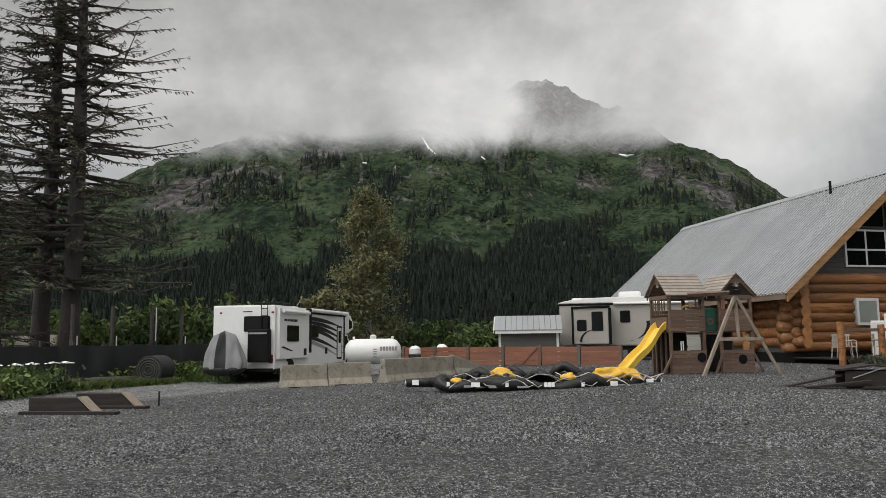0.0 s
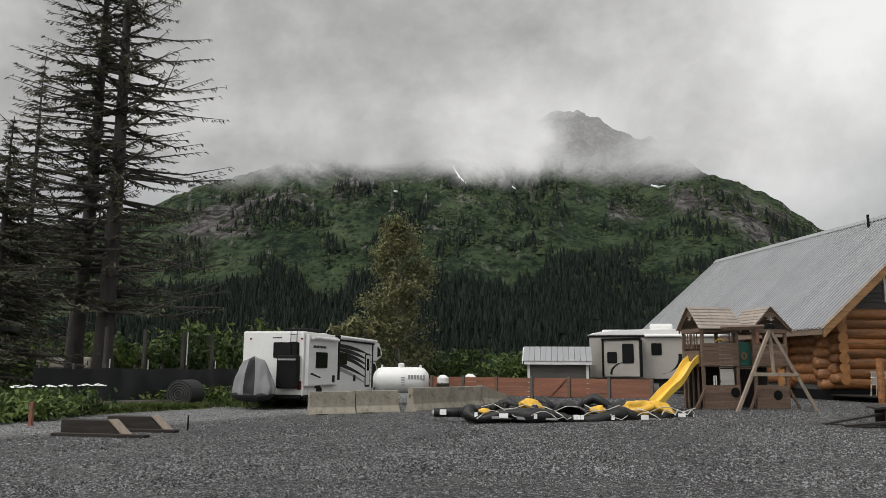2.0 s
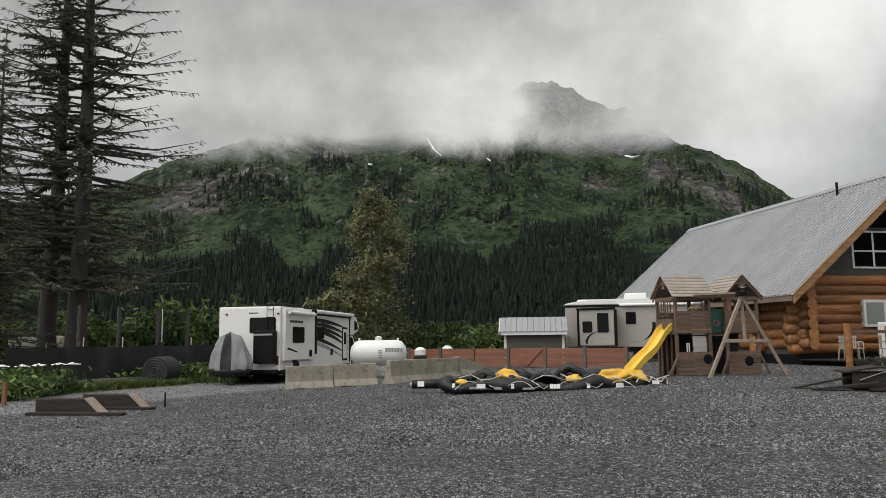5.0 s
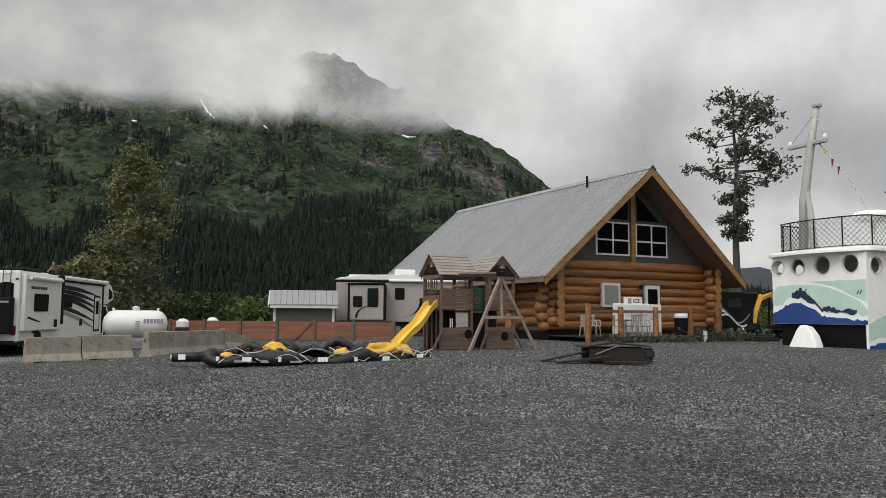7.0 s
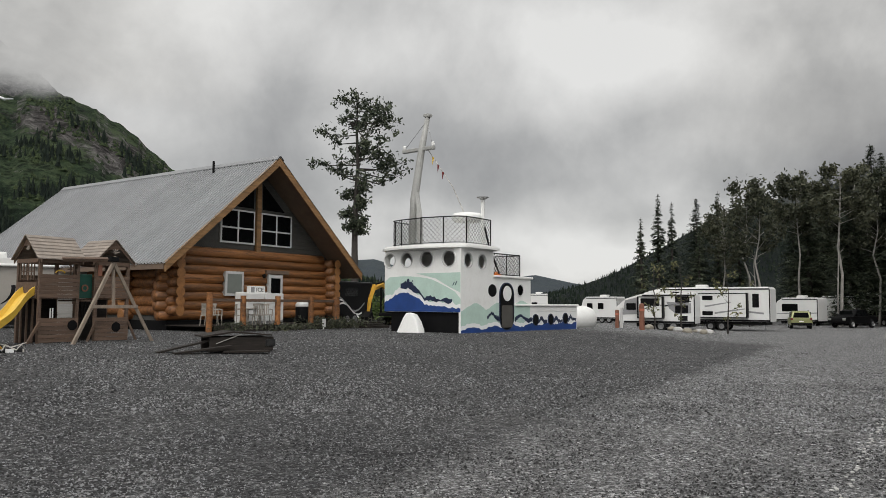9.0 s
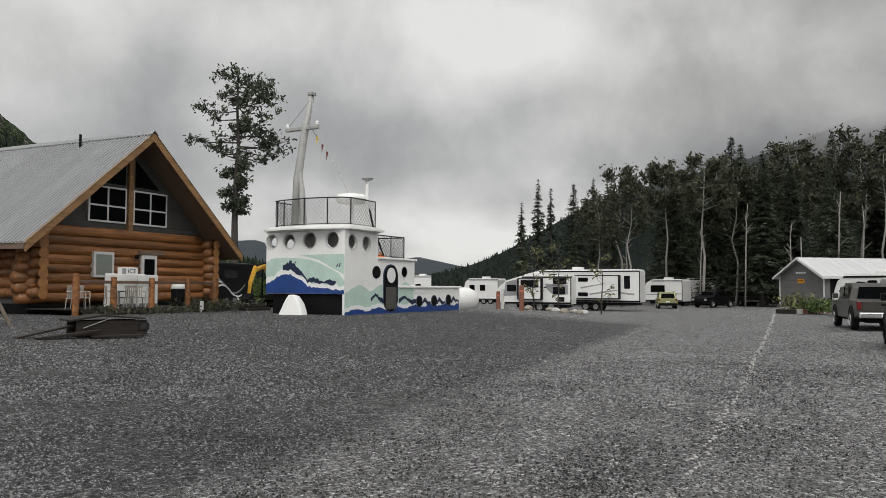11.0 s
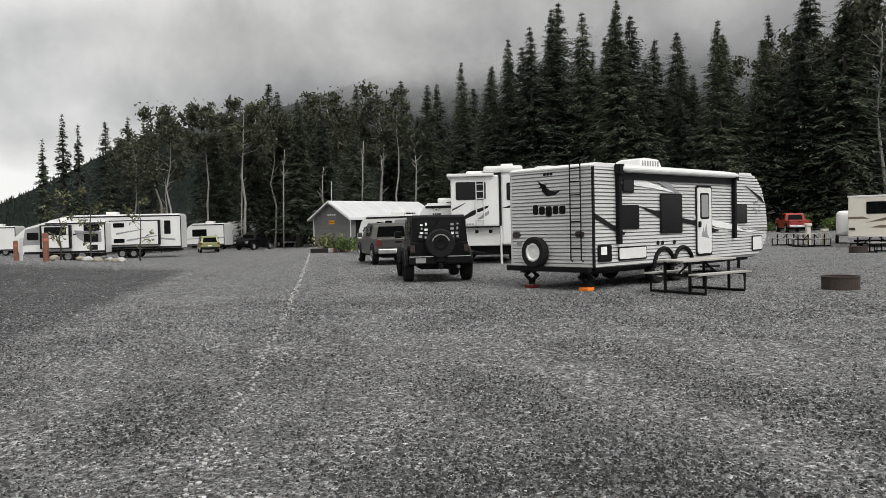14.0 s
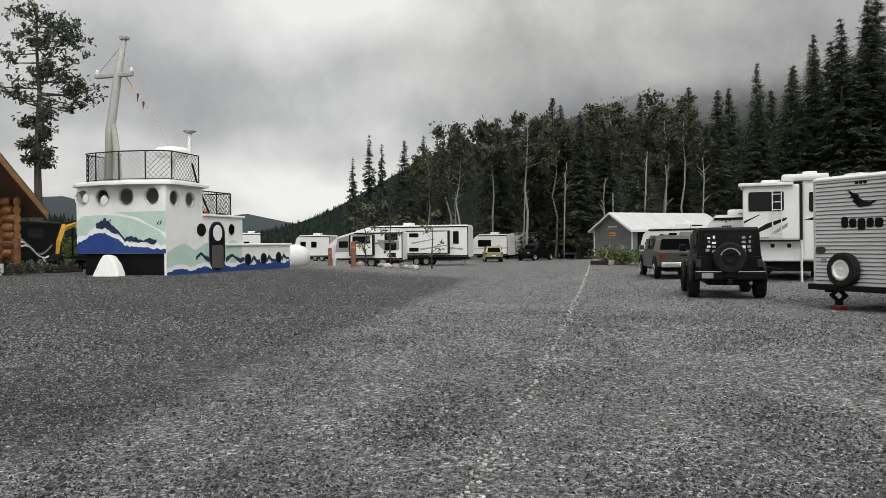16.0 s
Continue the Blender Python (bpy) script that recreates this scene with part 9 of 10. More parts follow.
def small_white(name, m, L, W, z0, z1, label, windows=(), stripes=(), rear=(), material=M_WHITE, nose=0.5, group="", bars=(), slide=None, trim=True):
    """A trailer seen on its side (y = 0, x to the right), with its blunt nose at x = 0."""
    t = thing(name, m, label, "trailer", group)
    out = [(0.0, z0 + 0.5), (nose * 0.25, z0), (L, z0), (L, z1 - 0.08), (L - 0.1, z1), (nose * 1.3, z1), (nose * 0.5, z1 - 0.35), (0.05, z0 + (z1 - z0) * 0.55)]
    part("body", prism(out, 0.0, W, bevel=0.04), material, t)
    part("roof", box(nose * 1.4, L - 0.1, 0.05, W - 0.05, z1 - 0.01, z1 + 0.06, 0.03), M_WHITE, t)
    part("roof_edge", box(nose * 1.3, L, -0.03, 0.02, z1 - 0.16, z1 - 0.06, 0.01), M_DECALD, t)
    part("rear_edge", box(L - 0.05, L + 0.02, -0.02, 0.03, z0, z1 - 0.16, 0.01), M_DECALD, t)
    for a, b, c, d in windows:
        rv_window(t, a, b, c, d, -0.002)
    for pts, mt in stripes:
        decal(t, pts, mt, -0.002)
    for a, b, c, d in bars:
        decal(t, [(a, c), (b, c), (b, d), (a, d)], M_DECALD, -0.002, "small_bar")
    if slide:
        a, b, c, d = slide
        s = part("slide_out", box(a, b, -0.45, 0.0, c, d, 0.03), material, t, "slide-out room with dark edges")
        part("slide_edge", box(a - 0.06, a + 0.06, -0.47, 0.0, c - 0.04, d + 0.06, 0.01), M_BLACK, s)
        part("slide_edge", box(b - 0.06, b + 0.06, -0.47, 0.0, c - 0.04, d + 0.06, 0.01), M_BLACK, s)
        part("slide_lid", box(a, b, -0.48, 0.0, d, d + 0.06), M_BLACK, s)
        part("slide_foot", box(a, b, -0.46, 0.0, c - 0.06, c), M_BLACK, s)
    if trim:
        part("belly_stripe", box(nose * 0.4, L, -0.006, 0.0, z0 + 0.02, z0 + 0.16), M_DECALD, t)
    # a black box stands in for the shade below the trailer
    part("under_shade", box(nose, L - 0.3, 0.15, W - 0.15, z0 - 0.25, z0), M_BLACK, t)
    part("air_conditioner", box(L * 0.45, L * 0.45 + 0.9, W * 0.35, W * 0.7, z1 + 0.05, z1 + 0.3, 0.08), M_WHITE, t)
    part("roof_vent", box(L * 0.7, L * 0.7 + 0.4, W * 0.35, W * 0.6, z1 + 0.05, z1 + 0.16, 0.04), M_BLACK, t)
    for x in (L * 0.58, L * 0.58 + 0.88):
        wheel(t, x, 0.14, 0.36, 0.22)
        wheel(t, x, W - 0.14, 0.36, 0.22, 1)
    part("jack_leg", cyl((L - 0.4, 0.3, 0), (L - 0.4, 0.3, z0), 0.04), M_STEEL, t)
    part("jack_leg", cyl((nose + 0.3, 0.3, 0), (nose + 0.3, 0.3, z0), 0.04), M_STEEL, t)
    return t


def between(a, b):
    """The pose of a side-on thing whose visible foot runs from a to b, each (azimuth, distance); and its length."""
    p, q = Vector(polar(*a)), Vector(polar(*b))
    d = q - p
    return spot(p.x, p.y, math.degrees(math.atan2(d.y, d.x))), d.length


m, L = between((-56.9, 58), (-62.4, 56.8))
tt = small_white("travel_trailer_white", m, L, 2.4, 0.55, 2.68, "white travel trailer with grey side panels and a slide-out", [(0.8, 1.5, 1.5, 2.0), (4.3, 5.3, 2.05, 2.5), (4.3, 5.2, 1.3, 1.85)], [([(3.7, 2.1), (5.4, 2.0), (5.4, 1.3), (4.4, 1.2), (3.9, 1.6)], M_DECALG), ([(3.6, 1.75), (5.4, 2.1), (5.4, 2.16), (3.6, 1.85)], M_DECALD), ([(0.7, 2.2), (1.7, 2.45), (1.7, 1.2), (0.5, 1.15)], M_DECALG)], nose=1.5, slide=(1.75, 3.5, 0.95, 2.42))
rv_window(tt, 1.95, 3.3, 1.8, 2.35, -0.452)
decal(tt, [(4.7, 0.75), (5.15, 0.75), (5.15, 1.1), (4.7, 1.1)], M_DECALD, -0.004, "hatch")
m, L = between((-58.3, 69), (-67.35, 66))
fw = small_white("fifth_wheel_white", m, L, 2.45, 0.75, 3.5, "long white fifth-wheel trailer with a large slide-out", [(9.75, 10.25, 1.9, 3.0), (3.0, 3.6, 2.6, 3.0)], [([(3.5, 2.0), (6.2, 2.35), (6.2, 2.45), (3.5, 2.12)], M_DECALD), ([(5.5, 2.0), (10.6, 1.5), (10.6, 1.35), (5.8, 1.9)], M_DECALG)], nose=1.7, slide=(5.6, 9.4, 1.1, 3.0), trim=True)
rv_window(fw, 5.9, 6.75, 2.5, 2.85, -0.452)
rv_window(fw, 5.9, 6.75, 1.25, 1.58, -0.452)
decal(fw, [(6.9, 1.35), (9.3, 1.75), (9.3, 1.82), (6.9, 1.5)], M_DECALG, -0.452, "swoosh")
decal(fw, [(6.1, 1.9), (8.2, 2.3), (8.2, 2.36), (6.1, 2.04)], M_DECALG, -0.452, "swoosh")
m, L = between((-67.6, 90), (-70.3, 88))
small_white("motorhome_white", m, L, 2.3, 0.5, 2.9, "white motorhome parked among other trailers", [(0.9, 2.6, 1.5, 2.3)], [([(0.3, 1.2), (L, 1.3), (L, 1.4), (0.3, 1.28)], M_DECALG)], nose=0.7)
m, L = between((-70.2, 94), (-72.6, 93))
small_white("travel_trailer_small", m, L, 2.3, 0.5, 3.1, "small white trailer under the trees", [(0.5, 1.1, 1.7, 2.3)], [([(1.5, 0.8), (2.4, 2.2), (2.6, 2.2), (1.8, 0.8)], M_DECALG)], nose=0.5)
m, L = between((-72.6, 110), (-74.4, 109))
small_white("travel_trailer_small", m, L, 2.3, 0.9, 3.9, "small white trailer under the trees", [(1.0, 2.2, 2.9, 3.4)], nose=0.4)
m, L = between((-54.4, 92), (-57.0, 90))
small_white("travel_trailer_far", m, L, 2.3, 0.5, 3.0, "far white trailer beyond the boat", [(0.8, 1.5, 1.6, 2.3), (2.2, 2.9, 1.6, 2.3)], nose=0.5)
m, L = between((-50.3, 96), (-52.0, 96))
small_white("travel_trailer_far", m, L, 2.3, 0.6, 3.4, "far white trailer beyond the boat", [(0.8, 1.5, 1.8, 2.4)], nose=0.5)
m, L = between((-84.35, 33.5), (-87.1, 33))
wn = small_white("white_camper_van", m, L, 2.2, 0.6, 2.5, "white camper with an overhanging cab beside the tall trailer", nose=0.35, bars=[(0.78 + k * 0.1, 0.85 + k * 0.1, 2.02, 2.12) for k in range(4)])
for k in range(3):
    part("marker_lamp", ring_disc(0.8 + k * 0.15, 2.28 + (0.05 if k != 1 else 0), 0.035, -0.02, 0.0), M_DECALD, wn)
m, L = between((-80.0, 47), (-84.5, 45))
bk = small_white("striped_motorhome", m, L, 2.3, 0.5, 2.35, "white motorhome with black sweeping stripes behind the pickup", [(0.5, 1.0, 1.1, 1.7), (1.9, 2.4, 1.7, 2.05)], [([(0.3, 1.5), (1.4, 2.0), (3.4, 1.7), (3.4, 1.5), (1.6, 1.7), (0.5, 1.2)], M_DECALD), ([(2.5, 1.8), (3.5, 1.7), (3.5, 2.1), (2.6, 2.1)], M_DECALG)], nose=0.45)
# cream motorhome to the south, its rear wall towards the yard
cr = thing("cream_motorhome", scaled(aim(-114.4, 44.5, -12), 1.0, 0.89), "cream motorhome with brown stripes, seen from behind", "motorhome")
part("body", box(0.0, 7.5, -2.4, 0.0, 0.55, 2.95, 0.08), M_CREAM, cr)
part("roof_edge", box(-0.02, 7.5, -2.42, 0.02, 2.86, 2.97, 0.02), M_WHITE, cr)
rear_window(cr, -1.75, -0.85, 1.9, 2.6, 0.0)
for pts in ([(-0.02, 1.75), (-0.7, 1.75), (-1.0, 1.62), (-0.02, 1.62)], [(-0.8, 1.4), (-1.6, 1.5), (-2.38, 1.75), (-2.38, 1.9), (-1.5, 1.62)], [(-1.0, 1.12), (-1.7, 1.1), (-2.1, 1.22), (-1.5, 1.26)]):
    rear_decal(cr, pts, M_SOFFIT, 0.0, "brown_stripe")
for k in range(4):
    rear_decal(cr, rounded(-2.28 + 0.0, -1.9, 2.3 + k * 0.11, 2.36 + k * 0.11, 0.01), M_DECALG, 0.0, "name_bar")
for y in (-0.2, -2.2):
    part("tail_lamp", prism(rounded(y - 0.14, y + 0.14, 0.98, 1.12, 0.02), -0.03, 0.0, "yz"), M_RUST, cr)
part("bumper", box(-0.2, 0.0, -2.35, -0.05, 0.42, 0.56, 0.02), M_DECALG, cr)
part("side_slide", box(2.0, 5.0, -2.9, -2.4, 0.9, 2.8, 0.03), M_CREAM, cr)
# added black block: paints the shade between the wheels
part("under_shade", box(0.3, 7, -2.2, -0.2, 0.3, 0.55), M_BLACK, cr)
for x in (1.5, 6.2):
    wheel(cr, x, -0.25, 0.38, 0.25, 1)
    wheel(cr, x, -2.15, 0.38, 0.25, -1)
dm = thing("white_dome_trailer", scaled(aim(-113.7, 50, 0), 1.0, 0.88), "small white rounded trailer beside the motorhome", "trailer")
part("shell", box(0, 3, -1.6, 0.0, 0.5, 2.2, 0.35, seg=4), M_WHITE, dm, smooth=True)
wheel(dm, 1.5, -0.05, 0.3, 0.18, 1)
wheel(dm, 1.5, -1.55, 0.3, 0.18, -1)

# tables, fire rings, pedestals
tb = picnic_table(scaled(pose(16.53, -4.37, gz(16.53, -4.37), 0, 0, -52), 0.93), "picnic table with grey boards beside the silver trailer")
copy_thing(tb, spot(*polar(-112.2, 46), -60))
copy_thing(tb, spot(*polar(-116.0, 38), -70))
copy_thing(tb, spot(*polar(-110.9, 48), 20))


def fire_ring(m, r=0.37, h=0.27):
    f = thing("fire_ring", m, "rusty steel fire ring on the gravel", "fire ring", "fire rings")
    n = 28
    bm = bmesh.new()
    q = [[bm.verts.new((rr * math.cos(2 * math.pi * k / n), rr * math.sin(2 * math.pi * k / n), z)) for k in range(n)] for rr, z in ((r, -0.03), (r, h), (r - 0.02, h), (r - 0.02, -0.03))]
    for a in range(3):
        for k in range(n):
            bm.faces.new((q[a][k], q[a][(k + 1) % n], q[a + 1][(k + 1) % n], q[a + 1][k]))
    part("ring", bm, M_RUST, f)
    part("lip", tube([(r * math.cos(2 * math.pi * k / n), r * math.sin(2 * math.pi * k / n), h) for k in range(n)], 0.018, 6, closed=True), M_RUST, f)
    part("ash", lathe([(0.01, 0.02), (r - 0.03, 0.03), (r - 0.03, 0.05), (0.01, 0.07)], 16), M_BLACK, f)
    return f


fr = fire_ring(spot(16.55, -7.35))
copy_thing(fr, spot(*polar(-115.0, 37)))
for az, d, h in ((-112.0, 48.5, 1.1), (-113.0, 47, 0.8)):
    u = thing("hookup_pedestal", spot(*polar(az, d)), "pale utility hookup pedestal on the gravel", "pedestal", "hookup pedestals")
    part("post", box(-0.14, 0.14, -0.1, 0.1, -0.1, h, 0.01), M_CREAM, u)
    part("cap", box(-0.2, 0.2, -0.16, 0.16, h, h + 0.14, 0.03), M_CREAM, u)

# ---- wash house ----


def wash_house():
    x, y = polar(-79.5, 70)
    b = thing("wash_house", spot(x, y, -39.6, -0.05), "small grey wash house with white trim and a white metal roof", "building")
    L, W, e, r = 11.0, 5.5, 2.5, 3.95
    for k in range(12):
        z0 = k * e / 12
        part("siding_board", box(0.0, L, -0.02, 0.06, z0, z0 + e / 12 - 0.012), M_PAINTGREY, b)
        part("siding_board", box(-0.06, 0.02, 0.06, W, z0, z0 + e / 12 - 0.012), M_PAINTGREY, b)
    part("back_wall", box(0, L, W, W + 0.1, 0, e), M_PAINTGREY, b)
    part("end_wall", box(L - 0.1, L, 0.06, W, 0, e), M_PAINTGREY, b)
    part("gable", prism([(0.0, e), (W, e), (W / 2, r - 0.05)], -0.06, 0.0, "yz"), M_PAINTGREY, b)
    for yy in (-0.04, W - 0.06):
        part("corner_trim", box(-0.09, -0.06, yy, yy + 0.14, 0, e), M_TRIMW, b)
    sl = (r - e) / (W / 2)
    for sg in (0, 1):
        ya, yb = (-0.4, W / 2) if sg == 0 else (W + 0.4, W / 2)
        for k in range(14):
            x0 = -0.5 + k * (L + 1.0) / 14
            part("roof_sheet", prism([(ya, e - 0.4 * sl + 0.06), (yb, r + 0.06), (yb, r + 0.1), (ya, e - 0.4 * sl + 0.1)], x0, x0 + (L + 1.0) / 14 - 0.02, "yz"), M_ROOFW, b)
        part("barge_board", prism([(ya, e - 0.4 * sl - 0.12), (yb, r - 0.1), (yb, r + 0.06), (ya, e - 0.4 * sl + 0.06)], -0.54, -0.5, "yz"), M_TRIMW, b)
        part("eave_board", box(-0.5, L + 0.5, min(ya, ya + 0.03), max(ya, ya + 0.03), e - 0.4 * sl - 0.1, e - 0.4 * sl + 0.06), M_TRIMW, b)
    sg = part("sign_board", box(-0.1, -0.06, W / 2 - 0.4, W / 2 + 0.4, 1.85, 2.2), M_AMBER, b, "small yellow sign board")
    for k in range(4):
        part("sign_bar", box(-0.11, -0.1, W / 2 - 0.32 + k * 0.17, W / 2 - 0.2 + k * 0.17, 1.98, 2.08), M_BLACK, sg)
    for k in range(4):
        part("letter_bar", box(-0.09, -0.06, W / 2 - 0.6 + k * 0.32, W / 2 - 0.36 + k * 0.32, 2.65, 2.8), M_TRIMW, b)
    part("door", box(1.2, 2.1, -0.06, -0.02, 0.1, 2.1), M_SHEDDK, b)
    # porch shade painted on the wall as a thin black sheet
    part("porch_shade", box(0.5, 3.4, -0.03, -0.02, 0.1, 2.3), M_BLACK, b)
    part("low_wall", box(-0.6, 3.6, -1.6, -1.5, 0.0, 0.9), M_TRIMW, b)
    part("aerial", cyl((0.0, W / 2, r), (0.0, W / 2, r + 1.9), 0.025), M_TRIMW, b)


wash_house()
pl = thing("flower_planter", spot(52.4, 10.7, -20), "low red-brown block planter with green flowers", "planter")
for k in range(9):
    part("block", box(-1.9 + k * 0.42, -1.52 + k * 0.42, -0.6, -0.4, 0.0, 0.3, 0.02), M_FENCE if k % 2 else M_TABLEG, pl)
part("soil", box(-1.9, 1.86, -0.4, 1.0, 0.0, 0.26), M_TIMBERD, pl)
for k, (x, y, w, h) in enumerate(((51.6, 10.2, 1.3, 0.9), (53.0, 11.2, 1.5, 1.2), (50.0, 8.8, 1.6, 1.0), (51.9, 8.0, 1.4, 0.8))):
    shrub("planter_shrub", spot(x, y, k * 60, 0.12), 400 + k, w, 1.0, h, 500, 0.1, "green and yellow garden plants by the wash house", M_LEAFC if k % 2 else M_LEAFS)

# posts, stones and saplings by the trailers
for az, d, h, w in ((-57.0, 43, 1.0, 0.11), (-58.75, 42.5, 1.42, 0.14)):
    p = thing("terracotta_post", spot(*polar(az, d)), "thick terracotta-coloured bollard at the edge of the drive", "bollard", "bollards")
    part("shaft", lathe([(w, -0.1), (w, h - 0.1), (w * 0.9, h - 0.02), (w * 0.5, h)], 14), M_RUBLE, p)
    part("band", lathe([(w + 0.01, h * 0.72), (w + 0.01, h * 0.8)], 14), M_PINK, p)
p = thing("white_post", spot(*polar(-57.3, 43.2)), "thin white marker post beside the bollard", "post")
part("shaft", box(-0.06, 0.06, -0.06, 0.06, -0.1, 1.1, 0.01), M_TRIMW, p)
part("cap", box(-0.07, 0.07, -0.07, 0.07, 1.1, 1.13, 0.01), M_TRIMW, p)
rs = random.Random(17)
for k in range(12):
    az, d = -59.0 - rs.uniform(0, 4.5), 44 + rs.uniform(-1.5, 2)
    s = thing("boulder", spot(*polar(az, d), rs.uniform(0, 360), -0.05), "pale boulder edging the drive", "stone", "boulders")
    bm = bmesh.new()
    bmesh.ops.create_icosphere(bm, subdivisions=2, radius=rs.uniform(0.12, 0.28))
    for v in bm.verts:
        v.co *= 1 + 0.35 * noise.noise(v.co * 3 + Vector((k, 0, 0)))
        v.co.z = v.co.z * 0.7 + 0.14
    part("rock", bm, M_CONCRETE if k % 3 else M_CHALK, s)
for k, (az, d, h) in enumerate(((-59.6, 47, 4.0), (-61.5, 48, 4.6), (-64.6, 52, 4.2), (-66.0, 80, 5))):
    broadleaf("sapling_tree", spot(*polar(az, d)), 500 + k, h, 0.9, 0.15, 150, 0.08, "thin young tree with sparse reddish leaves", M_LEAFC, M_BARK, 9, 0.06, "saplings")

# ---- digger and dark trailer beside the house ----
ex = thing("mini_excavator", hloc(8.5, -0.6, 0.0, 180), "small yellow digger with its arm folded, beside the house", "excavator")
for sy in (-1, 1):
    tr = part("track", prism(rounded(-0.85, 0.85, 0.0, 0.45, 0.22, 5), sy * 0.55 - 0.16, sy * 0.55 + 0.16), M_TYRE, ex)
    for x in (-0.55, 0.0, 0.55):
        part("roller", cyl((x, sy * 0.55 - 0.17, 0.2), (x, sy * 0.55 + 0.17, 0.2), 0.1), M_STEEL, tr)
part("deck", box(-0.8, 0.7, -0.7, 0.7, 0.5, 0.7, 0.05), M_DECALD, ex)
part("engine_cover", box(-0.9, -0.1, -0.68, 0.68, 0.7, 1.35, 0.1), M_DECALD, ex)
for x in (-0.1, 0.6):
    for y in (-0.6, 0.1):
        part("cab_post", box(x - 0.035, x + 0.035, y - 0.035, y + 0.035, 0.7, 2.2), M_BLACK, ex)
part("cab_roof", box(-0.2, 0.7, -0.7, 0.2, 2.2, 2.3, 0.04), M_DECALD, ex)
part("seat", box(0.0, 0.4, -0.45, -0.05, 0.7, 1.25, 0.05), M_BLACK, ex)
bo = part("boom", tube([(0.7, 0.35, 0.8), (1.1, 0.35, 1.75), (1.7, 0.35, 2.25), (2.4, 0.35, 2.0)], [0.16, 0.15, 0.14, 0.12], 4), M_MACHINE, ex, "yellow bent boom")
part("dipper", tube([(2.35, 0.35, 2.2), (2.75, 0.35, 1.4), (2.85, 0.35, 0.8)], [0.12, 0.11, 0.08], 4), M_MACHINE, bo)
part("bucket", prism([(2.6, 0.0), (3.1, 0.05), (3.2, 0.5), (2.85, 0.8), (2.7, 0.5)], 0.1, 0.6, bevel=0.02), M_BLACK, bo)
part("ram", cyl((0.8, 0.35, 1.0), (1.6, 0.35, 2.0), 0.05), M_CHROME, bo)
part("ram", cyl((1.6, 0.35, 2.4), (2.3, 0.35, 2.25), 0.045), M_BLACK, bo)
part("blade", box(-1.3, -1.2, -0.75, 0.75, 0.05, 0.4, 0.02), M_MACHINE, ex)
bt = thing("black_trailer", hloc(9.2, 4.6, -0.05, 8), "black trailer with white swirls behind the digger", "trailer")
part("body", box(-2.6, 2.6, -1.1, 1.1, 0.5, 2.6, 0.12), M_CARBLACK, bt)
for k in range(3):
    pts = [(-1.8 + q * 0.35 + k * 0.3, 0.9 + 0.45 * math.sin(q * 0.55 + k) + 0.2 * k) for q in range(9)]
    decal(bt, pts + [(x, z - 0.1) for x, z in reversed(pts)], M_DECALW if k < 2 else M_DECALG, -1.102, "swirl")
part("trailer_window", prism(rounded(-0.6, 0.8, 1.7, 2.2, 0.1), -1.115, -1.1), M_GLASSD, bt)
for x in (-0.3, 0.5):
    wheel(bt, x, -1.0, 0.34, 0.22)
    wheel(bt, x, 1.0, 0.34, 0.22, 1)
sg = thing("small_white_sign", hloc(0.0, -3.0), "small white sign on a stake before the porch", "sign")
part("stake", box(-0.02, 0.02, -0.02, 0.02, -0.05, 0.4), M_TRIMW, sg)
part("board", box(-0.11, 0.11, -0.035, -0.02, 0.12, 0.5, 0.01), M_TRIMW, sg)
for k, (x, y, h) in enumerate(((-4.3, -2.3, 0.6), (-2.4, -2.35, 0.5), (-1.0, -2.4, 0.5), (0.9, -2.4, 0.7), (1.8, -2.5, 0.9), (3.0, -2.2, 0.7), (1.2, -1.2, 1.0), (5.6, -1.2, 0.8))):
    shrub("porch_shrub", hloc(x, y, 0, k * 50), 420 + k, 1.0, 0.5, h * 0.7, 260, 0.06, "dark green plants along the porch edge", M_LEAFG)
hd = thing("plastic_barrel", hloc(1.1, -0.6, 0.24), "dark barrel with a white dome lid on the porch", "barrel")
part("barrel", lathe([(0.3, 0), (0.33, 0.1), (0.33, 0.75), (0.3, 0.8)], 16), M_BLACK, hd)
part("lid", lathe([(0.34, 0.8), (0.34, 0.9), (0.22, 1.08), (0.03, 1.12)], 16), M_TRIMW, hd)

# ---- snow patches on the mountain ----


def on_slope(az, el):
    """The point of the main mountain that shows at this azimuth and elevation."""
    X, Y, H, S, A = main_grid
    j = int(np.argmin(np.abs(A[0] - az)))
    r = np.hypot(X[:, j], Y[:, j])
    e = np.degrees(np.arctan2(H[:, j] - 1.6, r))
    i = int(np.argmax(e[:95] > el)) if (e[:95] > el).any() else 94
    return Vector((X[i, j], Y[i, j], H[i, j]))


for k, (knots, w) in enumerate(((((1.75, 15.1), (1.35, 14.3), (0.9, 13.85)), 3.6), (((-13.2, 13.5), (-13.6, 13.15), (-14.2, 13.25)), 5.0), (((6.3, 13.2), (6.1, 13.1)), 4.0), (((-2.8, 13.5), (-3.0, 13.4)), 3.0))):
    pts = [on_slope(a, e) * 0.985 + Vector((0, 0, 0.4)) for a, e in knots]
    sn = part("snow_patch", tube(pts, [w * 0.3] + [w * (0.5 - 0.25 * q) for q in range(len(pts) - 1)], 7), M_SNOW, None, smooth=True)
    tagged(sn, "old white snow lying in a mountain gully", "snow", "snow patches")

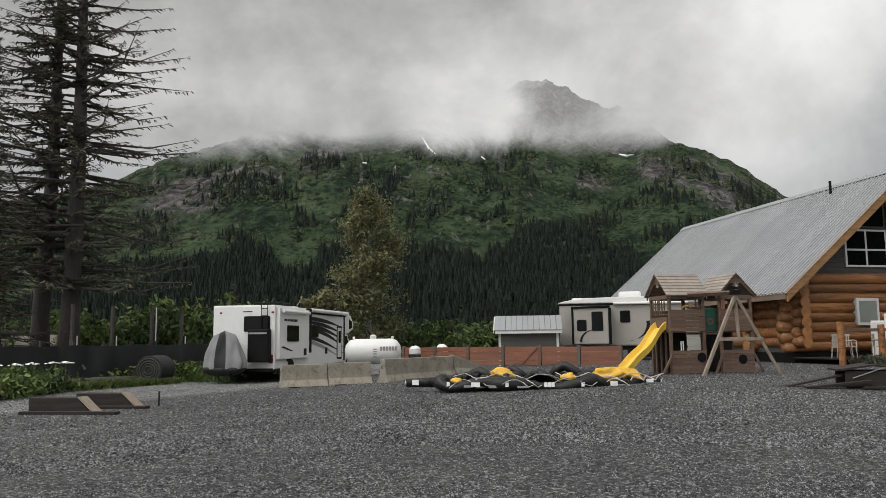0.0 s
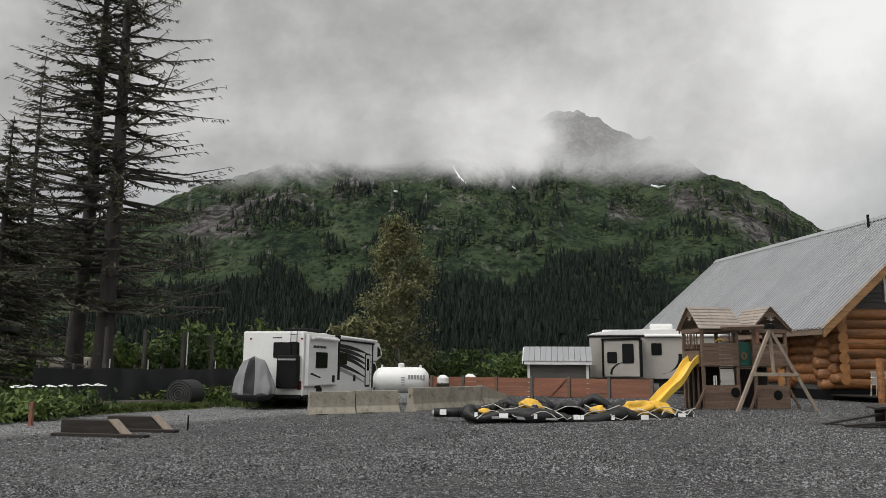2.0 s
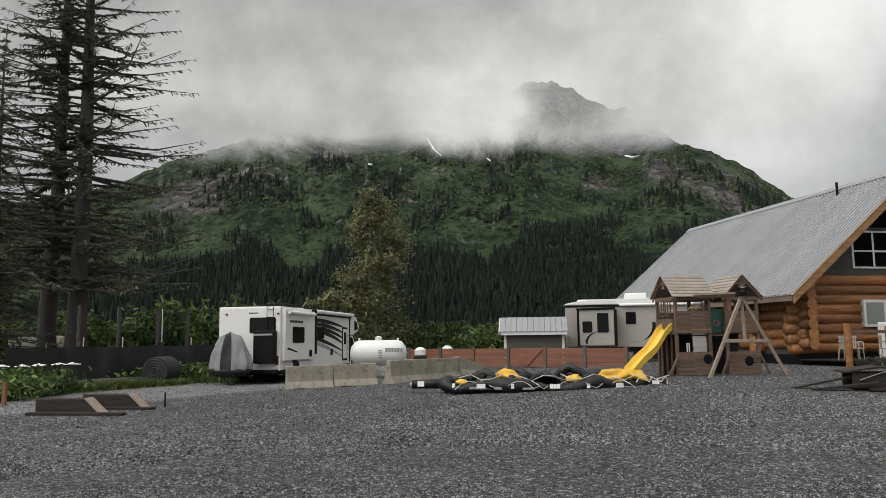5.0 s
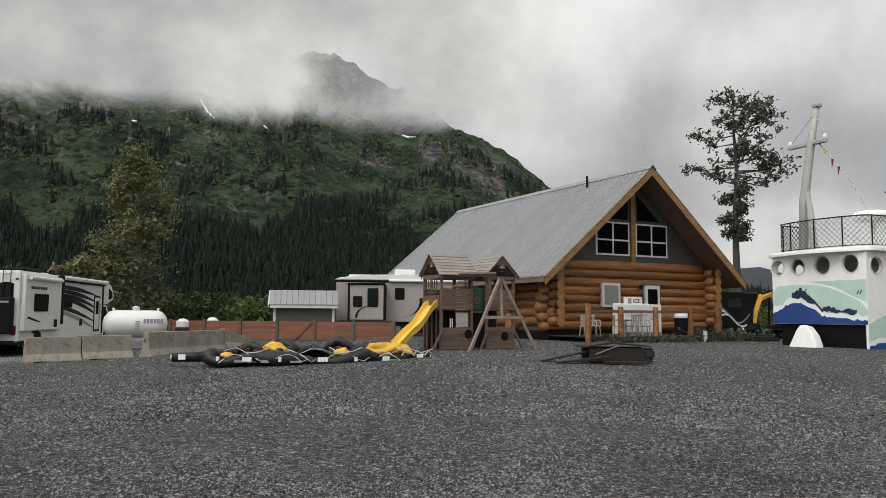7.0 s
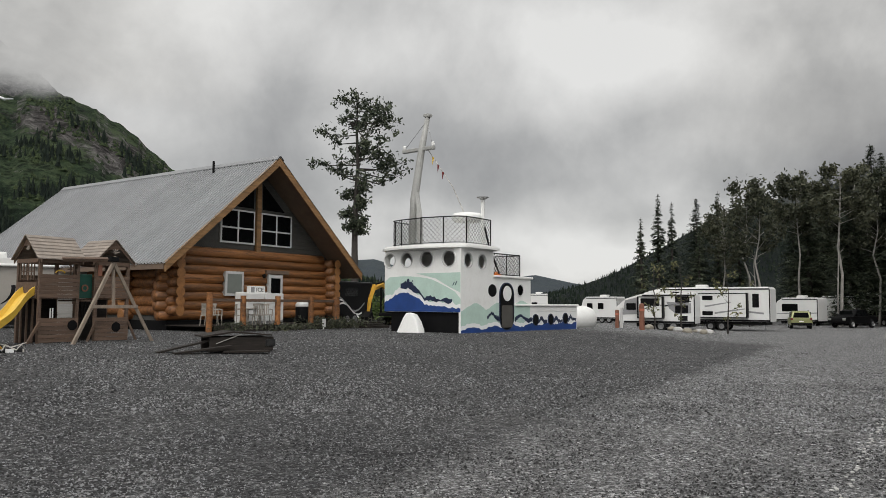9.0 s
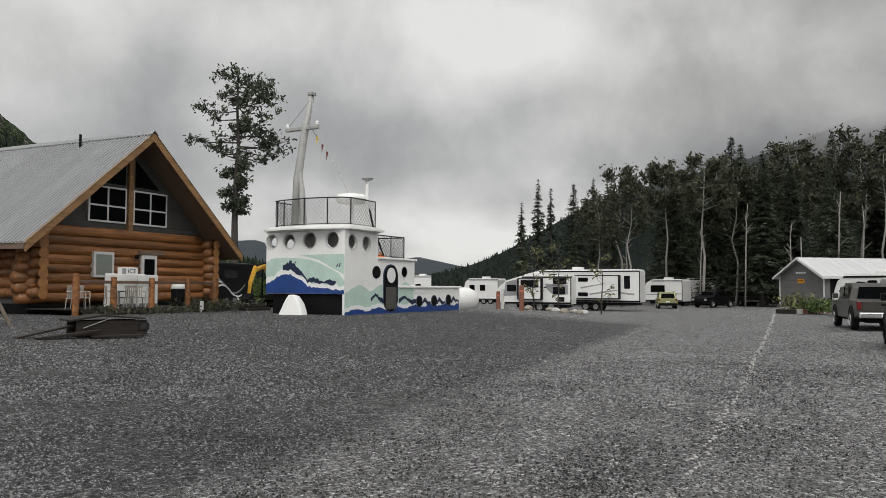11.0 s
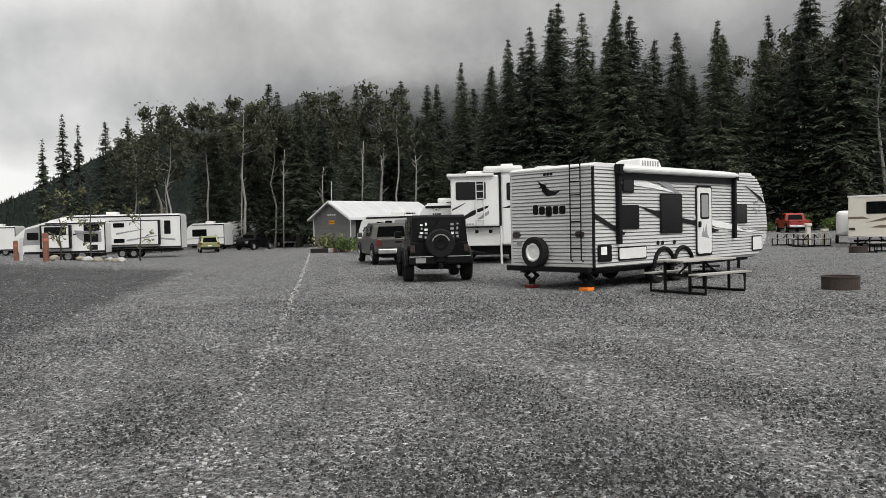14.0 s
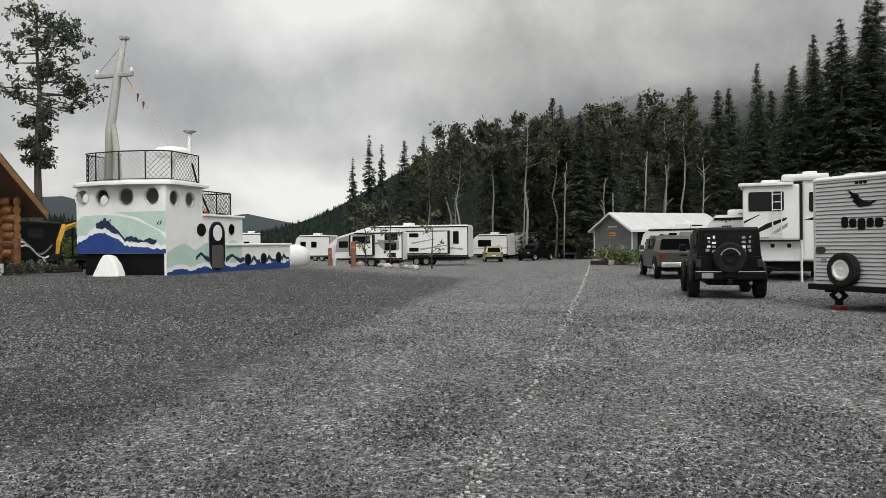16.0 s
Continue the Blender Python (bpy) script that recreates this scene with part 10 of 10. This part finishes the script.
# ---- line of pale stones along the drive ----
ln = thing("marking_line", pose(0, 0, 0), "broken white line of pale marking on the drive", "marking", kind="structure")
rs = random.Random(31)
bm_s = []
for k in range(5):
    b2 = bmesh.new()
    bmesh.ops.create_icosphere(b2, subdivisions=1, radius=1.0)
    for v in b2.verts:
        v.co *= 1 + 0.3 * noise.noise(v.co * 2 + Vector((k * 3, 0, 0)))
    me = bpy.data.meshes.new("pale_stone")
    b2.to_mesh(me)
    b2.free()
    me.materials.append(M_CHALK)
    bm_s.append(me)
pts = [(4.2, 1.82), (5.1, 2.0), (13.5, 3.75), (30, 7.5), (52, 12.6)]
for k in range(290):
    t = (k + rs.uniform(0, 1)) / 290
    s = 46.5 * t ** 1.25
    x = 4.2 + s
    y = float(np.interp(x, [p[0] for p in pts], [p[1] for p in pts])) + rs.gauss(0, 0.035)
    if noise.noise((x * 0.9, 0, 5)) < -0.28:
        continue
    st = new("pale_stone", rs.choice(bm_s))
    st.parent = ln
    w = rs.uniform(0.009, 0.02)
    st.matrix_basis = pose(x, y, gz(x, y) + 0.012, 0, 0, rs.uniform(0, 360)) @ Matrix.Diagonal((w * (1.2 + 0.05 * x), w * (1 + 0.02 * x), 0.012, 1))

# ---- loose gravel on the ground ----


def loose_gravel(name, n, seed, d0, d1, az0, az1, s0, s1, label):
    rg = np.random.default_rng(seed)
    u = rg.uniform(0, 1, n)
    d = d0 * (d1 / d0) ** u
    az = np.radians(rg.uniform(az1, az0, n))
    x, y = -np.sin(az) * d, np.cos(az) * d
    z = ground_z(x, y)
    # a chip half sunk in the ground: a rim and an off-centre crown keep each stone cheap
    base = np.array([(1, 0, -0.3), (-1, 0, -0.3), (0, 1, -0.3), (0, -1, -0.3), (0, 0, 1)], dtype=float)
    tri = np.array([(0, 2, 4), (2, 1, 4), (1, 3, 4), (3, 0, 4)])
    s = rg.uniform(s0, s1, n) * rg.choice([0.7, 1.0, 1.0, 1.5], n)
    v = base[None] * (s[:, None, None] * rg.uniform(0.6, 1.25, (n, 5, 1))) * np.stack([rg.uniform(0.8, 1.3, n), rg.uniform(0.8, 1.3, n), rg.uniform(0.5, 0.9, n)], 1)[:, None, :]
    v += rg.normal(0, 0.18, (n, 5, 3)) * s[:, None, None]
    a = rg.uniform(0, 2 * np.pi, n)
    c, q = np.cos(a)[:, None], np.sin(a)[:, None]
    v = np.stack([v[..., 0] * c - v[..., 1] * q + x[:, None], v[..., 0] * q + v[..., 1] * c + y[:, None], v[..., 2] + z[:, None] + s[:, None] * 0.15], -1)
    edge = y - 0.28 * x - 3.8 + rg.normal(0, 0.4, n)
    dark = ((edge > 0.6) & (x < 33 + rg.normal(0, 1.5, n))) | (x < 3 + rg.normal(0, 1, n))
    dark &= x > 0.45 * y - 18.0
    for sel, material, nm in ((dark, M_STONE, "_dark"), (~dark, M_STONEL, "_pale")):
        k = int(sel.sum())
        if k:
            ob = raw(name + nm, v[sel].reshape(-1, 3), (np.arange(k)[:, None, None] * 5 + tri[None]).reshape(-1, 3), material)
            tagged(ob, label, "gravel", kind="stuff")


loose_gravel("loose_gravel", 250000, 41, 3.9, 17, 40, -122, 0.006, 0.0135, "loose dark crushed stones on the yard")
loose_gravel("loose_gravel_far", 190000, 42, 11, 46, 40, -122, 0.009, 0.021, "loose dark crushed stones on the yard")
